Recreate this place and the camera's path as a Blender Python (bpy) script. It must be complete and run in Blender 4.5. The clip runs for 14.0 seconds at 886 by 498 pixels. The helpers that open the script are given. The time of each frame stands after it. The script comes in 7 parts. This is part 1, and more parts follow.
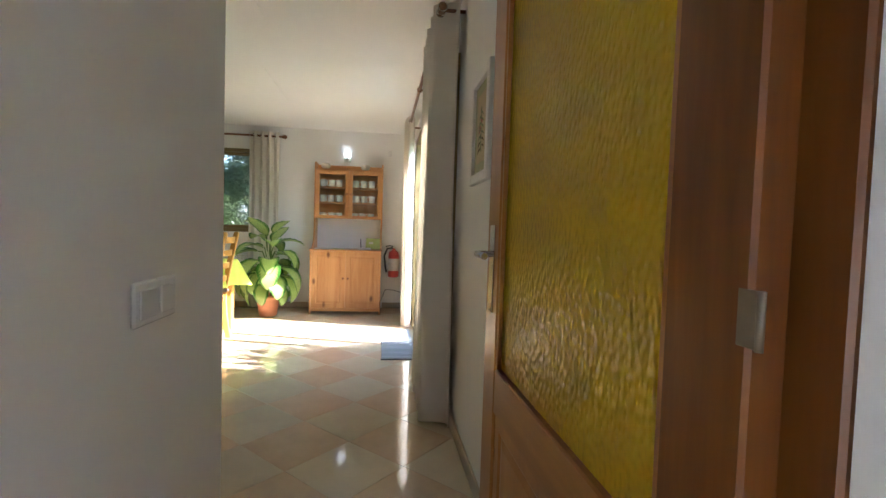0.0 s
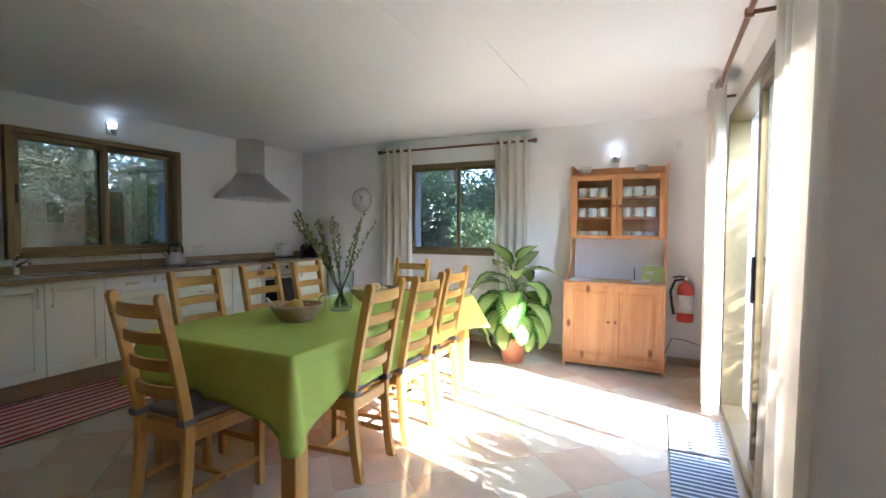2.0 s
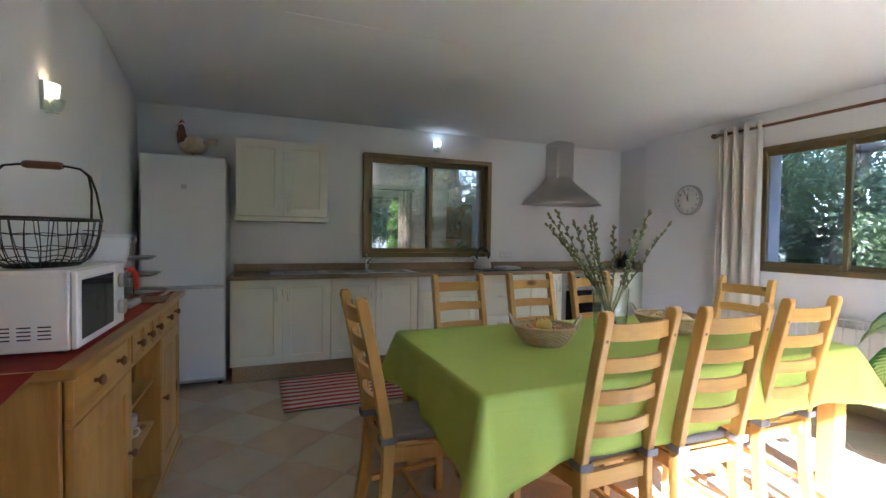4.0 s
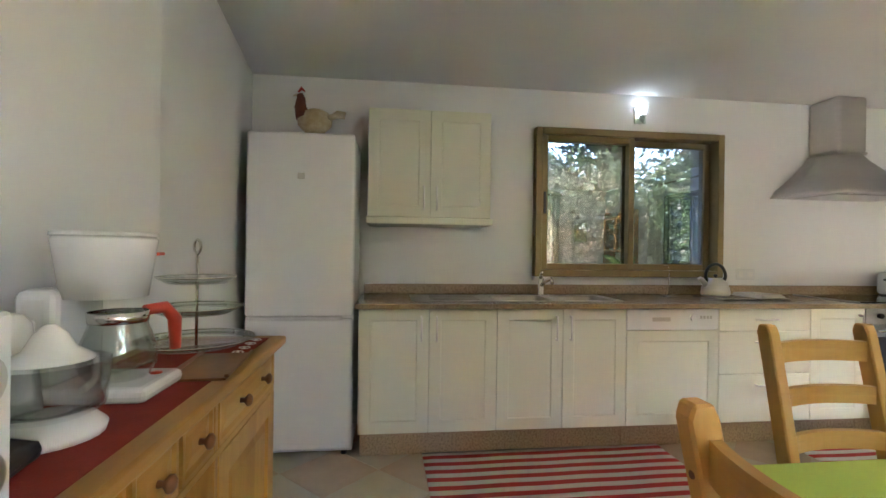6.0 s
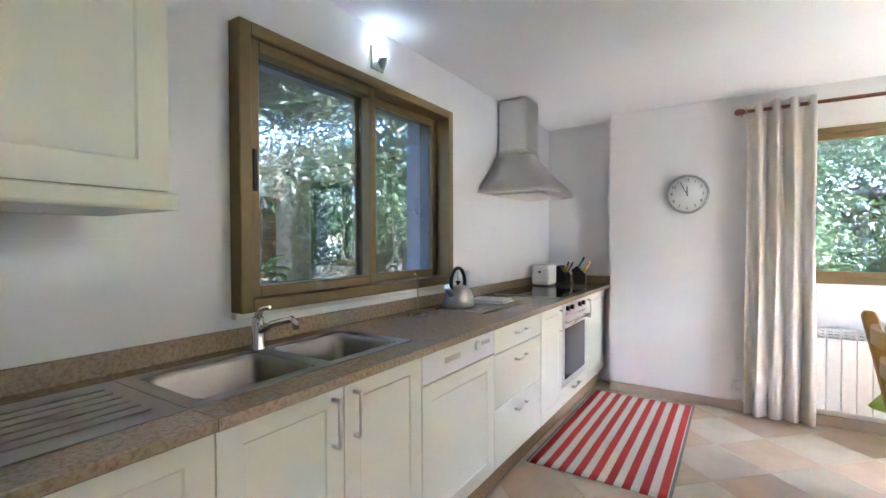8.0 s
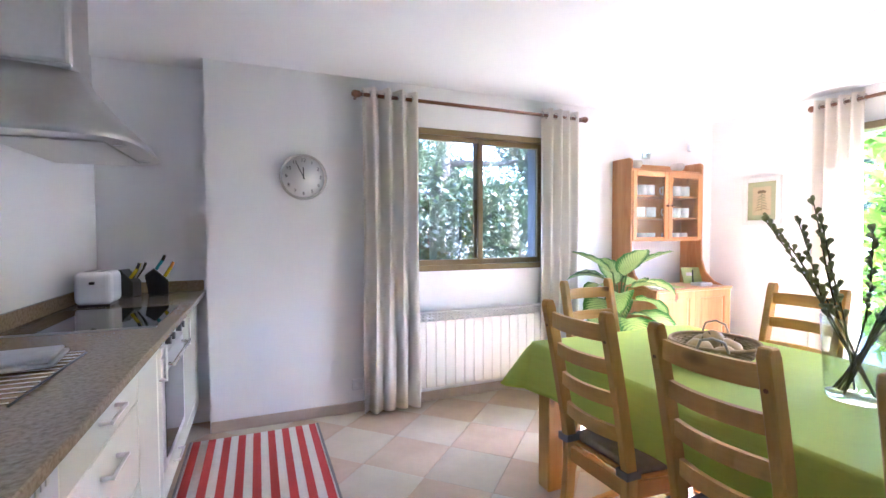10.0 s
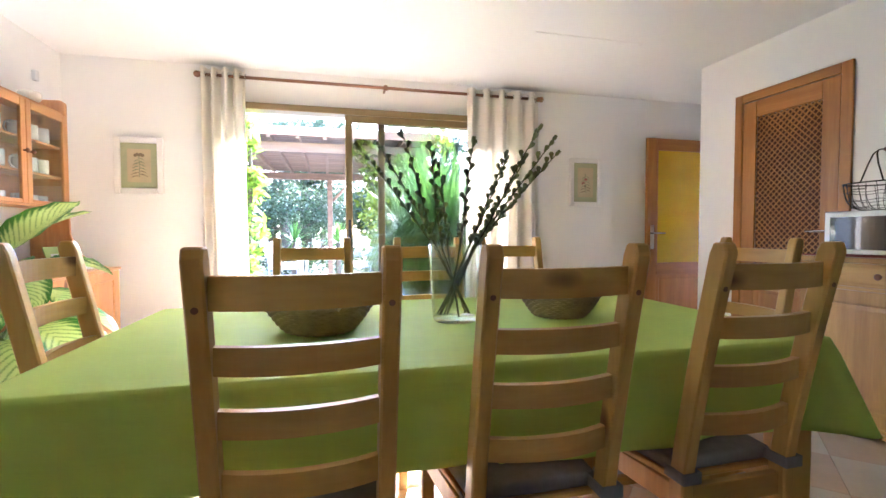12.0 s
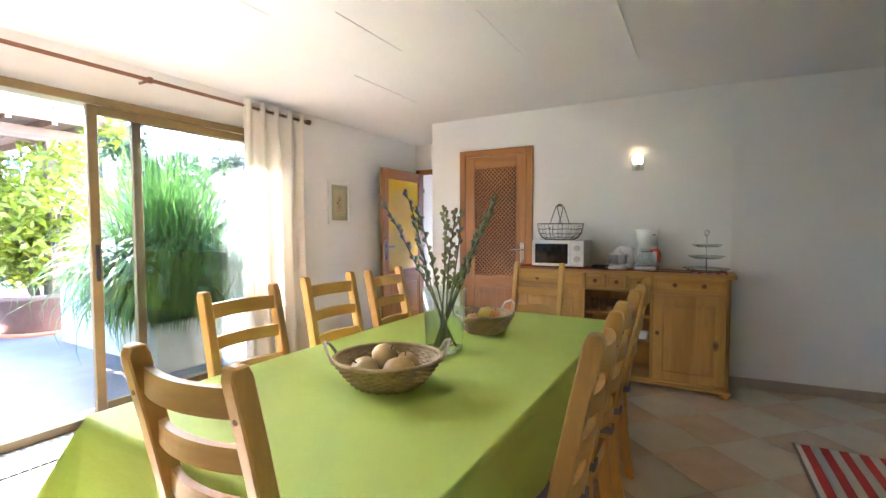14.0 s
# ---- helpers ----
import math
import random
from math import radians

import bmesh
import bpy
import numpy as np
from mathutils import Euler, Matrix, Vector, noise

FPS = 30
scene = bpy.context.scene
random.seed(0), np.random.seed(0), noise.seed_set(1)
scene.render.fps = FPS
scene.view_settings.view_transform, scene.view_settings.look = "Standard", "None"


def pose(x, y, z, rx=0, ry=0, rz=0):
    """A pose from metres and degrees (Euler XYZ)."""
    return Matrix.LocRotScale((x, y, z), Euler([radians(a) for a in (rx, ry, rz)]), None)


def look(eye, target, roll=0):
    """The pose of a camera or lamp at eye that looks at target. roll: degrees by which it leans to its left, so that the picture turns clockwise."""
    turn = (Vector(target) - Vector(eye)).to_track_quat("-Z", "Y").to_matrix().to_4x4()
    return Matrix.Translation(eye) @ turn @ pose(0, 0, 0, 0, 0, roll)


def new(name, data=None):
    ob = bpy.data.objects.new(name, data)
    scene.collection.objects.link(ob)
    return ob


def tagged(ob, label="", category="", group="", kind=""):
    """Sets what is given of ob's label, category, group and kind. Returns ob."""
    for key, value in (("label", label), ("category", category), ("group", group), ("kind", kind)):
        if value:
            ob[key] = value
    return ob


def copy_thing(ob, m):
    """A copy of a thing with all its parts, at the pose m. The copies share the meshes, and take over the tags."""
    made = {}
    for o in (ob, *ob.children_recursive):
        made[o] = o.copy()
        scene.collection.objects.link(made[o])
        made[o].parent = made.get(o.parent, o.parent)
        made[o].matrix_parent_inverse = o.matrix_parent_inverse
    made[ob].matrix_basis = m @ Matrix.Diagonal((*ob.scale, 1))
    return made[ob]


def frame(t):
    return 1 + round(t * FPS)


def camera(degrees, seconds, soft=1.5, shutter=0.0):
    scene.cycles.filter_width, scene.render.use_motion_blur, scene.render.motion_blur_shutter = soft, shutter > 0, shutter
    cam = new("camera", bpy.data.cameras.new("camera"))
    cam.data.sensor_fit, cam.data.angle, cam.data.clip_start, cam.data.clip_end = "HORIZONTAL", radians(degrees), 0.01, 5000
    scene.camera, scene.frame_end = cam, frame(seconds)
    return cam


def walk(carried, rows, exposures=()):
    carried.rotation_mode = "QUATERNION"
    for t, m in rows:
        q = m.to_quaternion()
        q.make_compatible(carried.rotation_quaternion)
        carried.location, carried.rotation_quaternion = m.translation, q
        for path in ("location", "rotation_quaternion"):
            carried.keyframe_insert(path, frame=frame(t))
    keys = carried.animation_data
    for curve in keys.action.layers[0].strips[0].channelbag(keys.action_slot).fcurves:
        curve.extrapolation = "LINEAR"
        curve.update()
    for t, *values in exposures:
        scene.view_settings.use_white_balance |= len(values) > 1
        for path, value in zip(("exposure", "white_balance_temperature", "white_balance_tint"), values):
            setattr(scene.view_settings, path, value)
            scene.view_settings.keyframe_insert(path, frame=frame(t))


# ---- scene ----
cam = camera(88.9, 14.0)
PATH = [
    (0, (0.727, -0.749, 1.11), (1.0, 1.232, 1.026), 1.8),
    (0.3, (0.777, -0.393, 1.138), (1.022, 1.591, 1.041), 1.8),
    (0.5, (0.79, -0.153, 1.157), (0.968, 1.839, 1.051), 1.7),
    (1, (0.755, 0.225, 1.205), (0.644, 2.222, 1.104), 1.0),
    (1.5, (0.731, 0.453, 1.271), (0.181, 2.373, 1.178), 0.5),
    (2, (0.68, 0.654, 1.3), (-0.187, 2.454, 1.216), 0.3),
    (2.5, (0.641, 0.855, 1.302), (-0.51, 2.489, 1.226), 0.4),
    (3, (0.642, 1.056, 1.313), (-0.779, 2.462, 1.243), 0.5),
    (3.5, (0.606, 1.281, 1.288), (-1.069, 2.373, 1.231), 0.7),
    (4, (0.576, 1.451, 1.275), (-1.282, 2.188, 1.218), 0.8),
    (4.2, (0.548, 1.499, 1.274), (-1.387, 2.0, 1.215), 0.9),
    (6.5, (-1.407, 1.321, 1.232), (-3.394, 1.549, 1.231), 0.8),
    (7, (-1.848, 1.295, 1.285), (-3.767, 1.856, 1.27), 0.8),
    (7.5, (-2.206, 1.359, 1.328), (-3.788, 2.582, 1.29), 0.6),
    (7.7, (-2.339, 1.376, 1.318), (-3.718, 2.824, 1.289), 0.3),
    (9.8, (-3.159, 2.212, 1.289), (-2.647, 4.144, 1.241), -0.1),
    (10, (-3.157, 2.315, 1.295), (-2.398, 4.164, 1.227), -0.2),
    (10.5, (-3.091, 2.609, 1.184), (-1.66, 4.006, 1.135), -0.2),
    (11, (-3.045, 2.92, 1.093), (-1.173, 3.62, 1.028), 0.2),
    (11.5, (-2.989, 3.255, 1.038), (-0.999, 3.441, 0.972), 0.1),
    (12, (-2.887, 3.6, 1.054), (-0.946, 3.12, 0.983), -0.1),
    (12.5, (-2.835, 3.96, 1.115), (-1.013, 3.14, 1.033), -0.1),
    (13, (-2.70, 4.355, 1.135), (-1.115, 3.14, 1.06), -0.2),
    (13.5, (-2.56, 4.63, 1.185), (-1.19, 3.178, 1.11), -0.1),
    (14, (-2.295, 4.873, 1.273), (-1.302, 3.14, 1.181), -0.1),
]
walk(cam, [(t, look(eye, target, roll)) for t, eye, target, roll in PATH],
     [(0.0, 4.40, 5850, 11), (1.0, 4.90, 5450, 16), (2.5, 4.90, 5200, 18), (3.5, 5.05, 5200, 21), (4.2, 5.10, 5200, 22), (6.5, 6.26, 6000, 19), (7.7, 6.50, 5300, 22), (9.8, 6.28, 4900, 29), (11.0, 5.83, 5450, 23), (12.5, 5.68, 5450, 21), (14.0, 5.78, 5600, 20)])

from math import sin, cos, pi, tan, atan2, hypot

# ---- world, sun, exposure ----
SUN_AZ = radians(-17.3)      # direction from which the sun comes: angle from +x towards -y
SUN_EL = radians(36.5)
LAMP_A, LAMP_B, LAMP_C = 0.3, 0.6, 0.3
TILE_H, TILE_O = 0.268, (0.59, 2.66)
sky_world = bpy.data.worlds.new("sky")
scene.world = sky_world
sky_world.use_nodes = True
_nt = sky_world.node_tree
_sky = _nt.nodes.new("ShaderNodeTexSky")
_sky.sky_type = "NISHITA"
_sky.sun_disc = False
_sky.sun_elevation = SUN_EL
_sky.sun_rotation = radians(107.3)
_bg = _nt.nodes["Background"]
_bg.inputs["Strength"].default_value = 0.15
_nt.links.new(_sky.outputs[0], _bg.inputs["Color"])
sun_data = bpy.data.lights.new("sun", "SUN")
sun_data.energy = 2.4
sun_data.angle = radians(0.55)
sun_data.color = (1.0, 0.96, 0.90)
sun = new("sun", sun_data)
_from = Vector((cos(SUN_EL) * cos(SUN_AZ), cos(SUN_EL) * sin(SUN_AZ), sin(SUN_EL)))
sun.matrix_world = look(_from * 20, (0, 0, 0))


# ---- materials ----
def mat(name, col, rough=0.6, metal=0.0, grain=0.0, scale=20.0, bump=0.0, bump_scale=120.0, col2=None, stretch=(1, 1, 1), spec=0.5, coat=0.0, rough_var=0.0, objvar=0.0):
    """A surface with variation at two scales: broad mottling between two colours and fine relief."""
    m = bpy.data.materials.new(name)
    m.use_nodes = True
    nt = m.node_tree
    b = nt.nodes["Principled BSDF"]
    b.inputs["Roughness"].default_value = rough
    b.inputs["Metallic"].default_value = metal
    b.inputs["Specular IOR Level"].default_value = spec
    b.inputs["Coat Weight"].default_value = coat
    b.inputs["Coat Roughness"].default_value = 0.08
    tc = nt.nodes.new("ShaderNodeTexCoord")
    mp = nt.nodes.new("ShaderNodeMapping")
    mp.inputs["Scale"].default_value = stretch
    nt.links.new(tc.outputs["Object"], mp.inputs["Vector"])
    c2 = col2 or tuple(c * (1 - grain) for c in col)
    n1 = nt.nodes.new("ShaderNodeTexNoise")
    n1.inputs["Scale"].default_value = scale
    n1.inputs["Detail"].default_value = 6
    n1.inputs["Roughness"].default_value = 0.65
    nt.links.new(mp.outputs[0], n1.inputs["Vector"])
    ramp = nt.nodes.new("ShaderNodeValToRGB")
    ramp.color_ramp.elements[0].position, ramp.color_ramp.elements[1].position = 0.32, 0.68
    ramp.color_ramp.elements[0].color, ramp.color_ramp.elements[1].color = (*c2, 1), (*col, 1)
    nt.links.new(n1.outputs["Fac"], ramp.inputs["Fac"])
    out = ramp.outputs["Color"]
    if objvar:
        info = nt.nodes.new("ShaderNodeObjectInfo")
        hs = nt.nodes.new("ShaderNodeHueSaturation")
        mr = nt.nodes.new("ShaderNodeMapRange")
        mr.inputs["To Min"].default_value, mr.inputs["To Max"].default_value = 1 - objvar, 1 + objvar
        nt.links.new(info.outputs["Random"], mr.inputs["Value"])
        nt.links.new(mr.outputs[0], hs.inputs["Value"])
        nt.links.new(out, hs.inputs["Color"])
        out = hs.outputs["Color"]
    nt.links.new(out, b.inputs["Base Color"])
    if rough_var:
        mr2 = nt.nodes.new("ShaderNodeMapRange")
        mr2.inputs["To Min"].default_value, mr2.inputs["To Max"].default_value = max(0.02, rough - rough_var), rough + rough_var
        nt.links.new(n1.outputs["Fac"], mr2.inputs["Value"])
        nt.links.new(mr2.outputs[0], b.inputs["Roughness"])
    if bump:
        n2 = nt.nodes.new("ShaderNodeTexNoise")
        n2.inputs["Scale"].default_value = bump_scale
        n2.inputs["Detail"].default_value = 3
        nt.links.new(mp.outputs[0], n2.inputs["Vector"])
        bp = nt.nodes.new("ShaderNodeBump")
        bp.inputs["Strength"].default_value = bump
        bp.inputs["Distance"].default_value = 0.004
        nt.links.new(n2.outputs["Fac"], bp.inputs["Height"])
        nt.links.new(bp.outputs[0], b.inputs["Normal"])
    return m


def wood(name, light, dark, rough=0.42, along="Z", knots=True, ring=9.0, coat=0.0, objvar=0.1):
    """Varnished timber: long grain along one axis, a few dark knots."""
    m = bpy.data.materials.new(name)
    m.use_nodes = True
    nt = m.node_tree
    b = nt.nodes["Principled BSDF"]
    b.inputs["Roughness"].default_value = rough
    b.inputs["Coat Weight"].default_value = coat
    tc = nt.nodes.new("ShaderNodeTexCoord")
    info = nt.nodes.new("ShaderNodeObjectInfo")
    add = nt.nodes.new("ShaderNodeVectorMath")
    nt.links.new(tc.outputs["Object"], add.inputs[0])
    mul = nt.nodes.new("ShaderNodeMath")
    mul.operation = "MULTIPLY"
    mul.inputs[1].default_value = 17.0
    nt.links.new(info.outputs["Random"], mul.inputs[0])
    nt.links.new(mul.outputs[0], add.inputs[1])
    mp = nt.nodes.new("ShaderNodeMapping")
    s = {"X": (0.09, 1, 1), "Y": (1, 0.09, 1), "Z": (1, 1, 0.09)}[along]
    mp.inputs["Scale"].default_value = s
    nt.links.new(add.outputs[0], mp.inputs["Vector"])
    n1 = nt.nodes.new("ShaderNodeTexNoise")
    n1.inputs["Scale"].default_value = ring
    n1.inputs["Detail"].default_value = 5
    n1.inputs["Distortion"].default_value = 0.6
    nt.links.new(mp.outputs[0], n1.inputs["Vector"])
    n2 = nt.nodes.new("ShaderNodeTexNoise")
    n2.inputs["Scale"].default_value = 90.0
    n2.inputs["Detail"].default_value = 3
    nt.links.new(mp.outputs[0], n2.inputs["Vector"])
    wv = nt.nodes.new("ShaderNodeMath")
    wv.operation = "MULTIPLY_ADD"
    wv.inputs[1].default_value = 5.0
    nt.links.new(n1.outputs["Fac"], wv.inputs[0])
    wv.inputs[2].default_value = 0.0
    fr = nt.nodes.new("ShaderNodeMath")
    fr.operation = "PINGPONG"
    fr.inputs[1].default_value = 1.0
    nt.links.new(wv.outputs[0], fr.inputs[0])
    mixf = nt.nodes.new("ShaderNodeMath")
    mixf.operation = "MULTIPLY_ADD"
    mixf.inputs[1].default_value = 0.5
    nt.links.new(n2.outputs["Fac"], mixf.inputs[0])
    hf = nt.nodes.new("ShaderNodeMath")
    hf.operation = "MULTIPLY"
    hf.inputs[1].default_value = 0.55
    nt.links.new(fr.outputs[0], hf.inputs[0])
    nt.links.new(hf.outputs[0], mixf.inputs[2])
    ramp = nt.nodes.new("ShaderNodeValToRGB")
    ramp.color_ramp.elements[0].position, ramp.color_ramp.elements[1].position = 0.15, 0.85
    ramp.color_ramp.elements[0].color, ramp.color_ramp.elements[1].color = (*light, 1), (*dark, 1)
    nt.links.new(mixf.outputs[0], ramp.inputs["Fac"])
    col = ramp.outputs["Color"]
    if knots:
        vo = nt.nodes.new("ShaderNodeTexVoronoi")
        vo.inputs["Scale"].default_value = 4.2
        mpk = nt.nodes.new("ShaderNodeMapping")
        mpk.inputs["Scale"].default_value = {"X": (0.5, 1, 1), "Y": (1, 0.5, 1), "Z": (1, 1, 0.5)}[along]
        nt.links.new(add.outputs[0], mpk.inputs["Vector"])
        nt.links.new(mpk.outputs[0], vo.inputs["Vector"])
        kr = nt.nodes.new("ShaderNodeValToRGB")
        kr.color_ramp.elements[0].position, kr.color_ramp.elements[1].position = 0.045, 0.11
        kr.color_ramp.elements[0].color = (1, 1, 1, 1)
        kr.color_ramp.elements[1].color = (0, 0, 0, 1)
        nt.links.new(vo.outputs["Distance"], kr.inputs["Fac"])
        mx = nt.nodes.new("ShaderNodeMix")
        mx.data_type = "RGBA"
        mx.inputs[7].default_value = (dark[0] * 0.35, dark[1] * 0.28, dark[2] * 0.25, 1)
        nt.links.new(kr.outputs["Color"], mx.inputs[0])
        nt.links.new(col, mx.inputs[6])
        col = mx.outputs[2]
    hs = nt.nodes.new("ShaderNodeHueSaturation")
    mr = nt.nodes.new("ShaderNodeMapRange")
    mr.inputs["To Min"].default_value, mr.inputs["To Max"].default_value = 1 - objvar, 1 + objvar
    nt.links.new(info.outputs["Random"], mr.inputs["Value"])
    nt.links.new(mr.outputs[0], hs.inputs["Value"])
    nt.links.new(col, hs.inputs["Color"])
    nt.links.new(hs.outputs["Color"], b.inputs["Base Color"])
    bp = nt.nodes.new("ShaderNodeBump")
    bp.inputs["Strength"].default_value = 0.15
    bp.inputs["Distance"].default_value = 0.002
    nt.links.new(n2.outputs["Fac"], bp.inputs["Height"])
    nt.links.new(bp.outputs[0], b.inputs["Normal"])
    return m


def pane_mat(name, tint=(0.97, 0.99, 0.98), skin=0.035):
    """Window glass: a clear pane with a mirror-like skin that grows at grazing angles."""
    m = bpy.data.materials.new(name)
    m.use_nodes = True
    nt = m.node_tree
    nt.nodes.remove(nt.nodes["Principled BSDF"])
    out = nt.nodes["Material Output"]
    tr = nt.nodes.new("ShaderNodeBsdfTransparent")
    tr.inputs["Color"].default_value = (*tint, 1)
    gl = nt.nodes.new("ShaderNodeBsdfGlossy")
    gl.inputs["Roughness"].default_value = 0.01
    lw = nt.nodes.new("ShaderNodeLayerWeight")
    lw.inputs["Blend"].default_value = 0.5
    pw = nt.nodes.new("ShaderNodeMath")
    pw.operation = "POWER"
    pw.inputs[1].default_value = 4.0
    nt.links.new(lw.outputs["Facing"], pw.inputs[0])
    fr = nt.nodes.new("ShaderNodeMath")
    fr.operation = "MULTIPLY_ADD"
    fr.inputs[1].default_value, fr.inputs[2].default_value = 0.8, skin
    nt.links.new(pw.outputs[0], fr.inputs[0])
    mx = nt.nodes.new("ShaderNodeMixShader")
    nt.links.new(fr.outputs[0], mx.inputs[0])
    nt.links.new(tr.outputs[0], mx.inputs[1])
    nt.links.new(gl.outputs[0], mx.inputs[2])
    nt.links.new(mx.outputs[0], out.inputs["Surface"])
    return m


def glow(name, col, strength):
    m = bpy.data.materials.new(name)
    m.use_nodes = True
    b = m.node_tree.nodes["Principled BSDF"]
    b.inputs["Base Color"].default_value = (*col, 1)
    b.inputs["Emission Color"].default_value = (*col, 1)
    b.inputs["Emission Strength"].default_value = strength
    return m


def leaf_mat(name, col, col2, trans=0.35, rough=0.4, scale=6.0):
    """Foliage: mottled green that lets part of the light through."""
    m = mat(name, col, rough, scale=scale, col2=col2, objvar=0.0)
    nt = m.node_tree
    b = nt.nodes["Principled BSDF"]
    out = nt.nodes["Material Output"]
    t = nt.nodes.new("ShaderNodeBsdfTranslucent")
    g = nt.nodes.new("ShaderNodeNewGeometry")
    hs = nt.nodes.new("ShaderNodeHueSaturation")
    mr = nt.nodes.new("ShaderNodeMapRange")
    mr.inputs["To Min"].default_value, mr.inputs["To Max"].default_value = 0.65, 1.35
    nt.links.new(g.outputs["Random Per Island"], mr.inputs["Value"])
    nt.links.new(mr.outputs[0], hs.inputs["Value"])
    src = b.inputs["Base Color"].links[0].from_socket
    nt.links.new(src, hs.inputs["Color"])
    nt.links.new(hs.outputs["Color"], b.inputs["Base Color"])
    nt.links.new(hs.outputs["Color"], t.inputs["Color"])
    mx = nt.nodes.new("ShaderNodeMixShader")
    mx.inputs[0].default_value = trans
    nt.links.new(b.outputs[0], mx.inputs[1])
    nt.links.new(t.outputs[0], mx.inputs[2])
    nt.links.new(mx.outputs[0], out.inputs["Surface"])
    return m


M = {}
M["wall"] = mat("white_plaster", (0.85, 0.84, 0.82), 0.75, scale=1.3, grain=0.03, bump=0.12, bump_scale=60)
M["ceil"] = mat("ceiling_paint", (0.85, 0.84, 0.82), 0.85, scale=1.1, grain=0.03, bump=0.08, bump_scale=50)
M["gloss_wall"] = mat("glazed_white_tile", (0.84, 0.84, 0.83), 0.12, scale=0.8, grain=0.02, bump=0.05, bump_scale=3)
M["tile_light"] = mat("cream_stone_tile", (0.585, 0.515, 0.38), 0.08, spec=0.5, scale=5, grain=0.10, bump=0.02, bump_scale=12, rough_var=0.03, objvar=0.05)
M["tile_pink"] = mat("rose_stone_tile", (0.57, 0.44, 0.31), 0.08, spec=0.5, scale=5, grain=0.14, bump=0.02, bump_scale=12, rough_var=0.03, objvar=0.05)
M["grout"] = mat("grout", (0.56, 0.47, 0.34), 0.8, scale=30, grain=0.2)
M["skirt"] = mat("rose_stone_skirting", (0.50, 0.40, 0.30), 0.3, scale=6, grain=0.15)
M["bronze"] = mat("bronze_aluminium", (0.23, 0.17, 0.075), 0.4, 0.45, scale=30, grain=0.12)
M["pane"] = pane_mat("window_glass")
# Grey tint in these three panes stands in for dimmer light outdoors.
M["pane_patio"] = pane_mat("patio_glass", (0.78, 0.80, 0.79), 0.05)
M["pane_dim"] = pane_mat("dimmed_window_glass", (0.38, 0.39, 0.39), 0.16)
M["pane_dim_garden"] = pane_mat("garden_window_glass", (0.66, 0.67, 0.67), 0.12)
M["reveal"] = mat("grey_outer_render", (0.30, 0.30, 0.31), 0.85, scale=4, grain=0.1, bump=0.2)
M["chair"] = wood("oiled_pine", (0.60, 0.345, 0.08), (0.47, 0.245, 0.047), 0.4, "Z", objvar=0.08)
M["chair_x"] = wood("oiled_pine_rail", (0.60, 0.345, 0.08), (0.47, 0.245, 0.047), 0.4, "X", objvar=0.08)
M["pine"] = wood("knotty_pine", (0.55, 0.28, 0.105), (0.42, 0.18, 0.055), 0.38, "Z")
M["pine_x"] = wood("knotty_pine_rail", (0.55, 0.28, 0.105), (0.42, 0.18, 0.055), 0.38, "X")
M["sb"] = wood("antique_pine", (0.50, 0.275, 0.062), (0.35, 0.17, 0.032), 0.38, "Z")
M["sb_x"] = wood("antique_pine_rail", (0.50, 0.275, 0.062), (0.35, 0.17, 0.032), 0.38, "X")
M["doorwood"] = wood("stained_pine_door", (0.43, 0.19, 0.038), (0.31, 0.12, 0.02), 0.35, "Z", knots=False, objvar=0.06)
M["doorwood_x"] = wood("stained_pine_rail", (0.43, 0.19, 0.038), (0.31, 0.12, 0.02), 0.35, "X", knots=False, objvar=0.06)
# Darker copy of the door pine, with the corridor's shade in its colour.
M["doorwood_shade"] = wood("shaded_door_pine", (0.20, 0.068, 0.009), (0.12, 0.036, 0.004), 0.35, "Z", knots=False, objvar=0.06)
M["cloth"] = leaf_mat("green_cotton", (0.575, 0.69, 0.12), (0.53, 0.65, 0.105), 0.22, 0.7, 3.0)
M["cloth"].node_tree.nodes["Map Range"].inputs["To Min"].default_value = 1.0
M["cloth"].node_tree.nodes["Map Range"].inputs["To Max"].default_value = 1.0
_cn = M["cloth"].node_tree
_cz = _cn.nodes.new("ShaderNodeTexNoise")
_cz.inputs["Scale"].default_value, _cz.inputs["Detail"].default_value, _cz.inputs["Distortion"].default_value = 7.0, 4.0, 0.8
_cb = _cn.nodes.new("ShaderNodeBump")
_cb.inputs["Strength"].default_value, _cb.inputs["Distance"].default_value = 0.35, 0.012
_cn.links.new(_cz.outputs["Fac"], _cb.inputs["Height"])
_cn.links.new(_cb.outputs[0], _cn.nodes["Principled BSDF"].inputs["Normal"])
M["cream"] = mat("cream_lacquer", (0.80, 0.80, 0.655), 0.25, scale=2, grain=0.02, bump=0.02)
M["white"] = mat("white_enamel", (0.80, 0.80, 0.79), 0.25, scale=2, grain=0.02)
M["granite"] = None
M["steel"] = mat("brushed_steel", (0.56, 0.54, 0.50), 0.30, 1.0, scale=40, grain=0.05, stretch=(1, 0.04, 1))
M["sinksteel"] = mat("worn_sink_steel", (0.34, 0.32, 0.29), 0.33, 1.0, scale=30, grain=0.08)
M["dullsteel"] = mat("dull_hinge_steel", (0.30, 0.27, 0.22), 0.5, 1.0, scale=40, grain=0.15)
M["satin"] = mat("satin_nickel", (0.80, 0.78, 0.73), 0.45, 0.55, scale=40, grain=0.04)
M["chrome"] = mat("polished_chrome", (0.72, 0.70, 0.66), 0.12, 1.0)
M["black"] = mat("black_plastic", (0.02, 0.02, 0.02), 0.35, scale=20, grain=0.2)
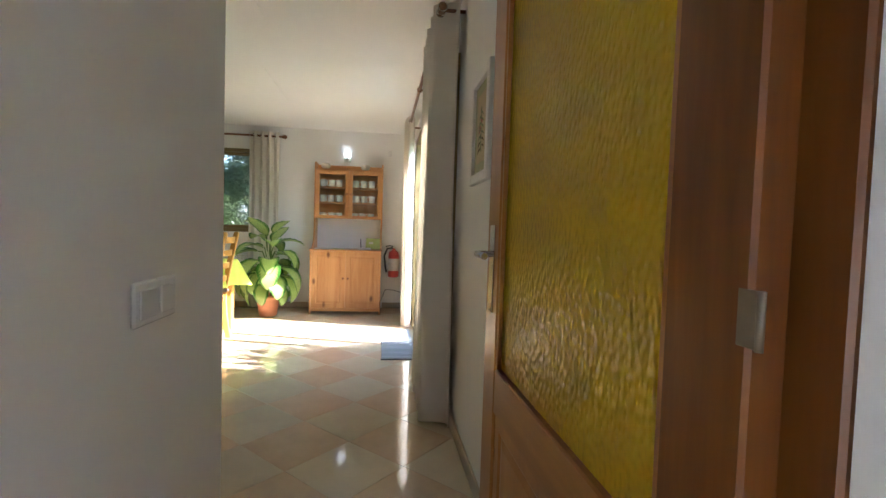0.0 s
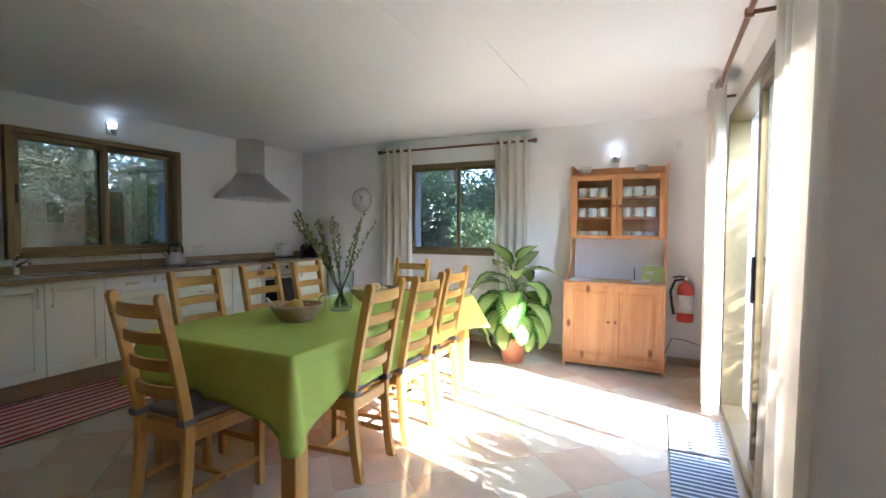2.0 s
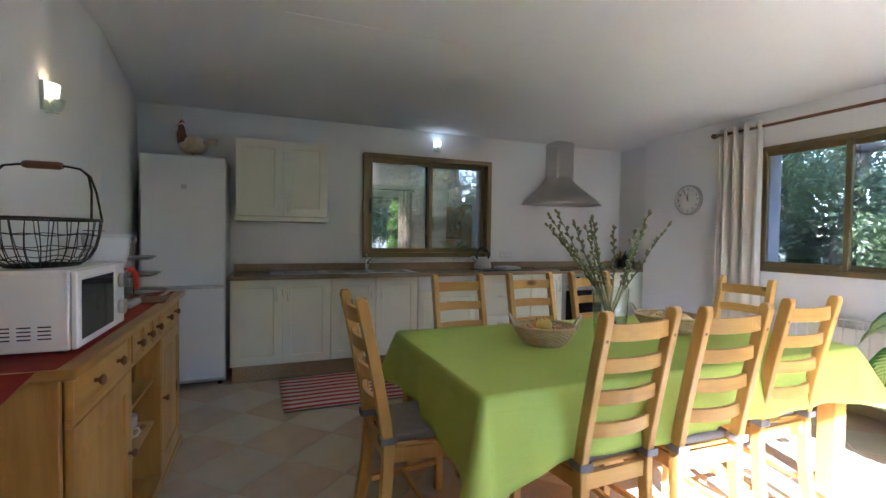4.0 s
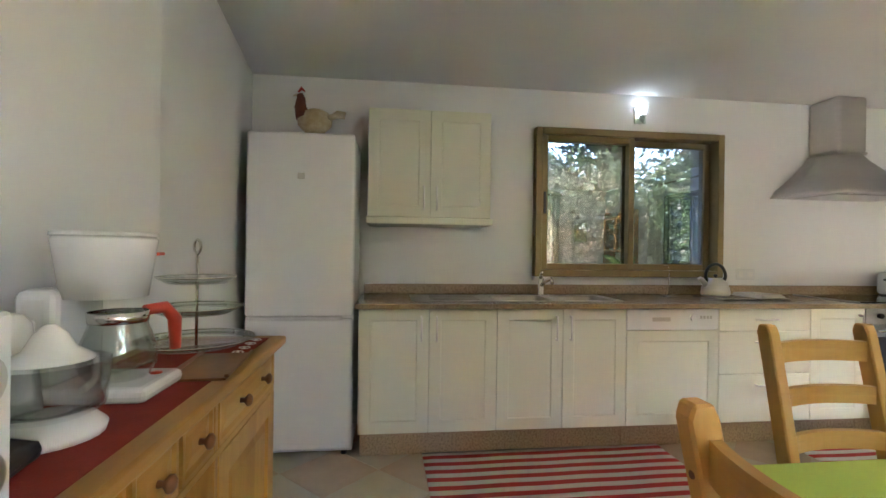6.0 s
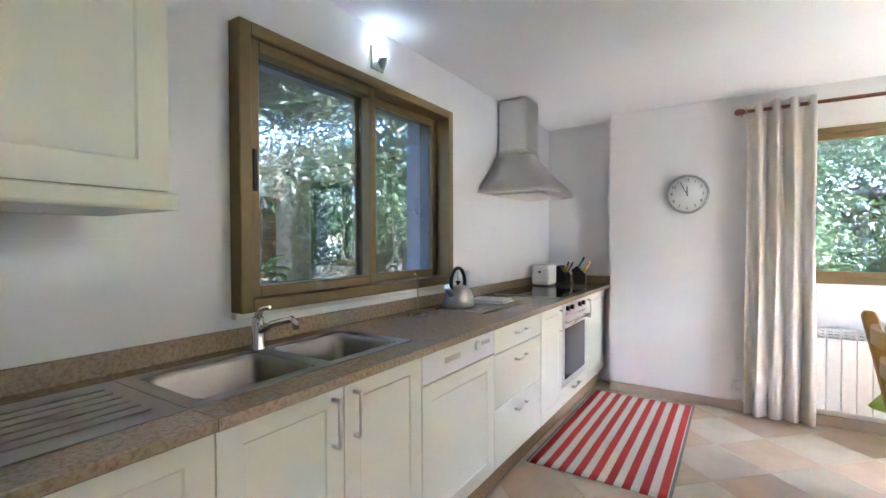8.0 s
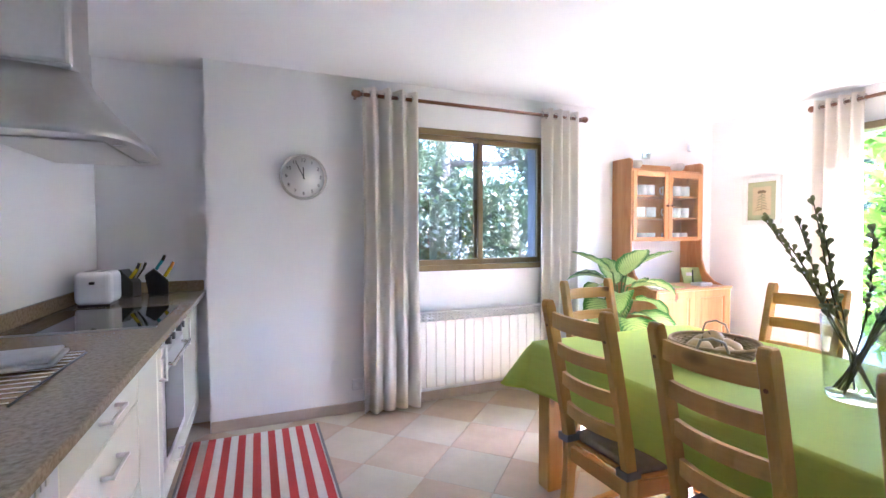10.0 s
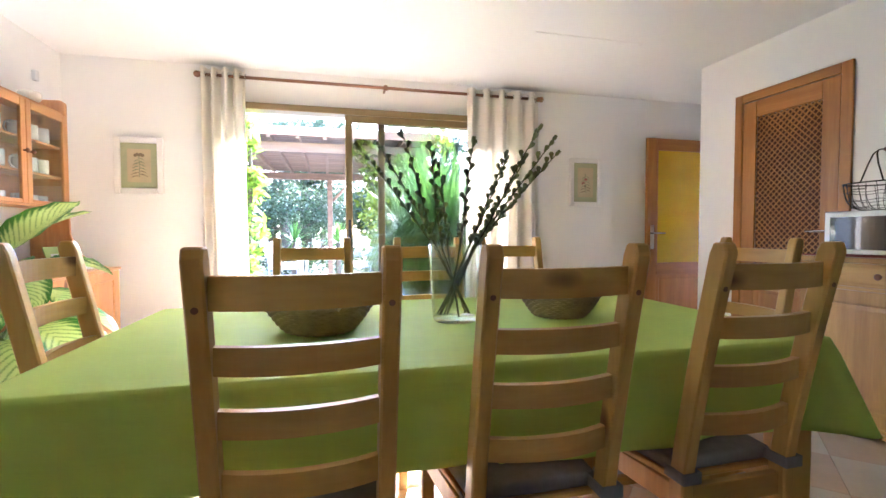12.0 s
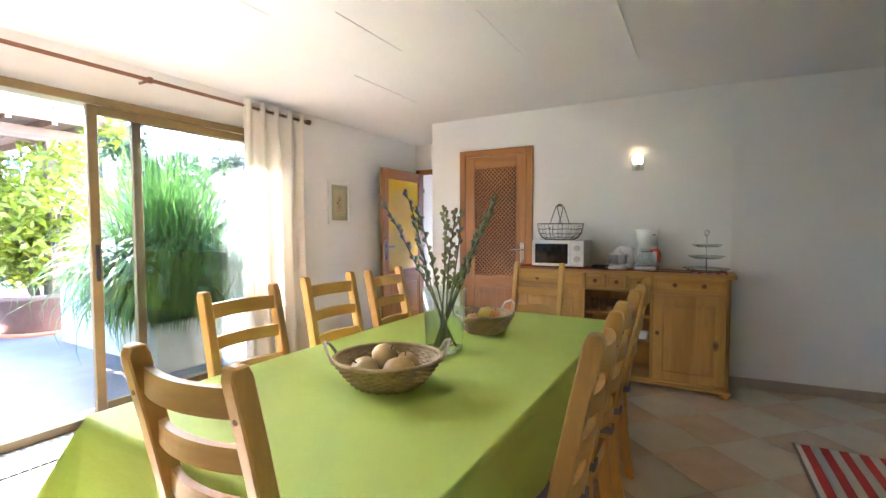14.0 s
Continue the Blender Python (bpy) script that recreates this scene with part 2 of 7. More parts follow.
M["blackglass"] = mat("black_glass", (0.012, 0.012, 0.014), 0.04, scale=3)
M["curtain"] = leaf_mat("linen_curtain", (0.85, 0.80, 0.71), (0.82, 0.77, 0.68), 0.33, 0.9, 4.0)
M["curtain"].node_tree.nodes["Map Range"].inputs["To Min"].default_value = 0.97
M["curtain"].node_tree.nodes["Map Range"].inputs["To Max"].default_value = 1.03
M["rod"] = mat("stained_rod", (0.22, 0.09, 0.035), 0.4, scale=20, grain=0.25)
M["cushion"] = mat("grey_cotton", (0.23, 0.215, 0.205), 0.9, scale=30, grain=0.2, bump=0.3, bump_scale=300)
M["white_paint"] = mat("white_paint", (0.80, 0.79, 0.76), 0.4, scale=3, grain=0.03)
M["terra"] = mat("terracotta", (0.50, 0.19, 0.09), 0.75, scale=8, grain=0.2, bump=0.2)
M["leaf"] = leaf_mat("dumbcane_leaf", (0.10, 0.24, 0.03), (0.05, 0.15, 0.02))

# granite: a speckle of three crystals
_g = mat("speckled_granite", (0.40, 0.315, 0.205), 0.16, scale=80, col2=(0.23, 0.17, 0.10))
_n = _g.node_tree
_r = [n for n in _n.nodes if n.type == "VALTORGB"][0]
_e = _r.color_ramp.elements.new(0.5)
_e.color = (0.345, 0.262, 0.16, 1)
_e2 = _r.color_ramp.elements.new(0.75)
_e2.color = (0.44, 0.375, 0.275, 1)
M["granite"] = _g


# ---- mesh helpers ----
def part(name, bm, material, parent=None, label="", smooth=False):
    """Links a bmesh as one mesh object, under a thing or a part."""
    me = bpy.data.meshes.new(name)
    bm.normal_update()
    bm.to_mesh(me)
    bm.free()
    if smooth:
        for p in me.polygons:
            p.use_smooth = True
    for mm in (material if isinstance(material, (list, tuple)) else [material]):
        me.materials.append(mm)
    ob = new(name, me)
    if parent is not None:
        ob.parent = parent
    if label:
        tagged(ob, label)
    return ob


def thing(name, m=None, label="", category="", group="", kind=""):
    """An Empty at the base of a thing, which parents its parts."""
    ob = new(name)
    ob.empty_display_size = 0.1
    if m is not None:
        ob.matrix_world = m
    return tagged(ob, label, category, group, kind)


def add_box(bm, x0, y0, z0, x1, y1, z1, bev=0.0, seg=1, mi=0):
    r = bmesh.ops.create_cube(bm, size=1.0)
    vs = r["verts"]
    for v in vs:
        v.co = Vector((x0 + (v.co.x + 0.5) * (x1 - x0), y0 + (v.co.y + 0.5) * (y1 - y0), z0 + (v.co.z + 0.5) * (z1 - z0)))
    fs = list({f for v in vs for f in v.link_faces})
    for f in fs:
        f.material_index = mi
    if bev:
        es = list({e for v in vs for e in v.link_edges})
        bmesh.ops.bevel(bm, geom=es, offset=bev, segments=seg, profile=0.5, affect="EDGES", clamp_overlap=True)
    return vs


def box(x0, y0, z0, x1, y1, z1, bev=0.0, seg=1):
    bm = bmesh.new()
    add_box(bm, x0, y0, z0, x1, y1, z1, bev, seg)
    return bm


def add_tube(bm, pts, r, sides=10, close=False, cap=True, mi=0):
    """A round bar along points; r a number or one per point."""
    pts = [Vector(p) for p in pts]
    n = len(pts)
    rs = r if isinstance(r, (list, tuple)) else [r] * n
    rings, up = [], None
    for i, p in enumerate(pts):
        a = pts[i - 1] if (i > 0 or close) else p
        b = pts[(i + 1) % n] if (i < n - 1 or close) else p
        t = (b - a).normalized()
        if up is None:
            up = Vector((0, 0, 1)) if abs(t.z) < 0.9 else Vector((1, 0, 0))
        s = t.cross(up).normalized()
        up = s.cross(t).normalized()
        rings.append([bm.verts.new(p + rs[i] * (cos(2 * pi * k / sides) * s + sin(2 * pi * k / sides) * up)) for k in range(sides)])
    m = n if close else n - 1
    for i in range(m):
        A, B = rings[i], rings[(i + 1) % n]
        for k in range(sides):
            f = bm.faces.new((A[k], B[k], B[(k + 1) % sides], A[(k + 1) % sides]))
            f.smooth = True
            f.material_index = mi
    if cap and not close:
        bm.faces.new(rings[0]).material_index = mi
        bm.faces.new(list(reversed(rings[-1]))).material_index = mi
    bmesh.ops.recalc_face_normals(bm, faces=bm.faces[:]) if len(bm.faces) < 3000 else None


def tube(pts, r, sides=10, close=False):
    bm = bmesh.new()
    add_tube(bm, pts, r, sides, close)
    return bm


def add_lathe(bm, prof, sides=24, centre=(0, 0, 0), mi=0, sx=1.0, sy=1.0):
    """A turned body: profile of (radius, height)."""
    cx, cy, cz = centre
    rings = []
    for r, z in prof:
        if r < 1e-5:
            rings.append([bm.verts.new((cx, cy, cz + z))])
        else:
            rings.append([bm.verts.new((cx + sx * r * cos(2 * pi * k / sides), cy + sy * r * sin(2 * pi * k / sides), cz + z)) for k in range(sides)])
    for A, B in zip(rings, rings[1:]):
        for k in range(sides):
            a0, a1 = A[k % len(A)], A[(k + 1) % len(A)]
            b0, b1 = B[k % len(B)], B[(k + 1) % len(B)]
            vs = []
            for v in (a0, a1, b1, b0):
                if v not in vs:
                    vs.append(v)
            if len(vs) > 2:
                f = bm.faces.new(vs)
                f.smooth = True
                f.material_index = mi
    return bm


def lathe(prof, sides=24, centre=(0, 0, 0), sx=1.0, sy=1.0):
    bm = bmesh.new()
    return add_lathe(bm, prof, sides, centre, 0, sx, sy)


def prism(poly, axis, a, b, bev=0.0):
    """A flat outline pushed along one axis from a to b."""
    bm = bmesh.new()
    def put(u, v, w):
        return {"x": (w, u, v), "y": (u, w, v), "z": (u, v, w)}[axis]
    lo = [bm.verts.new(put(u, v, a)) for u, v in poly]
    hi = [bm.verts.new(put(u, v, b)) for u, v in poly]
    bm.faces.new(lo)
    bm.faces.new(list(reversed(hi)))
    n = len(poly)
    for i in range(n):
        bm.faces.new((lo[i], hi[i], hi[(i + 1) % n], lo[(i + 1) % n]))
    bmesh.ops.recalc_face_normals(bm, faces=bm.faces[:])
    if bev:
        bmesh.ops.bevel(bm, geom=bm.edges[:], offset=bev, segments=1, affect="EDGES", clamp_overlap=True)
    return bm


def wall_with_holes(name, axis, inner, outer, a0, a1, z0, z1, holes, material, label):
    """A wall slab, from inner to outer face, with openings (b0, b1, za, zb) cut right through it."""
    bm = bmesh.new()
    us = sorted({a0, a1, *[h[0] for h in holes], *[h[1] for h in holes]})
    zs = sorted({z0, z1, *[h[2] for h in holes], *[h[3] for h in holes]})
    lo, hi = min(inner, outer), max(inner, outer)
    solid = {}
    for i in range(len(us) - 1):
        for j in range(len(zs) - 1):
            uc, zc = (us[i] + us[i + 1]) / 2, (zs[j] + zs[j + 1]) / 2
            solid[i, j] = not any(h[0] < uc < h[1] and h[2] < zc < h[3] for h in holes)
    cache = {}
    def vert(u, w, z):
        k = (round(u, 5), round(w, 5), round(z, 5))
        if k not in cache:
            cache[k] = bm.verts.new((u, w, z) if axis == "y" else (w, u, z))
        return cache[k]
    for (i, j), s in solid.items():
        if not s:
            continue
        u0, u1, za, zb = us[i], us[i + 1], zs[j], zs[j + 1]
        for w in (lo, hi):
            bm.faces.new((vert(u0, w, za), vert(u1, w, za), vert(u1, w, zb), vert(u0, w, zb)))
        for (di, dj, q) in ((-1, 0, ((u0, za), (u0, zb))), (1, 0, ((u1, za), (u1, zb))), (0, -1, ((u0, za), (u1, za))), (0, 1, ((u0, zb), (u1, zb)))):
            if not solid.get((i + di, j + dj), False):
                (ua, zaa), (ub, zbb) = q
                bm.faces.new((vert(ua, lo, zaa), vert(ub, lo, zbb), vert(ub, hi, zbb), vert(ua, hi, zaa)))
    bmesh.ops.recalc_face_normals(bm, faces=bm.faces[:])
    return tagged(part(name, bm, material), label, "wall", kind="structure")

# ---- structure ----
XW, XE, YN, YS, XH, H = -4.10, 1.15, 5.57, 0.60, 0.285, 2.41
YH = -2.6
T = 0.28
wall_with_holes("wall_kitchen", "x", XW, XW - T, YS - T, 5.79 + T, -0.1, H + 0.2, [(2.43, 3.84, 1.075, 2.105)], M["gloss_wall"], "glossy white kitchen wall with sliding window")
wall_with_holes("wall_window", "y", YN, YN + T, -3.46, XE + T, -0.1, H + 0.2, [(-2.15, -0.86, 1.03, 2.08)], M["wall"], "white plaster wall with window")
tagged(part("wall_recess", box(XW, 5.79, -0.1, -3.46, 5.79 + T, H + 0.2), M["gloss_wall"]), "white wall recess at the counter end", "wall", kind="structure")
# Second hole is an unseen opening, added to let daylight into the corridor.
wall_with_holes("wall_patio", "x", XE, XE + T, YH - T, YN, -0.1, H + 0.2, [(1.86, 4.46, 0.0, 2.10), (-2.35, -1.82, 1.15, 1.95)], M["wall"], "white plaster wall with sliding patio door")
tagged(part("wall_sideboard", prism([(XW, 0.26), (XH, YS - 0.18), (XH, YS), (-2.5, YS), (XW, 0.42)], "z", -0.1, H + 0.2), M["wall"]), "white plaster wall behind sideboard", "wall", kind="structure")
tagged(part("wall_corridor", box(XH - 0.18, YH, -0.1, XH, YS - 0.18, H + 0.2), M["wall"]), "white plaster corridor wall", "wall", kind="structure")
tagged(part("wall_corridor_end", box(XH - 0.18, YH - T, -0.1, XE, YH, H + 0.2), M["wall"]), "plain white wall closing the corridor", "wall", kind="structure")
tagged(part("wall_nib", box(1.095, -1.35, -0.1, XE, -0.451, H + 0.2), M["wall"]), "white plaster nib beside the corridor door", "wall", kind="structure")
tagged(part("wall_above_door", box(XH, -0.45, 2.069, XE, -0.384, H + 0.2), M["wall"]), "white plaster over the corridor door", "wall", kind="structure")
tagged(part("ceiling", box(XW - T, YH - T, H, XE + T, 5.79 + T, H + 0.25), M["ceil"]), "white painted ceiling with hairline joints", "ceiling", kind="structure")

# hairline joints in the ceiling boards
def ceiling_joint(x, y0, y1):
    ob = part("trim", box(x - 0.003, y0, H - 0.006, x + 0.003, y1, H - 0.001, 0.0012), M["ceil"])
    return tagged(ob, "hairline joint in the painted ceiling", "ceiling joint", kind="structure")


for jx, ja, jb in ((-0.60, 2.45, 3.05), (-0.035, 1.40, 2.25), (-1.90, 1.55, 2.60), (-0.27, 3.2, 4.2), (-1.25, 2.0, 2.7)):
    ceiling_joint(jx, ja, jb)

# floor base, with the tiles as children at the end of the file
floor = tagged(part("floor", box(XW - T, YH - T, -0.2, XE + T, 5.79 + T, -0.004), M["grout"]), "polished cream and rose stone floor tiles", "floor", kind="structure")


def skirting(x0, y0, x1, y1):
    return tagged(part("baseboard", box(x0, y0, 0.0, x1, y1, 0.075, 0.004), M["skirt"]), "rose stone skirting", "skirting", kind="structure")


skirting(-3.455, YN - 0.014, -0.17, YN - 0.002)
skirting(0.76, YN - 0.014, XE - 0.016, YN - 0.002)
skirting(XE - 0.015, 4.50, XE - 0.002, YN - 0.016)
skirting(XE - 0.015, -0.38, XE - 0.002, 1.82)
tagged(part("baseboard", prism([(-3.52, 0.487), (-2.5, YS + 0.002), (-2.5, YS + 0.014), (-3.52, 0.499)], "z", 0.0, 0.075), M["skirt"]), "rose stone skirting", "skirting", kind="structure")
skirting(-0.055, YS + 0.002, XH, YS + 0.014)
skirting(XH + 0.002, -0.38, XH + 0.014, YS)


def frame_bars(parent, axis, w0, w1, a0, a1, z0, z1, bar, material, name="window_frame"):
    """Four bars round an opening in a wall that runs along one axis; w: depth range."""
    def b(u0, u1, za, zb):
        bm = box(u0, w0, za, u1, w1, zb, 0.004) if axis == "y" else box(w0, u0, za, w1, u1, zb, 0.004)
        return part(name, bm, material, parent)
    b(a0, a0 + bar, z0, z1)
    b(a1 - bar, a1, z0, z1)
    b(a0 + bar, a1 - bar, z0, z0 + bar)
    b(a0 + bar, a1 - bar, z1 - bar, z1)


def pane(parent, axis, w, a0, a1, z0, z1, material="pane"):
    bm = box(a0, w - 0.003, z0, a1, w + 0.003, z1) if axis == "y" else box(w - 0.003, a0, z0, w + 0.003, a1, z1)
    ob = part("pane", bm, M[material], parent)
    ob.visible_shadow = False
    return ob


# kitchen window
win1 = thing("window_1", None, "bronze aluminium sliding kitchen window", "window", kind="structure")
frame_bars(win1, "x", XW - 0.10, -4.035, 2.40, 3.87, 1.045, 2.125, 0.05, M["bronze"])
frame_bars(win1, "x", XW - 0.03, -4.055, 2.45, 3.16, 1.095, 2.075, 0.045, M["bronze"], "sash")
frame_bars(win1, "x", XW - 0.07, XW - 0.032, 3.10, 3.82, 1.095, 2.075, 0.045, M["bronze"], "sash")
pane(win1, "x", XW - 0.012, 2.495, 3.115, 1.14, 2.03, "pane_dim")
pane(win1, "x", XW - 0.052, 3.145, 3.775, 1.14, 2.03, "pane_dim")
part("sill", box(XW - 0.1, 2.40, 1.02, XW + 0.03, 3.87, 1.044, 0.003), M["white_paint"], win1)
part("handle", box(-4.054, 2.462, 1.50, -4.045, 2.482, 1.66, 0.004), M["black"], win1)
# back window
win2 = thing("window_2", None, "bronze aluminium two-pane sliding window", "window", kind="structure")
frame_bars(win2, "y", YN - 0.012, YN + 0.09, -2.17, -0.84, 1.005, 2.10, 0.045, M["bronze"])
frame_bars(win2, "y", YN + 0.0, YN + 0.035, -2.125, -1.47, 1.05, 2.055, 0.042, M["bronze"], "sash")
frame_bars(win2, "y", YN + 0.038, YN + 0.075, -1.53, -0.885, 1.05, 2.055, 0.042, M["bronze"], "sash")
pane(win2, "y", YN + 0.018, -2.083, -1.512, 1.092, 2.013, "pane_dim_garden")
pane(win2, "y", YN + 0.058, -1.488, -0.927, 1.092, 2.013, "pane_dim_garden")
for xa, xb, za, zb in ((-2.1499, -2.144, 1.0305, 2.0795), (-0.866, -0.8601, 1.0305, 2.0795), (-2.143, -0.867, 1.0305, 1.036), (-2.143, -0.867, 2.074, 2.0795)):
    part("reveal", box(xa, YN + 0.092, za, xb, YN + T - 0.002, zb), M["reveal"], win2)
for ya, yb, za, zb in ((2.4301, 2.436, 1.0755, 2.1045), (3.834, 3.8399, 1.0755, 2.1045), (2.437, 3.833, 1.0755, 1.081), (2.437, 3.833, 2.099, 2.1045)):
    part("reveal", box(XW - T + 0.002, ya, za, XW - 0.102, yb, zb), M["reveal"], win1)
# joint of the wall's large glazed tiles
tagged(part("trim", box(XW + 0.0002, 1.2, 1.3155, XW + 0.0012, 2.39, 1.3185), M["ceil"]), "fine joint between large white wall tiles", "tile joint", kind="structure")
# patio door
pd = thing("door_1", None, "bronze aluminium sliding patio door standing open", "patio door", kind="structure")
frame_bars(pd, "x", XE - 0.05, XE + 0.08, 1.84, 4.48, 0.004, 2.125, 0.055, M["bronze"], "frame_bar")
frame_bars(pd, "x", XE - 0.03, XE + 0.01, 2.08, 3.475, 0.06, 2.07, 0.06, M["bronze"], "sash")
frame_bars(pd, "x", XE + 0.015, XE + 0.055, 1.90, 3.19, 0.06, 2.07, 0.06, M["bronze"], "sash")
pane(pd, "x", XE - 0.01, 2.14, 3.415, 0.12, 2.01, "pane_patio")
pane(pd, "x", XE + 0.035, 1.96, 3.13, 0.12, 2.01, "pane_patio")
part("pull", box(XE - 0.045, 3.43, 0.93, XE - 0.03, 3.455, 1.17, 0.004), M["black"], pd)


# ---- curtains ----
def curtain(name, axis, a0, a1, w, z0, z1, folds, amp, seed, back=0.0):
    """A grommet curtain: a cloth that waves to and fro along its rod."""
    rnd = random.Random(seed)
    bm = bmesh.new()
    n, rows, th = folds * 14, 16, 0.0035
    ph = [rnd.uniform(-0.5, 0.5) for _ in range(folds + 1)]
    def pos(i, j, side):
        u = i / n
        v = j / rows
        k = ph[min(folds, int(u * folds))]
        a = amp * (0.85 + 0.25 * sin(3.1 * v + 5 * k)) * (1 - 0.10 * v)
        off = a * sin(2 * pi * folds * u + 0.35 * sin(2.2 * v + 9 * k)) + side * th + back * max(0.0, 1 - u * 9) ** 1.5
        along = a0 + (a1 - a0) * u + 0.012 * sin(6 * v + 7 * u * folds) * v
        z = z1 + (z0 - z1) * v
        return (along, w + off, z) if axis == "y" else (w + off, along, z)
    grids = []
    for side in (-1, 1):
        grids.append([[bm.verts.new(pos(i, j, side)) for j in range(rows + 1)] for i in range(n + 1)])
    for g in grids:
        for i in range(n):
            for j in range(rows):
                f = bm.faces.new((g[i][j], g[i + 1][j], g[i + 1][j + 1], g[i][j + 1]))
                f.smooth = True
    A, B = grids
    for i in range(n):
        bm.faces.new((A[i][0], A[i + 1][0], B[i + 1][0], B[i][0]))
        bm.faces.new((A[i][rows], A[i + 1][rows], B[i + 1][rows], B[i][rows]))
    for j in range(rows):
        bm.faces.new((A[0][j], A[0][j + 1], B[0][j + 1], B[0][j]))
        bm.faces.new((A[n][j], A[n][j + 1], B[n][j + 1], B[n][j]))
    bmesh.ops.recalc_face_normals(bm, faces=bm.faces[:])
    top = thing(name, None, "floor-length cream linen eyelet curtain", "curtain", "cream curtains")
    part("fabric", bm, M["curtain"], top)
    for k in range(folds * 2):
        u = (k + 0.5) / (folds * 2) * 1.0
        along = a0 + (a1 - a0) * (k / (folds * 2) + 0.0)
        pts = []
        for q in range(14):
            an = 2 * pi * q / 14
            p = (along, w + 0.024 * cos(an), z1 - 0.05 + 0.024 * sin(an)) if axis == "y" else (w + 0.024 * cos(an), along, z1 - 0.05 + 0.024 * sin(an))
            pts.append(p)
        part("eyelet", tube(pts, 0.004, 6, True), M["chrome"], top)
    return top


curtain("curtain", "y", -2.47, -2.06, 5.455, 0.02, 2.315, 4, 0.045, 1)
curtain("curtain", "y", -0.99, -0.62, 5.455, 0.02, 2.315, 4, 0.045, 2)
curtain("curtain", "x", 4.25, 4.58, 1.02, 0.02, 2.345, 4, 0.05, 3)
curtain("curtain", "x", 1.68, 2.41, 1.02, 0.02, 2.345, 5, 0.055, 4, 0.10)


def curtain_rod(axis, a0, a1, w, z, wallpos, brackets):
    top = thing("curtain_rod", None, "dark wooden curtain rod with ball ends", "curtain rod", "curtain rods")
    P = (lambda a, d=0, dz=0: (a, w + d, z + dz)) if axis == "y" else (lambda a, d=0, dz=0: (w + d, a, z + dz))
    part("rod", tube([P(a0), P(a1)], 0.013, 14), M["rod"], top)
    for a in (a0, a1):
        part("finial", lathe([(0, -0.026), (0.015, -0.02), (0.025, -0.006), (0.026, 0.006), (0.016, 0.021), (0, 0.027)], 16, P(a)), M["rod"], top)
    for a in brackets:
        bm = bmesh.new()
        add_tube(bm, [P(a), P(a, wallpos - w)], 0.010, 10)
        add_lathe(bm, [(0, -0.02), (0.019, -0.018), (0.021, 0.0), (0.019, 0.018), (0, 0.02)], 14, P(a))
        part("bracket", bm, M["rod"], top)
    return top


curtain_rod("y", -2.52, -0.55, 5.455, 2.262, YN, (-2.50, -0.57))
curtain_rod("x", 1.69, 4.60, 1.02, 2.292, XE, (1.715, 3.137, 4.585))


# ---- dining table and cloth ----
def dining_table():
    t = thing("dining_table", pose(0, 0, 0), "long pine dining table under a green cloth", "table")
    x0, x1, y0, y1 = -1.842, -0.79, 2.16, 4.265
    part("tabletop", box(x0, y0, 0.69, x1, y1, 0.727, 0.004), M["chair"], t)
    for lx in (x0 + 0.05, x1 - 0.05):
        for ly in (y0 + 0.06, y1 - 0.06):
            part("leg", box(lx - 0.045, ly - 0.045, 0.0, lx + 0.045, ly + 0.045, 0.689, 0.008, 2), M["chair"], t)
    part("apron", box(x0 + 0.1, y0 + 0.05, 0.60, x1 - 0.1, y0 + 0.075, 0.689, 0.003), M["chair_x"], t)
    part("apron", box(x0 + 0.1, y1 - 0.075, 0.60, x1 - 0.1, y1 - 0.05, 0.689, 0.003), M["chair_x"], t)
    part("apron", box(x0 + 0.04, y0 + 0.11, 0.60, x0 + 0.065, y1 - 0.11, 0.689, 0.003), M["chair"], t)
    part("apron", box(x1 - 0.065, y0 + 0.11, 0.60, x1 - 0.04, y1 - 0.11, 0.689, 0.003), M["chair"], t)


dining_table()


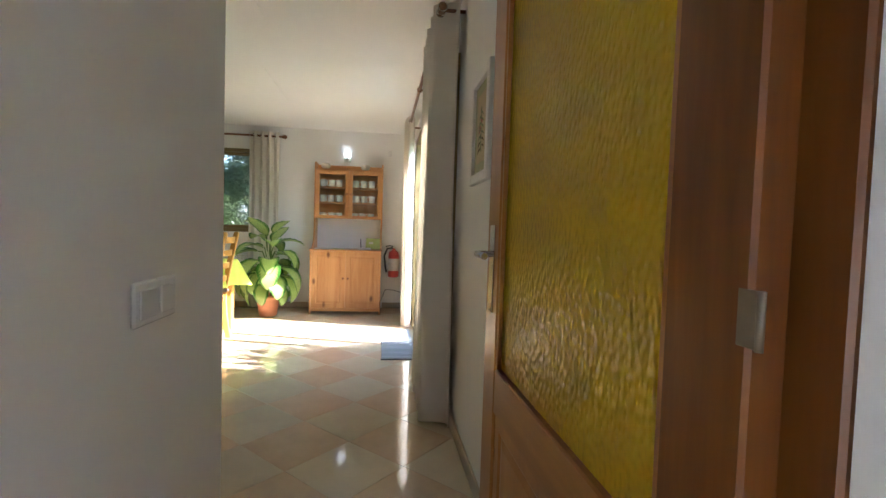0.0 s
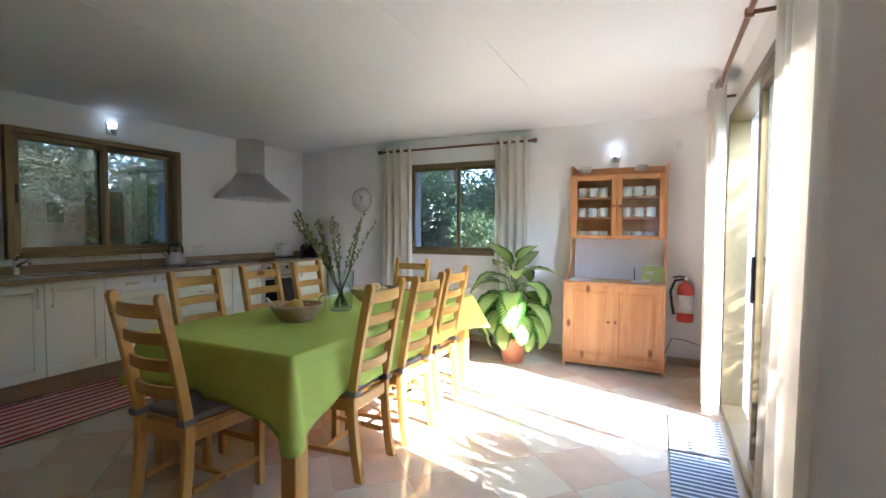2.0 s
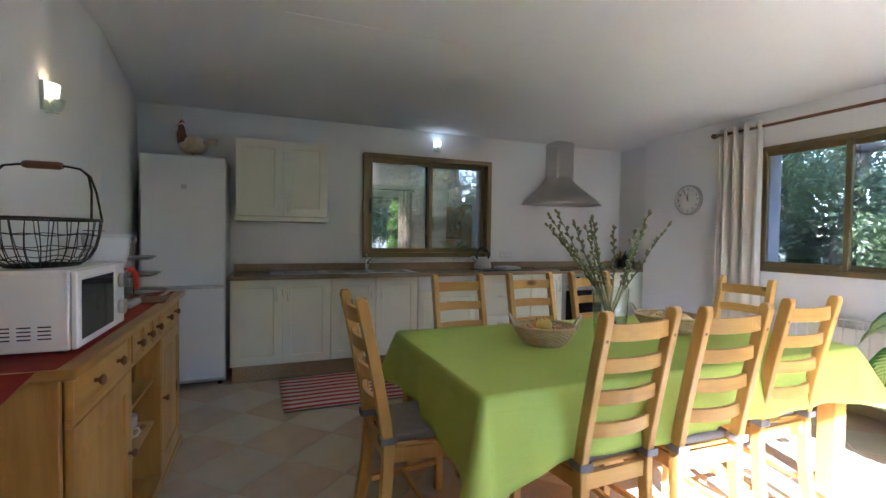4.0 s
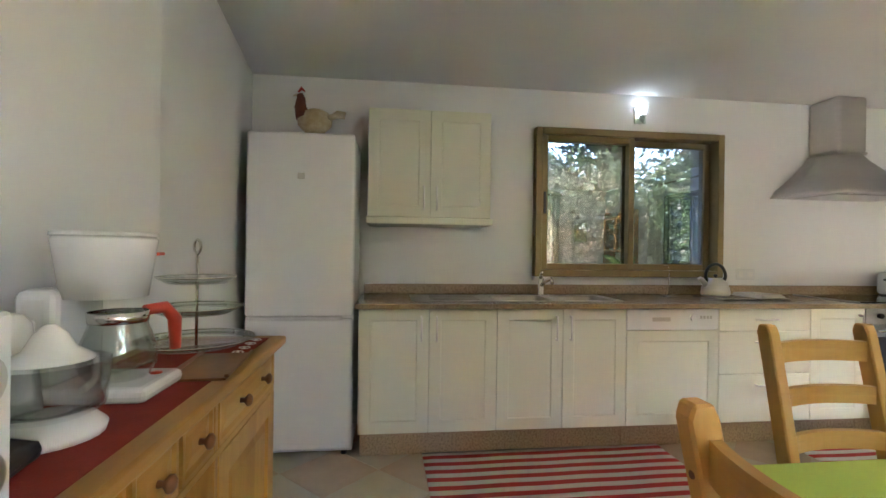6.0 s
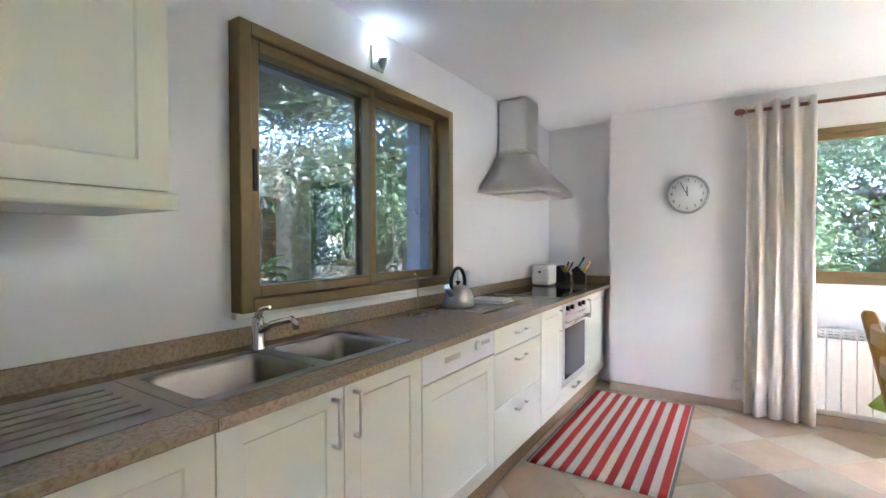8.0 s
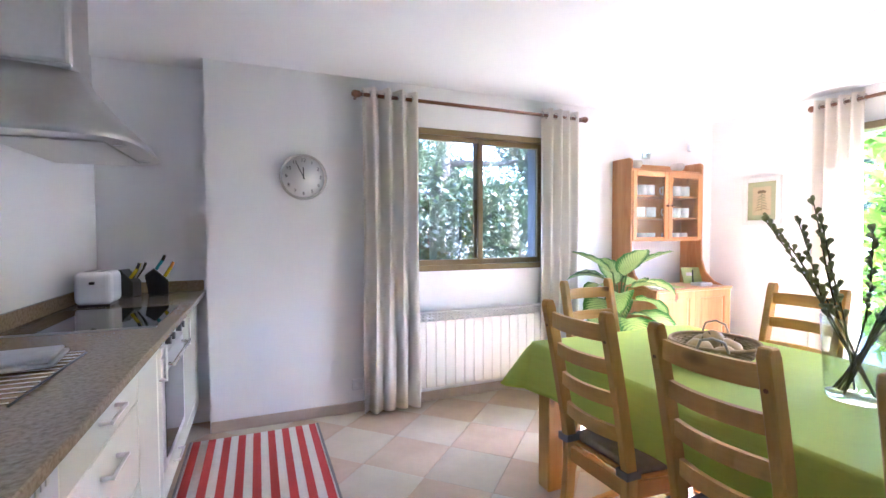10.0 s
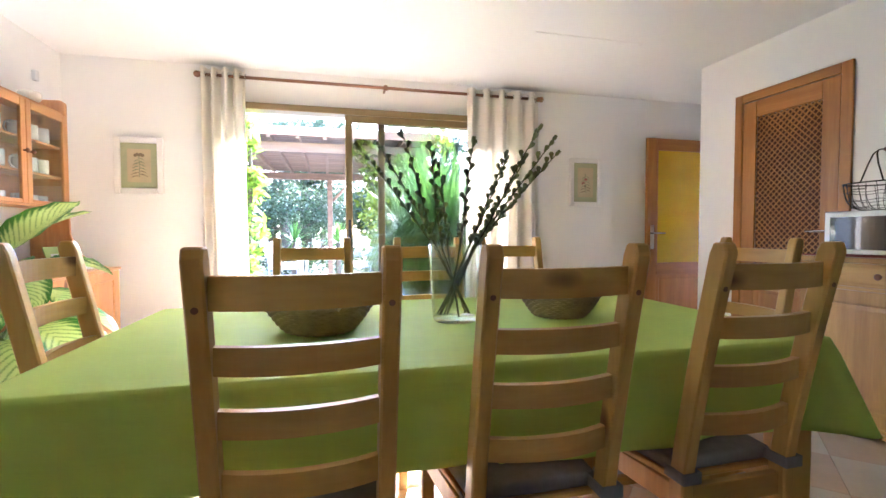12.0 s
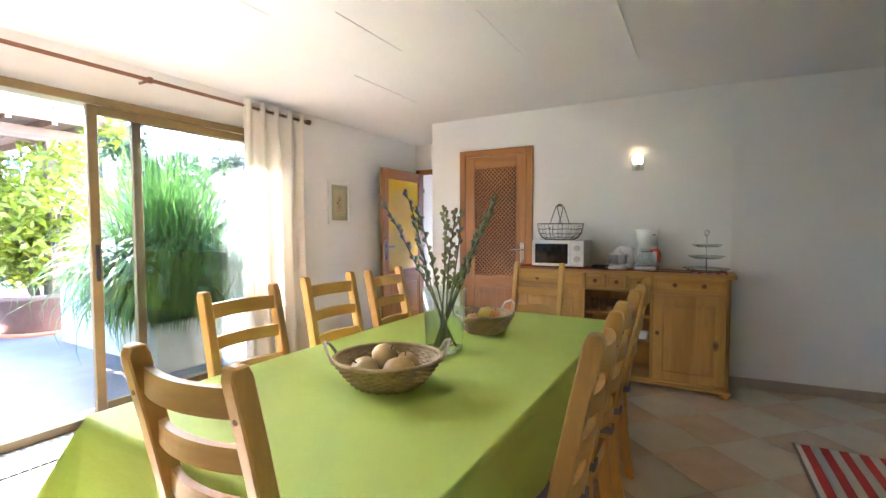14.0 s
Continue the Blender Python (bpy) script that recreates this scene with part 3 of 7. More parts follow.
def tablecloth():
    """A cloth laid over the table: a flat top, hanging sides and longer pointed corners."""
    x0, x1, y0, y1, zt = -1.862, -0.772, 2.138, 4.285, 0.737
    cx, cy = (x0 + x1) / 2, (y0 + y1) / 2
    hx, hy = (x1 - x0) / 2, (y1 - y0) / 2
    r = 0.02
    pts = []          # outline with outward direction and distance to the nearest corner
    def side(ax, ay, bx, by, nx, ny, n):
        L = hypot(bx - ax, by - ay)
        for i in range(n):
            t = i / n
            d = min(t, 1 - t) * L
            pts.append((ax + (bx - ax) * t, ay + (by - ay) * t, nx, ny, d, L * t))
    def corner(px, py, a0, n=7):
        for i in range(n):
            a = a0 + (pi / 2) * i / n
            pts.append((px + r * cos(a), py + r * sin(a), cos(a), sin(a), 0.0, 0.0))
    side(cx + hx, cy - hy + r, cx + hx, cy + hy - r, 1, 0, 90)
    corner(cx + hx - r, cy + hy - r, 0)
    side(cx + hx - r, cy + hy, cx - hx + r, cy + hy, 0, 1, 46)
    corner(cx - hx + r, cy + hy - r, pi / 2)
    side(cx - hx, cy + hy - r, cx - hx, cy - hy + r, -1, 0, 90)
    corner(cx - hx + r, cy - hy + r, pi)
    side(cx - hx + r, cy - hy, cx + hx - r, cy - hy, 0, -1, 46)
    corner(cx + hx - r, cy - hy + r, 3 * pi / 2)
    n = len(pts)
    rows = 12
    bm = bmesh.new()
    rings = []
    for j in range(rows + 1):
        v = j / rows
        ring = []
        for i, (px, py, nx, ny, d, s) in enumerate(pts):
            near = max(0.0, 1 - d / 0.15)
            dia = abs(2 * nx * ny) ** 1.5
            hang = 0.265 if px > cx else 0.24
            drop = hang + 0.095 * max(0.0, 1 - d / 0.30) ** 1.5 + 0.02 * dia
            if px < cx and py < cy:
                dia, drop = dia * 0.6, hang + (drop - hang) * 0.3
            elif py > cy:
                drop = hang - 0.02 + (drop - hang) * (0.1 if px < cx else 0.35)
            wave = (0.010 * sin(s * 9.0 + 1.3) + 0.008 * sin(s * 21 + px * 3)) * v
            flare = 0.006 + 0.030 * v + (0.018 * near ** 2 + 0.115 * dia) * v + wave * (1 - near)
            z = zt - drop * v ** 1.0
            if j == 0:
                flare, z = 0.0, zt
            elif j == 1:
                z = zt - 0.012 - 0.02 * v
                flare = 0.008
            ring.append(bm.verts.new((px + nx * flare, py + ny * flare, z)))
        rings.append(ring)
    for j in range(rows):
        for i in range(n):
            f = bm.faces.new((rings[j][i], rings[j][(i + 1) % n], rings[j + 1][(i + 1) % n], rings[j + 1][i]))
            f.smooth = True
    # the top, with soft creases
    inner = [bm.verts.new((cx + (v.co.x - cx) * 0.985, cy + (v.co.y - cy) * 0.992, zt + 0.0012)) for v in rings[0]]
    for i in range(n):
        f = bm.faces.new((rings[0][(i + 1) % n], rings[0][i], inner[i], inner[(i + 1) % n]))
        f.smooth = True
    f = bm.faces.new(inner)
    bmesh.ops.recalc_face_normals(bm, faces=bm.faces[:])
    ob = part("tablecloth", bm, M["cloth"])
    ob.modifiers.new("thickness", "SOLIDIFY").thickness = 0.0015
    return tagged(ob, "plain apple-green cotton tablecloth hanging over the table", "tablecloth")


tablecloth()


# ---- dining chairs ----
def dining_chair(m):
    """A ladder-back chair, back at -y, with a tied seat cushion."""
    c = thing("dining_chair", m, "oiled pine ladder-back dining chair with grey seat cushion", "chair", "chairs round the table")
    wb, wf, ys = 0.352, 0.42, 0.44
    def back_y(z):
        return -0.185 - (0.045 * ((0.44 - z) / 0.44) ** 2 if z < 0.44 else -0.0) - (0.115 * ((z - 0.44) / 0.59) ** 1.15 if z > 0.44 else 0)
    for sx in (-1, 1):
        x0, x1 = (sx * wb / 2 - 0.0 - (0.034 if sx > 0 else 0), sx * wb / 2 + (0.034 if sx < 0 else 0))
        zs = [0, 0.12, 0.25, 0.36, 0.44, 0.56, 0.7, 0.85, 1.01, 1.032]
        prof = [(back_y(z) + 0.024 - (0.006 if z > 1.02 else 0), z) for z in zs] + [(back_y(z) - 0.024 + (0.012 if z > 1.02 else 0), z) for z in reversed(zs)]
        part("back_post", prism(prof, "x", x0, x1, 0.004), M["chair"], c)
        xf = sx * wf / 2
        part("leg", box(xf - (0.038 if sx > 0 else 0), 0.165, 0.0, xf + (0.038 if sx < 0 else 0), 0.203, 0.425, 0.004), M["chair"], c)
        # side rails
        for z0, z1 in ((0.365, 0.425), (0.13, 0.155)):
            bm = bmesh.new()
            vs = add_box(bm, -0.011, -0.17, z0, 0.011, 0.168, z1, 0.002)
            for v in bm.verts:
                t = (v.co.y + 0.17) / 0.338
                v.co.x += sx * ((wb / 2 - 0.017) * (1 - t) + (wf / 2 - 0.019) * t)
            part("side_rail", bm, M["chair"], c)
        part("peg", tube([(sx * (wb / 2 - 0.017), back_y(0.93) - 0.0255, 0.93), (sx * (wb / 2 - 0.017), back_y(0.93) - 0.021, 0.93)], 0.006, 10), M["rod"], c)
    part("front_rail", box(-wf / 2 + 0.038, 0.176, 0.365, wf / 2 - 0.038, 0.198, 0.425, 0.002), M["chair_x"], c)
    part("back_rail", box(-wb / 2 + 0.034, -0.196, 0.365, wb / 2 - 0.034, -0.174, 0.425, 0.002), M["chair_x"], c)
    part("stretcher", box(-wf / 2 + 0.04, 0.17, 0.215, wf / 2 - 0.04, 0.19, 0.245, 0.002), M["chair_x"], c)
    part("stretcher", box(-0.19, -0.02, 0.132, 0.19, 0.0, 0.153, 0.002), M["chair_x"], c)
    bm = bmesh.new()
    add_box(bm, -wf / 2 - 0.005, -0.165, 0.425, wf / 2 + 0.005, 0.21, 0.441, 0.004)
    for v in bm.verts:
        if v.co.y < 0:
            v.co.x *= (wb / 2 - 0.02) / (wf / 2)
    part("seat", bm, M["chair_x"], c)
    # four bowed slats
    for z, hgt in ((0.955, 0.058), (0.835, 0.05), (0.715, 0.05), (0.59, 0.05)):
        bm = bmesh.new()
        n = 10
        quads = []
        for i in range(n + 1):
            u = -1 + 2 * i / n
            x = u * (wb / 2 - 0.03)
            bow = -0.028 * (1 - u * u)
            yc = back_y(z) + bow + 0.004
            q = [bm.verts.new((x, yc + dy, z + dz)) for dy, dz in ((-0.009, -hgt / 2), (0.009, -hgt / 2), (0.009, hgt / 2), (-0.009, hgt / 2))]
            quads.append(q)
        for a, b in zip(quads, quads[1:]):
            for k in range(4):
                f = bm.faces.new((a[k], b[k], b[(k + 1) % 4], a[(k + 1) % 4]))
        bm.faces.new(quads[0])
        bm.faces.new(list(reversed(quads[-1])))
        bmesh.ops.recalc_face_normals(bm, faces=bm.faces[:])
        part("slat", bm, M["chair_x"], c)
    # cushion
    bm = bmesh.new()
    add_box(bm, -0.195, -0.16, 0.441, 0.195, 0.19, 0.474, 0.014, 3)
    for v in bm.verts:
        if v.co.y < 0:
            v.co.x *= 0.83
        v.co.z += 0.006 * (1 - (v.co.x / 0.2) ** 2) if v.co.z > 0.46 else 0
    cu = part("cushion", bm, M["cushion"], c, "grey cotton seat cushion", smooth=True)
    for sx in (-1, 1):
        bx, by = sx * (wb / 2 - 0.017), back_y(0.47)
        bm = bmesh.new()
        for xa, xb, ya, yb in ((bx - 0.027, bx - 0.0225, -0.030, 0.032), (bx + 0.0225, bx + 0.027, -0.030, 0.032), (bx - 0.0275, bx + 0.0275, -0.0345, -0.0295)):
            add_box(bm, xa, by + ya, 0.447, xb, by + yb, 0.477, 0.002)
        part("tie", bm, M["cushion"], cu)
    return c


first_chair = dining_chair(pose(-0.918, 2.663, 0, 0, 0, 92))
for px, py, rz in ((-0.89, 3.125, 88), (-0.955, 3.69, 89), (-1.775, 2.61, -89), (-1.777, 3.14, -90.5), (-1.79, 3.66, -89), (-1.32, 2.093, 2), (-1.417, 4.08, 182)):
    copy_thing(first_chair, pose(px, py, 0, 0, 0, rz))


# ---- kitchen run ----
XF = -3.54     # face of the cabinet doors


def bar_handle(parent, y, z, vertical, length):
    """A slim chrome bar on two posts."""
    bm = bmesh.new()
    x = XF + 0.028 if parent is not None else 0
    if vertical:
        add_tube(bm, [(x, y, z - length / 2), (x, y, z + length / 2)], 0.005, 8)
        for q in (-1, 1):
            add_tube(bm, [(x - 0.029, y, z + q * length * 0.46), (x + 0.004, y, z + q * length * 0.46)], 0.0065, 8)
    else:
        add_tube(bm, [(x, y - length / 2, z), (x, y + length / 2, z)], 0.005, 8)
        for q in (-1, 1):
            add_tube(bm, [(x - 0.029, y + q * length * 0.46, z), (x + 0.004, y + q * length * 0.46, z)], 0.0065, 8)
    return part("handle", bm, M["satin"], parent, "satin bar handle")


def panel_door(name, parent, xf, y0, y1, z0, z1, material, rail=0.065):
    """A shaker door: raised rim round a sunk panel, in a plane across x."""
    g = 0.0025
    y0, y1, z0, z1 = y0 + g, y1 - g, z0 + g, z1 - g
    bm = bmesh.new()
    vs = add_box(bm, xf - 0.019, y0, z0, xf, y1, z1)
    f = max({f for v in vs for f in v.link_faces}, key=lambda q: q.calc_center_median().x)
    for ins, dep in ((0.002, 0.0), (rail, 0.0), (0.006, -0.004)):
        bmesh.ops.inset_region(bm, faces=[f], thickness=ins, depth=0.0, use_even_offset=True)
        for v in f.verts:
            v.co.x += dep
    return part(name, bm, material, parent)


def flat_front(name, parent, xf, y0, y1, z0, z1, material):
    return part(name, box(xf - 0.019, y0 + 0.0015, z0 + 0.0015, xf, y1 - 0.0015, z1 - 0.0015, 0.0025), material, parent)


Z0, Z1 = 0.15, 0.883


def unit(y0, y1, label):
    u = thing("base_cabinet", pose(0, 0, 0), label, "cabinet", "cream base cabinets")
    part("body", box(XW + 0.012, y0 + 0.001, Z0, XF - 0.021, y1 - 0.001, Z1 - 0.002 if y1 < 2.0 or y0 > 2.82 else 0.74), M["cream"], u)
    return u


for a, b in ((1.19, 2.01), (2.01, 2.83)):
    u = unit(a, b, "cream shaker double-door base cabinet")
    mid = (a + b) / 2
    d1 = panel_door("door", u, XF, a, mid, Z0, Z1, M["cream"])
    d2 = panel_door("door", u, XF, mid, b, Z0, Z1, M["cream"])
    bar_handle(d1, mid - 0.045, 0.765, True, 0.15)
    bar_handle(d2, mid + 0.045, 0.765, True, 0.15)
dwash = thing("dishwasher", pose(0, 0, 0), "built-in dishwasher with white control strip", "dishwasher")
part("body", box(XW + 0.012, 2.832, Z0, XF - 0.021, 3.448, Z1 - 0.002), M["white"], dwash)
panel_door("door", dwash, XF, 2.83, 3.45, Z0, 0.745, M["cream"])
strip = flat_front("control_strip", dwash, XF, 2.83, 3.45, 0.747, Z1, M["white"])
part("grip", box(XF - 0.001, 3.00, 0.80, XF + 0.002, 3.12, 0.825, 0.0008), M["steel"], strip)
part("knob", tube([(XF, 3.27, 0.825), (XF + 0.014, 3.27, 0.825)], 0.022, 16), M["white"], strip)
for q in range(4):
    part("button", box(XF, 3.32 + q * 0.022, 0.815, XF + 0.003, 3.334 + q * 0.022, 0.835, 0.0008), M["steel"], strip)
u = unit(3.45, 4.10, "cream base cabinet with three drawers")
for za, zb in ((Z0, 0.46), (0.46, 0.735), (0.735, Z1)):
    d = flat_front("drawer", u, XF, 3.45, 4.10, za, zb, M["cream"])
    bar_handle(d, 3.775, zb - 0.07 if zb < 0.8 else 0.81, False, 0.15)
u = unit(4.10, 4.50, "narrow cream base cabinet with one door")
d = panel_door("door", u, XF, 4.10, 4.50, Z0, Z1, M["cream"])
bar_handle(d, 4.455, 0.765, True, 0.15)
u = unit(5.09, 5.72, "cream base cabinet beside the oven")
d = panel_door("door", u, XF, 5.09, 5.72, Z0, Z1, M["cream"])
bar_handle(d, 5.14, 0.765, True, 0.15)
oven = thing("oven", pose(0, 0, 0), "built-in steel oven with dark glass door", "oven")
part("body", box(XW + 0.012, 4.502, Z0, XF - 0.021, 5.088, Z1 - 0.002), M["steel"], oven)
part("control_panel", box(XF - 0.02, 4.502, 0.775, XF + 0.002, 5.088, Z1, 0.003), M["steel"], oven)
od = part("door", box(XF - 0.02, 4.502, 0.285, XF + 0.004, 5.088, 0.77, 0.004), M["steel"], oven)
part("glass", box(XF + 0.0045, 4.55, 0.33, XF + 0.006, 5.04, 0.69, 0.0005), M["blackglass"], od, "dark oven door glass")
part("handle", tube([(XF + 0.04, 4.55, 0.735), (XF + 0.04, 5.04, 0.735)], 0.009, 10), M["chrome"], od)
for y in (4.565, 5.025):
    part("handle_post", tube([(XF + 0.004, y, 0.735), (XF + 0.04, y, 0.735)], 0.007, 8), M["chrome"], od)
for y in (4.60, 4.70, 4.89, 4.99):
    part("knob", tube([(XF + 0.002, y, 0.83), (XF + 0.024, y, 0.83)], 0.017, 14), M["black"], oven)
flat_front("drawer", oven, XF, 4.50, 5.09, Z0, 0.283, M["cream"])
bar_handle(oven, 4.795, 0.235, False, 0.15)
plinth = thing("plinth", None, "speckled brown granite plinth under the cabinets", "plinth")
for pa, pb in ((1.20, 2.83), (2.83, 4.50), (4.50, 5.72)):
    part("board", box(XW + 0.012, pa + 0.0008, 0.0, XF - 0.06, pb - 0.0008, 0.148, 0.002), M["granite"], plinth)

# worktop with a cut-out for the sink
wt = thing("worktop", None, "speckled brown polished granite worktop", "worktop")
SX0, SX1, SY0, SY1 = -4.0, -3.60, 1.98, 2.85
bm = bmesh.new()
add_box(bm, XW + 0.003, 1.17, 0.885, -3.49, SY0 + 0.01, 0.915, 0.003)
add_box(bm, XW + 0.003, SY1 - 0.01, 0.885, -3.49, 5.785, 0.915, 0.003)
add_box(bm, SX1 - 0.01, SY0 + 0.0101, 0.885, -3.49, SY1 - 0.0101, 0.9149, 0.0)
add_box(bm, XW + 0.003, SY0 + 0.0101, 0.885, SX0 + 0.01, SY1 - 0.0101, 0.9149, 0.0)
part("slab", bm, M["granite"], wt)
part("upstand", box(XW + 0.003, 1.19, 0.916, XW + 0.022, 5.765, 0.985, 0.002), M["granite"], wt)
part("upstand", box(XW + 0.023, 5.765, 0.916, -3.50, 5.785, 0.985, 0.002), M["granite"], wt)


def sink():
    s = thing("sink", None, "double-bowl stainless steel sink with drainer", "sink")
    # rim with two bowls and a drainer
    z = 0.9195
    def bowl(bm, y0, y1):
        x0, x1 = SX0 + 0.045, SX1 - 0.03
        d, r = 0.15, 0.05
        rings = []
        for k, (ins, dz) in enumerate(((0, 0), (0.006, -0.004), (0.012, -0.02), (0.02, -d + 0.03), (0.05, -d), )):
            ring = []
            for cx, cy, a0 in ((x1 - r, y1 - r, 0), (x0 + r, y1 - r, pi / 2), (x0 + r, y0 + r, pi), (x1 - r, y0 + r, 3 * pi / 2)):
                for i in range(5):
                    a = a0 + pi / 2 * i / 4
                    rr = max(0.008, r - ins)
                    ring.append(bm.verts.new((cx + rr * cos(a), cy + rr * sin(a), z + dz)))
            rings.append(ring)
        n = len(rings[0])
        for A, B in zip(rings, rings[1:]):
            for i in range(n):
                f = bm.faces.new((A[i], A[(i + 1) % n], B[(i + 1) % n], B[i]))
                f.smooth = True
        bm.faces.new(rings[-1])
    for y0, y1 in ((2.02, 2.40), (2.45, 2.80)):
        bm = bmesh.new()
        bowl(bm, y0, y1)
        part("basin", bm, M["sinksteel"], s)
    bm = bmesh.new()
    # the rim strips
    e = 0.003
    for (xa, ya, xb, yb) in ((SX0, SY0, SX0 + 0.05, SY1), (SX1 - 0.036, SY0, SX1, SY1), (SX0 + 0.05, SY0, SX1 - 0.036, 2.024), (SX0 + 0.05, 2.396, SX1 - 0.036, 2.454), (SX0 + 0.05, 2.796, SX1 - 0.036, SY1)):
        add_box(bm, xa, ya, 0.9155, xb, yb, z)
    part("rim", bm, M["sinksteel"], s)
    dr = part("drainer", box(SX0, 1.50, 0.9155, SX1, SY0, z - 0.001, 0.0015), M["sinksteel"], s)
    for q in range(6):
        part("ridge", box(SX0 + 0.07 + q * 0.05, 1.62, z - 0.001, SX0 + 0.085 + q * 0.05, 1.93, z + 0.003, 0.001), M["sinksteel"], dr)
    for yy in (2.21, 2.625):
        part("drain", lathe([(0, 0.004), (0.028, 0.004), (0.036, 0.0)], 18, (-3.79, yy, z - 0.15)), M["chrome"], s)
    return s


sink()
tap = thing("tap", None, "chrome single-lever kitchen tap behind the sink", "tap")
part("base", lathe([(0.027, 0), (0.027, 0.01), (0.022, 0.016), (0.021, 0.10), (0.019, 0.118), (0, 0.12)], 18, (-3.975, 2.425, 0.9195)), M["chrome"], tap)
part("spout", tube([(-3.97, 2.425, 0.985), (-3.90, 2.43, 1.02), (-3.80, 2.435, 1.045), (-3.785, 2.436, 1.035), (-3.78, 2.436, 1.01)], [0.013, 0.012, 0.011, 0.011, 0.011], 12), M["chrome"], tap)
part("lever", tube([(-3.975, 2.425, 1.04), (-3.93, 2.41, 1.075), (-3.87, 2.40, 1.085)], [0.015, 0.008, 0.006], 10), M["chrome"], tap)

hob = thing("hob", None, "black glass ceramic hob set in the worktop", "hob")
part("glass", box(-4.04, 4.47, 0.9155, -3.55, 5.06, 0.921, 0.002), M["blackglass"], hob)
part("trim", box(-4.045, 4.464, 0.9152, -3.545, 4.469, 0.922, 0.001), M["steel"], hob)


def wall_cabinet():
    w = thing("wall_cabinet", None, "cream double-door wall cabinet with cornice below", "cabinet")
    x = -3.70
    part("body", box(XW + 0.002, 1.225, 1.43, x - 0.021, 1.995, 2.10, 0.002), M["cream"], w)
    for a, b, hy in ((1.225, 1.61, 1.57), (1.61, 1.995, 1.65)):
        d = panel_door("door", w, x, a, b, 1.43, 2.10, M["cream"])
        bm = bmesh.new()
        add_tube(bm, [(x + 0.028, hy, 1.475), (x + 0.028, hy, 1.625)], 0.005, 8)
        for q in (1.48, 1.62):
            add_tube(bm, [(x - 0.001, hy, q), (x + 0.032, hy, q)], 0.0065, 8)
        part("handle", bm, M["satin"], d)
    part("cornice", box(XW + 0.002, 1.215, 1.385, x + 0.03, 2.005, 1.427, 0.008, 2), M["cream"], w)
    return w


wall_cabinet()

# fridge-freezer
fr = thing("fridge_freezer", None, "tall white two-door fridge-freezer", "fridge")
FY0, FY1, FX = 0.55, 1.156, -3.555
part("body", box(XW + 0.05, FY0, 0.03, FX - 0.06, FY1, 1.885, 0.01, 2), M["white"], fr)
part("door", box(FX - 0.058, FY0, 0.835, FX, FY1, 1.895, 0.018, 3), M["white"], fr)
part("door", box(FX - 0.058, FY0, 0.06, FX, FY1, 0.82, 0.018, 3), M["white"], fr)
part("grip", box(FX - 0.05, FY0 + 0.012, 0.817, FX + 0.010, FY1 - 0.06, 0.8345, 0.004, 2), mat("pale_grey_plastic", (0.62, 0.61, 0.60), 0.35, scale=5, grain=0.03), fr)
part("badge", box(FX, 0.835, 1.625, FX + 0.003, 0.875, 1.66, 0.001), M["steel"], fr)
for yy in (FY0 + 0.05, FY1 - 0.05):
    part("foot", tube([(FX - 0.1, yy, 0), (FX - 0.1, yy, 0.031)], 0.018, 10), M["black"], fr)

# cooker hood
def cooker_hood():
    h = thing("cooker_hood", None, "stainless steel chimney cooker hood", "cooker hood")
    yc = 4.745
    part("flue", box(XW + 0.002, yc - 0.125, 1.98, XW + 0.25, yc + 0.125, H - 0.002, 0.03, 4), M["steel"], h, smooth=False)
    bm = bmesh.new()
    rings = []
    for t in (0.0, 0.06, 0.1, 0.3, 0.55, 0.8, 1.0):
        k = (1 - t) ** 1.25
        z = 1.685 + 0.30 * t if t > 0.05 else 1.66
        if t == 0.06:
            z = 1.69
        wy = 0.125 + (0.445 - 0.125) * k
        dx = 0.25 + (0.50 - 0.25) * k
        ring = []
        for i in range(21):
            a = -pi / 2 + pi * i / 20
            ex = abs(cos(a)) ** 0.45 * (1 if cos(a) >= 0 else -1)
            ey = abs(sin(a)) ** 0.45 * (1 if sin(a) >= 0 else -1)
            ring.append(bm.verts.new((XW + 0.002 + dx * ex, yc + wy * ey, z)))
        rings.append(ring)
    n = len(rings[0])
    for A, B in zip(rings, rings[1:]):
        for i in range(n):
            f = bm.faces.new((A[i], A[(i + 1) % n], B[(i + 1) % n], B[i]))
            f.smooth = i < n - 1
    bm.faces.new(rings[0])
    bm.faces.new(list(reversed(rings[-1])))
    bmesh.ops.recalc_face_normals(bm, faces=bm.faces[:])
    part("canopy", bm, M["steel"], h)
    part("filter", box(XW + 0.06, yc - 0.30, 1.652, XW + 0.40, yc + 0.30, 1.659, 0.002), M["steel"], h)
    for yy in (yc - 0.22, yc + 0.22):
        part("lamp", tube([(XW + 0.43, yy, 1.653), (XW + 0.43, yy, 1.659)], 0.022, 14), M["white"], h)
    part("collar", box(XW + 0.002, yc - 0.128, 1.975, XW + 0.253, yc + 0.128, 1.995, 0.02, 3), M["steel"], h)


cooker_hood()


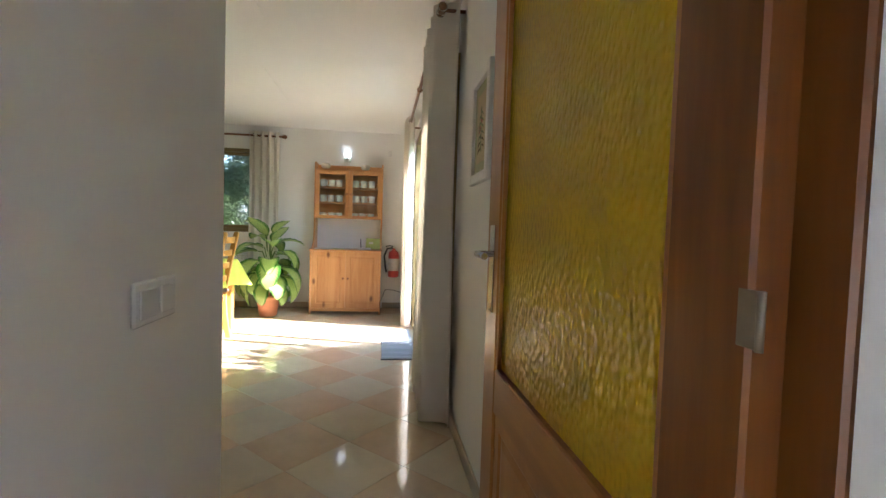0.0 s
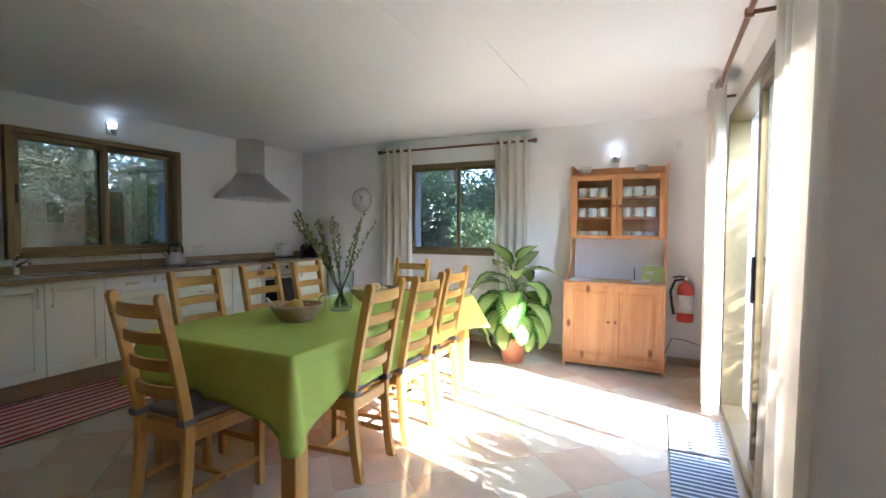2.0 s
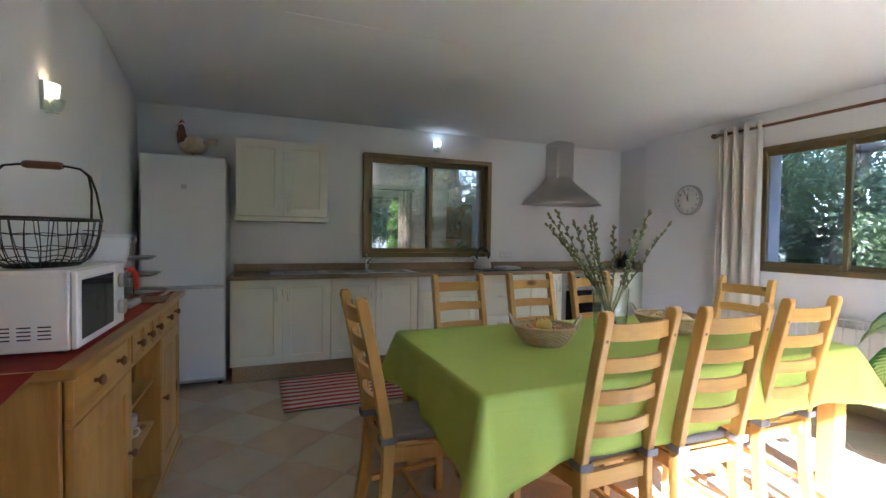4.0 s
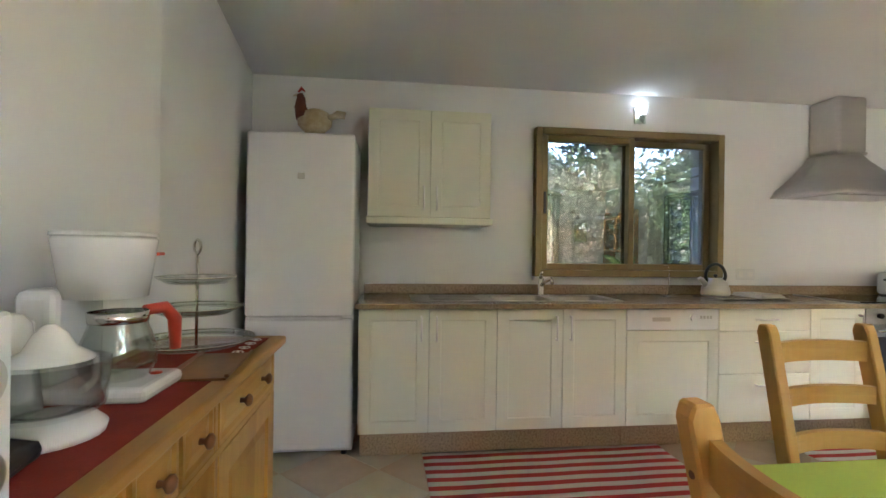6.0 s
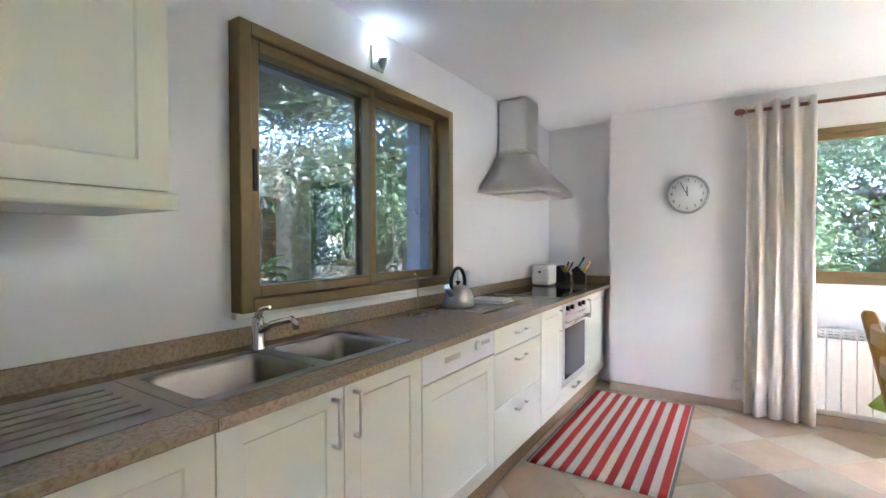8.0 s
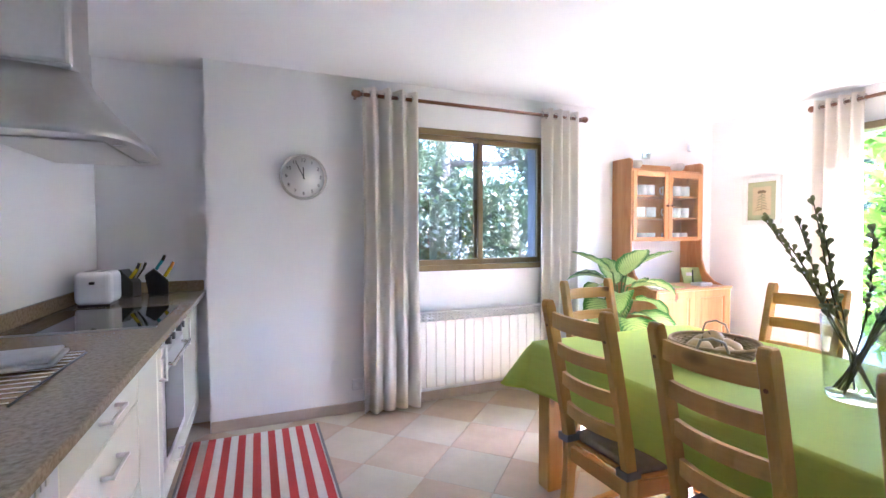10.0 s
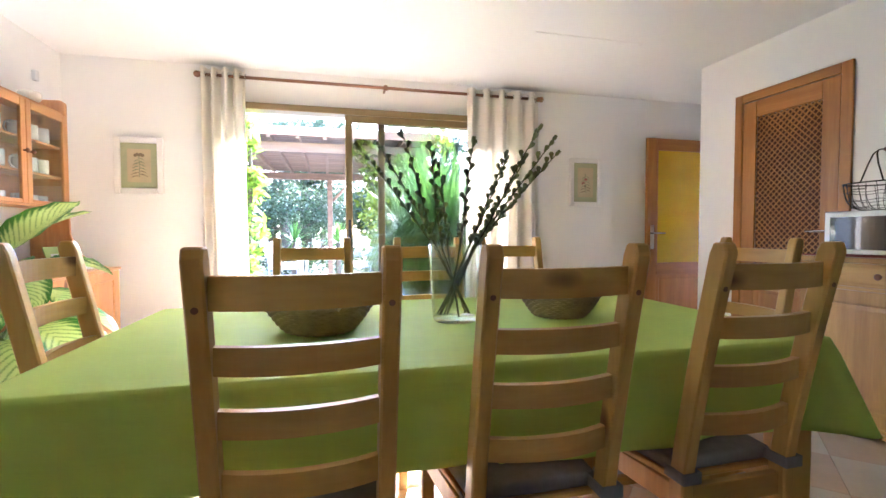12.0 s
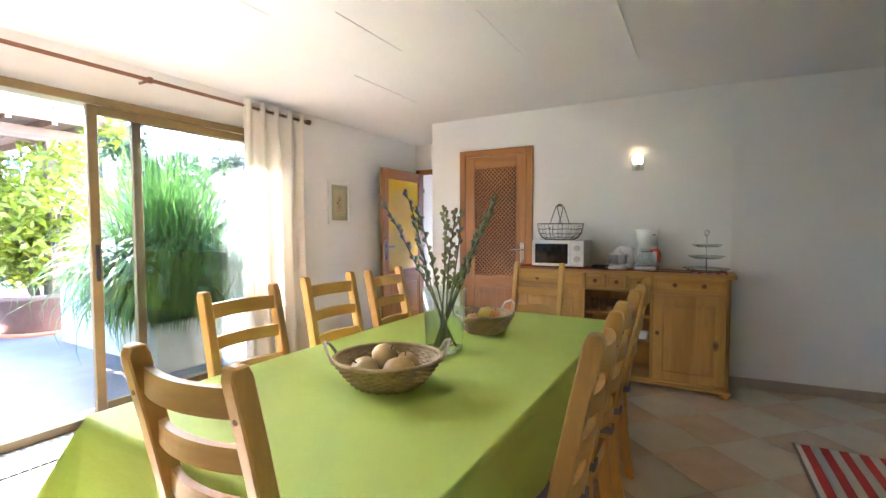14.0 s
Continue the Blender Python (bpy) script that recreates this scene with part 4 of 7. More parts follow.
# ---- hutch on the window wall ----
def inset_slab(bm, x0, x1, z0, z1, y, t, rail, depth, facing=-1):
    """A board across y with a sunk, then raised field on its face."""
    vs = add_box(bm, x0, min(y, y - facing * t), z0, x1, max(y, y - facing * t), z1)
    face = [f for f in {f for v in vs for f in v.link_faces} if f.normal.y * facing > 0.5 or abs(sum(v.co.y for v in f.verts) / 4 - y) < 1e-6]
    f = face[0]
    for ins, dep in ((rail, 0.0), (0.010, -depth), (0.022, depth * 0.75)):
        bmesh.ops.inset_region(bm, faces=[f], thickness=ins, depth=0.0, use_even_offset=True)
        for v in f.verts:
            v.co.y += facing * dep
    return bm


def knob(parent, x, y, z, facing=-1, r=0.014, material=None):
    bm = bmesh.new()
    add_lathe(bm, [(0.007, 0), (0.006, 0.010), (r, 0.018), (r, 0.024), (r * 0.6, 0.029), (0, 0.030)], 14)
    bmesh.ops.transform(bm, matrix=Matrix.Translation((x, y, z)) @ Euler((radians(90) if facing < 0 else radians(-90), 0, 0)).to_matrix().to_4x4(), verts=bm.verts[:])
    return part("knob", bm, material or M["rod"], parent)


HX0, HX1, HYF, HYB = -0.15, 0.735, 5.05, 5.562


def hutch():
    h = thing("hutch", None, "knotty pine hutch with glazed upper doors", "cabinet")
    # side panels with a swept shoulder
    prof = [(HYF, 0.0), (HYF + 0.05, 0.0), (HYF + 0.07, 0.04), (HYB - 0.08, 0.04), (HYB - 0.05, 0.0), (HYB, 0.0), (HYB, 1.95), (5.36, 1.95), (5.335, 1.93), (5.335, 1.22), (5.33, 1.05), (5.29, 0.93), (5.20, 0.85), (HYF, 0.80)]
    for x in (HX0, HX1 - 0.02):
        part("side_panel", prism(prof, "x", x, x + 0.02, 0.002), M["pine"], h)
    a, b = HX0 + 0.02, HX1 - 0.02
    part("worktop", box(HX0 - 0.008, HYF - 0.012, 0.801, HX1 + 0.008, HYB - 0.12, 0.822, 0.004), M["pine_x"], h)
    part("base_shelf", box(a, HYF + 0.02, 0.06, b, HYB, 0.08), M["pine_x"], h)
    part("plinth_rail", box(a, HYF + 0.004, 0.04, b, HYF + 0.022, 0.078, 0.002), M["pine_x"], h)
    part("back_panel", box(a, HYB - 0.01, 1.23, b, HYB, 1.93), M["pine"], h)
    part("base_back", box(a, HYB - 0.01, 0.08, b, HYB, 0.80), M["pine"], h)
    mid = (a + b) / 2
    for x0, x1, kx in ((a, mid, mid - 0.03), (mid, b, mid + 0.03)):
        bm = bmesh.new()
        inset_slab(bm, x0 + 0.002, x1 - 0.002, 0.082, 0.797, HYF, 0.02, 0.055, 0.008)
        d = part("door", bm, M["pine"], h)
        knob(d, kx, HYF, 0.46)
    # upper case
    part("shelf", box(a, 5.35, 1.22, b, HYB - 0.012, 1.24, 0.002), M["pine_x"], h)
    for z in (1.42, 1.62):
        part("shelf", box(a, 5.37, z, b, HYB - 0.012, z + 0.015, 0.002), M["pine_x"], h)
    part("top_board", box(a, 5.35, 1.845, b, HYB - 0.012, 1.865, 0.002), M["pine_x"], h)
    part("cornice", box(a, HYB - 0.026, 1.866, b, HYB - 0.011, 1.935, 0.003), M["pine_x"], h)
    for x0, x1, kx in ((a, mid, mid - 0.028), (mid, b, mid + 0.028)):
        d = thing("door", None)
        d.parent = h
        r = 0.048
        part("stile", box(x0 + 0.002, 5.33, 1.232, x0 + r, 5.35, 1.843, 0.003), M["pine"], d)
        part("stile", box(x1 - r, 5.33, 1.232, x1 - 0.002, 5.35, 1.843, 0.003), M["pine"], d)
        part("rail", box(x0 + r, 5.331, 1.232, x1 - r, 5.349, 1.258, 0.003), M["pine_x"], d)
        part("rail", box(x0 + r, 5.331, 1.843 - r, x1 - r, 5.349, 1.843, 0.003), M["pine_x"], d)
        g = part("pane", box(x0 + r - 0.003, 5.338, 1.255, x1 - r + 0.003, 5.341, 1.843 - r + 0.003), M["pane"], d)
        g.visible_shadow = False
        knob(d, kx, 5.33, 1.54)
    return h


hutch()


def mug(m, low=False):
    u = thing("mug", m, "white porcelain mug with grey print", "mug", "mugs in the hutch")
    hgt, r = (0.055, 0.042) if low else (0.092, 0.041)
    part("body", lathe([(0, 0.004), (r * 0.86, 0.004), (r * 0.9, 0), (r, 0.01), (r, hgt), (r - 0.004, hgt), (r - 0.005, 0.012), (0, 0.010)], 20), M["porcelain"], u)
    part("handle", tube([(r - 0.003, 0, hgt * 0.85), (r + 0.022, 0, hgt * 0.82), (r + 0.029, 0, hgt * 0.5), (r + 0.018, 0, hgt * 0.22), (r - 0.003, 0, hgt * 0.18)], 0.0055, 8), M["porcelain"], u)
    if not low:
        bm = bmesh.new()
        for k in range(9):
            a0 = radians(-140 + k * 10)
            a1 = radians(-140 + k * 10 + 7)
            q = [(cos(a) * (r + 0.0006), sin(a) * (r + 0.0006), z) for a, z in ((a0, 0.05), (a1, 0.05), (a1, 0.068), (a0, 0.068))]
            bm.faces.new([bm.verts.new(p) for p in q])
        part("print", bm, M["print"], u)
    return u


M["porcelain"] = mat("white_porcelain", (0.78, 0.78, 0.76), 0.15, scale=3, grain=0.02)
M["print"] = mat("grey_print", (0.12, 0.16, 0.16), 0.5, scale=200, grain=0.4)
rng = random.Random(5)
m_tall = None
m_low = None
for shelf_z, low in ((1.636, False), (1.436, False), (1.241, True)):
    for x0 in (-0.045, 0.375):
        for k in range(3):
            p = pose(x0 + k * 0.105 + rng.uniform(-0.008, 0.008), 5.42 + rng.uniform(-0.01, 0.01), shelf_z, 0, 0, 180 + rng.uniform(-25, 25))
            if low:
                if m_low is None:
                    m_low = mug(p, True)
                    tagged(m_low, "low white porcelain cup")
                else:
                    copy_thing(m_low, p)
            else:
                m_tall = mug(p) if m_tall is None else (copy_thing(m_tall, p) and m_tall)

# things on the hutch
router = thing("router", None, "small white router with black aerial on hutch", "router")
part("body", box(0.44, 5.12, 0.823, 0.60, 5.22, 0.850, 0.006, 2), M["white"], router)
part("aerial", tube([(0.47, 5.215, 0.84), (0.465, 5.22, 0.96)], 0.005, 8), M["black"], router)
part("lamp_strip", box(0.46, 5.1185, 0.832, 0.58, 5.1205, 0.838), M["steel"], router)
M["card"] = mat("green_card", (0.42, 0.50, 0.16), 0.6, scale=12, grain=0.25)
M["paper"] = mat("printed_paper", (0.62, 0.60, 0.54), 0.6, scale=25, grain=0.2)
card = thing("folder", pose(0.63, 5.33, 0.824, -18, 0, -12), "pale green folder leaning on the hutch side", "folder")
part("cover", box(-0.11, -0.004, 0, 0.09, 0.004, 0.15, 0.001), M["card"], card)
part("label", box(-0.07, -0.0055, 0.07, -0.01, -0.0042, 0.10), M["paper"], card)
mag = thing("magazine", pose(0.0, 5.16, 0.823, 0, 0, 4), "magazines lying on the hutch top", "magazine")
part("cover", box(-0.10, -0.07, 0, 0.11, 0.08, 0.012, 0.002), M["paper"], mag)
part("cover", box(0.12, -0.06, 0, 0.26, 0.07, 0.006, 0.002), M["card"], mag)
M["shell"] = mat("pale_ceramic", (0.62, 0.58, 0.50), 0.5, scale=30, grain=0.2, bump=0.4, bump_scale=40)
for bx, s in ((-0.02, 1.0), (0.50, 1.05)):
    ob = part("ornament_bowl", lathe([(0.0, 0.0), (0.03, 0.002), (0.055, 0.025), (0.062, 0.055), (0.055, 0.072), (0.048, 0.070), (0.0, 0.03)], 20, (bx, 5.42, 1.866)), M["shell"])
    tagged(ob, "small pale ceramic bowl on top of hutch", "bowl", "bowls on the hutch")

# ---- fire extinguisher ----
M["red"] = mat("red_enamel", (0.50, 0.045, 0.035), 0.28, scale=3, grain=0.1)
fe = thing("fire_extinguisher", pose(0.905, 5.485, 0.06) @ Matrix.Diagonal((1.12, 1.0, 1.12, 1.0)), "red fire extinguisher hung on the wall", "fire extinguisher")
part("cylinder", lathe([(0, 0.34), (0.055, 0.34), (0.065, 0.355), (0.065, 0.61), (0.055, 0.65), (0.02, 0.675), (0.018, 0.69), (0, 0.69)], 24), M["red"], fe)
part("label", lathe([(0.0655, 0.42), (0.0657, 0.42), (0.0657, 0.57), (0.0655, 0.57)], 24), M["paper"], fe)
part("valve", box(-0.015, -0.015, 0.69, 0.015, 0.015, 0.72, 0.003), M["chrome"], fe)
part("lever", tube([(0.01, 0, 0.715), (-0.05, -0.01, 0.725), (-0.10, -0.02, 0.715)], 0.007, 8), M["black"], fe)
part("hose", tube([(-0.015, 0, 0.70), (-0.08, -0.02, 0.69), (-0.115, -0.02, 0.60), (-0.10, -0.02, 0.47), (-0.085, -0.03, 0.40)], 0.011, 8), M["black"], fe)
part("bracket", box(-0.03, 0.05, 0.45, 0.03, 0.083, 0.60, 0.003), M["black"], fe)
cable = tagged(part("cable", tube([(0.74, 5.553, 0.10), (0.80, 5.553, 0.26), (0.92, 5.553, 0.25), (1.08, 5.553, 0.20), (1.125, 5.553, 0.12)], 0.004, 6), M["black"]), "thin dark cable along the wall by hutch", "cable")

# ---- radiator ----
M["rad"] = mat("cream_enamel", (0.78, 0.75, 0.66), 0.3, scale=3, grain=0.03)
rad = thing("radiator", None, "cream aluminium column radiator under the window", "radiator")
x = -2.08
while x < -0.93:
    bm = bmesh.new()
    add_box(bm, x + 0.0015, 5.475, 0.13, x + 0.0785, 5.548, 0.635, 0.004, 2)
    for q in range(2):
        add_box(bm, x + 0.004, 5.474, 0.650 + q * 0.020, x + 0.076, 5.548, 0.657 + q * 0.020, 0.001)
    for q in (0.002, 0.036, 0.070):
        add_box(bm, x + q, 5.480, 0.634, x + q + 0.008, 5.546, 0.689, 0.001)
    part("section", bm, M["rad"], rad)
    part("top_cap", box(x + 0.002, 5.476, 0.688, x + 0.078, 5.546, 0.70, 0.003), M["rad"], rad)
    x += 0.08
part("pipe", tube([(-0.95, 5.52, 0.16), (-0.90, 5.52, 0.16), (-0.90, 5.52, 0.0)], 0.009, 10), M["rad"], rad)
part("valve", lathe([(0, 0), (0.02, 0.0), (0.022, 0.05), (0.016, 0.06), (0, 0.06)], 14, (-0.92, 5.50, 0.13)), M["white"], rad)
part("bracket", box(-1.9, 5.549, 0.4, -1.86, 5.568, 0.6), M["rad"], rad)

# ---- wall clock ----
clock = thing("wall_clock", pose(-2.86, YN - 0.003, 1.685), "round white wall clock with chrome rim", "clock")
bm = bmesh.new()
add_lathe(bm, [(0.0, 0.0), (0.155, 0.0), (0.157, 0.02), (0.150, 0.042), (0.142, 0.042), (0.139, 0.026)], 48)
bmesh.ops.rotate(bm, verts=bm.verts[:], matrix=Euler((radians(90), 0, 0)).to_matrix())
part("rim", bm, M["steel"], clock, "brushed steel rim")
bm = bmesh.new()
add_lathe(bm, [(0.0, 0.027), (0.1385, 0.027), (0.1385, 0.02)], 48)
bmesh.ops.rotate(bm, verts=bm.verts[:], matrix=Euler((radians(90), 0, 0)).to_matrix())
part("face", bm, M["white_paint"], clock)
for n in range(1, 13):
    cu = bpy.data.curves.new("numeral", "FONT")
    cu.body, cu.size, cu.align_x, cu.align_y, cu.extrude = str(n), 0.034, "CENTER", "CENTER", 0.0005
    cu.materials.append(M["black"])
    tx = new("numeral", cu)
    tx.parent = clock
    a = radians(90 - 30 * n)
    tx.matrix_local = pose(0.112 * cos(a), -0.0285, 0.112 * sin(a), 90, 0, 0)
for nm, ang, L, w in (("hour_hand", 90 - 359, 0.065, 0.007), ("minute_hand", 90 + 27, 0.10, 0.005)):
    bm = box(-0.015, -0.0315, -w / 2, L, -0.0300, w / 2)
    bmesh.ops.rotate(bm, verts=bm.verts[:], matrix=Euler((0, -radians(ang), 0)).to_matrix())
    part(nm, bm, M["black"], clock)

# ---- wall lamps ----
M["frost"] = mat("frosted_green_glass", (0.55, 0.62, 0.55), 0.3, scale=10, grain=0.05)


def wall_lamp(m, name_label, col, strength):
    """A sconce: half-round glass shade on a chrome backplate; local -y looks into the room."""
    w = thing("wall_lamp", m, name_label, "wall lamp", "glass wall lamps")
    bm = bmesh.new()
    rows = []
    for z, r in ((-0.012, 0.030), (-0.006, 0.034), (0.046, 0.042), (0.05, 0.040)):
        rows.append([bm.verts.new((r * cos(pi + pi * i / 12), -0.016 + r * 0.9 * sin(pi + pi * i / 12), z)) for i in range(13)])
    for A, B in zip(rows, rows[1:]):
        for i in range(12):
            f = bm.faces.new((A[i], A[i + 1], B[i + 1], B[i]))
            f.smooth = True
    part("shade", bm, glow("lamp_glass", col, strength), w, "lit frosted glass shade")
    part("backplate", box(-0.046, -0.0155, -0.065, 0.046, -0.001, 0.055, 0.003), M["frost"], w)
    part("holder", lathe([(0, -0.062), (0.012, -0.060), (0.022, -0.035), (0.027, -0.0125), (0, -0.0125)], 20, (0, -0.0445, 0)), M["frost"], w)
    part("clip", box(-0.008, -0.05, -0.07, 0.008, -0.004, -0.0665, 0.001), M["chrome"], w)
    return w


wall_lamp(pose(XW, 3.215, 2.26, 0, 0, 90), "lit frosted glass wall lamp above kitchen window", (0.86, 0.95, 1.0), LAMP_A)
wall_lamp(pose(0.25, YN, 2.06, 0, 0, 0), "lit frosted glass wall lamp above hutch", (0.88, 0.94, 1.0), LAMP_B)
wall_lamp(pose(-1.80, YS, 1.835, 0, 0, 180), "lit warm glass wall lamp above sideboard", (1.0, 0.78, 0.45), LAMP_C)

# ---- house plant ----
def add_leaf(bm, base, yaw, reach, rise, droop, length, width, rnd, mi=0):
    """A broad arching leaf on a stalk: two halves folded along the midrib."""
    n = 14
    d = Vector((cos(yaw), sin(yaw), 0))
    s = Vector((-sin(yaw), cos(yaw), 0))
    tip = base + d * reach + Vector((0, 0, rise))
    L, C, R = [], [], []
    pitch0 = rise and atan2(rise, reach) * 0.6
    p = tip.copy()
    ang = pitch0
    for i in range(n + 1):
        t = i / n
        wv = width * (sin(pi * t ** 0.8) ** 0.62) * 0.5 if 0 < i < n else 0.002
        fold = 0.18 * wv
        C.append(bm.verts.new(p + Vector((0, 0, -fold))))
        wob = 0.004 * sin(i * 2.1 + yaw)
        L.append(bm.verts.new(p + s * wv + Vector((0, 0, fold + wob))))
        R.append(bm.verts.new(p - s * wv + Vector((0, 0, fold - wob))))
        ang -= droop / n
        p = p + (d * cos(ang) + Vector((0, 0, sin(ang)))) * (length / n)
    uv = bm.loops.layers.uv.verify()
    for i in range(n):
        for A, B, sg in ((C, L, 1), (R, C, -1)):
            f = bm.faces.new((A[i], A[i + 1], B[i + 1], B[i]))
            f.smooth = True
            f.material_index = mi
            for lp in f.loops:
                vi = lp.vert
                k = (i + 1) if vi in (A[i + 1], B[i + 1]) else i
                lp[uv].uv = (0.5 if vi in (C[i], C[i + 1]) else (1.0 if sg > 0 else 0.0), k / n)
    return tip


def variegated():
    """Dumb-cane leaf: cream-green field with dark veins and rim, by the leaf's own coordinates."""
    m = leaf_mat("dumbcane_blade", (0.5, 0.5, 0.5), (0.4, 0.4, 0.4), 0.5, 0.32)
    nt = m.node_tree
    b = nt.nodes["Principled BSDF"]
    uvn = nt.nodes.new("ShaderNodeUVMap")
    sep = nt.nodes.new("ShaderNodeSeparateXYZ")
    nt.links.new(uvn.outputs[0], sep.inputs[0])
    def M2(op, a, bb, c=None):
        q = nt.nodes.new("ShaderNodeMath")
        q.operation = op
        for k, v in enumerate((a, bb, c)):
            if v is None:
                continue
            if isinstance(v, (int, float)):
                q.inputs[k].default_value = v
            else:
                nt.links.new(v, q.inputs[k])
        return q.outputs[0]
    off = M2("ABSOLUTE", M2("SUBTRACT", sep.outputs[0], 0.5), 0)
    ray = M2("SUBTRACT", M2("MULTIPLY", sep.outputs[1], 13.0), M2("MULTIPLY", off, 9.0))
    st = M2("PINGPONG", ray, 0.5)
    nz = nt.nodes.new("ShaderNodeTexNoise")
    nz.inputs["Scale"].default_value = 35.0
    vein = M2("ADD", M2("MULTIPLY_ADD", st, 1.1, 0.42), M2("MULTIPLY", M2("SUBTRACT", nz.outputs["Fac"], 0.5), 0.5))
    rim = M2("MULTIPLY", M2("SUBTRACT", off, 0.27), 3.6)
    fac = M2("SUBTRACT", vein, M2("MAXIMUM", rim, 0.0))
    cl = nt.nodes.new("ShaderNodeValToRGB")
    cl.color_ramp.elements[0].position, cl.color_ramp.elements[1].position = 0.22, 0.72
    cl.color_ramp.elements[0].color = (0.045, 0.16, 0.018, 1)
    cl.color_ramp.elements[1].color = (0.50, 0.62, 0.20, 1)
    nt.links.new(fac, cl.inputs["Fac"])
    hs = [n for n in nt.nodes if n.type == "HUE_SAT"][-1]
    nt.links.new(cl.outputs["Color"], hs.inputs["Color"])
    return m


M["blade"] = variegated()
M["stem"] = mat("green_stem", (0.16, 0.24, 0.06), 0.5, scale=20, grain=0.3)
M["soil"] = mat("potting_soil", (0.05, 0.035, 0.025), 0.95, scale=60, grain=0.5, bump=0.8, bump_scale=80)


def house_plant():
    PX, PY = -0.62, 4.97
    p = thing("potted_plant", pose(PX, PY, 0), "leafy variegated dumb cane in terracotta pot", "plant")
    part("pot", lathe([(0, 0.0), (0.10, 0.0), (0.135, 0.20), (0.135, 0.205), (0.15, 0.205), (0.15, 0.255), (0.138, 0.255), (0.13, 0.22), (0, 0.22)], 28), M["terra"], p)
    part("soil", lathe([(0.129, 0.222), (0.06, 0.232), (0, 0.235)], 18), M["soil"], p)
    rnd = random.Random(11)
    for k in range(3):
        a = 2.1 * k
        part("stem", tube([(0.03 * cos(a), 0.03 * sin(a), 0.22), (0.05 * cos(a), 0.05 * sin(a), 0.42), (0.03 * cos(a + 1), 0.03 * sin(a + 1), 0.78 - 0.09 * k)], 0.014, 8), M["stem"], p)
    # broad leaves: upright ones at the crown, hanging ones lower down
    for z, count, reach, rise, droop, ln, w in ((0.80, 4, 0.04, 0.16, 0.6, 0.37, 0.20), (0.74, 5, 0.07, 0.13, 1.5, 0.36, 0.215), (0.64, 7, 0.10, 0.09, 2.0, 0.40, 0.25), (0.54, 8, 0.12, 0.06, 2.4, 0.40, 0.25), (0.45, 8, 0.13, 0.04, 2.6, 0.38, 0.23), (0.38, 7, 0.12, 0.03, 2.5, 0.31, 0.19)):
        a0 = rnd.uniform(0, 6)
        for k in range(count):
            yaw = a0 + 2 * pi * k / count + rnd.uniform(-0.3, 0.3)
            d = Vector((cos(yaw), sin(yaw), 0))
            base = Vector((0.03 * cos(yaw), 0.03 * sin(yaw), z + rnd.uniform(-0.05, 0.05)))
            bm = bmesh.new()
            rc, rs = reach * rnd.uniform(0.8, 1.2), rise + rnd.uniform(-0.03, 0.03)
            tip = add_leaf(bm, base, yaw, rc, rs, droop * rnd.uniform(0.8, 1.15), ln * rnd.uniform(0.85, 1.15), w * rnd.uniform(0.85, 1.1), rnd)
            lf = part("leaf", bm, M["blade"], p)
            part("stalk", tube([base, base + d * rc * 0.5 + Vector((0, 0, rs * 0.75 + 0.03)), tip], 0.006, 6), M["stem"], lf)


house_plant()


# ---- rugs and mats ----
def striped(name, col_a, col_b, period, duty, rough=0.95, axis=0, off=0.0):
    m = mat(name, col_a, rough, scale=60, grain=0.12, bump=0.6, bump_scale=220)
    nt = m.node_tree
    b = nt.nodes["Principled BSDF"]
    tc = [n for n in nt.nodes if n.type == "TEX_COORD"][0]
    sep = nt.nodes.new("ShaderNodeSeparateXYZ")
    nt.links.new(tc.outputs["Object"], sep.inputs[0])
    a = nt.nodes.new("ShaderNodeMath")
    a.operation = "MULTIPLY_ADD"
    a.inputs[1].default_value, a.inputs[2].default_value = 1 / period, off + 100.0
    nt.links.new(sep.outputs[axis], a.inputs[0])
    f = nt.nodes.new("ShaderNodeMath")
    f.operation = "FRACT"
    nt.links.new(a.outputs[0], f.inputs[0])
    g = nt.nodes.new("ShaderNodeMath")
    g.operation = "LESS_THAN"
    g.inputs[1].default_value = duty
    nt.links.new(f.outputs[0], g.inputs[0])
    mx = nt.nodes.new("ShaderNodeMix")
    mx.data_type = "RGBA"
    src = b.inputs["Base Color"].links[0].from_socket
    mx.inputs[7].default_value = (*col_b, 1)
    nt.links.new(g.outputs[0], mx.inputs[0])
    nt.links.new(src, mx.inputs[6])
    nt.links.new(mx.outputs[2], b.inputs["Base Color"])
    return m


M["rug"] = striped("red_striped_weave", (0.66, 0.62, 0.55), (0.45, 0.045, 0.04), 0.086, 0.5, off=0.25)
M["rug_edge"] = mat("grey_binding", (0.22, 0.20, 0.18), 0.9, scale=80, grain=0.2)


def rug(m, w, l, label):
    r = thing("rug", m, label, "rug", "striped rugs")
    bm = bmesh.new()
    n, k = 24, 10
    g = [[bm.verts.new((-w / 2 + w * i / k, -l / 2 + l * j / n, 0.006 + 0.0025 * sin(j * 0.9 + i * 0.4) * (1 if j in (0, 1, n - 1, n) else 0.4))) for j in range(n + 1)] for i in range(k + 1)]
    for i in range(k):
        for j in range(n):
            bm.faces.new((g[i][j], g[i + 1][j], g[i + 1][j + 1], g[i][j + 1])).smooth = True
    ob = part("weave", bm, M["rug"], r)
    ob.modifiers.new("thickness", "SOLIDIFY").thickness = 0.005
    for s in (-1, 1):
        part("binding", box(s * w / 2 - 0.007, -l / 2, 0.001, s * w / 2 + 0.007, l / 2, 0.010, 0.002), M["rug_edge"], r)
    return r


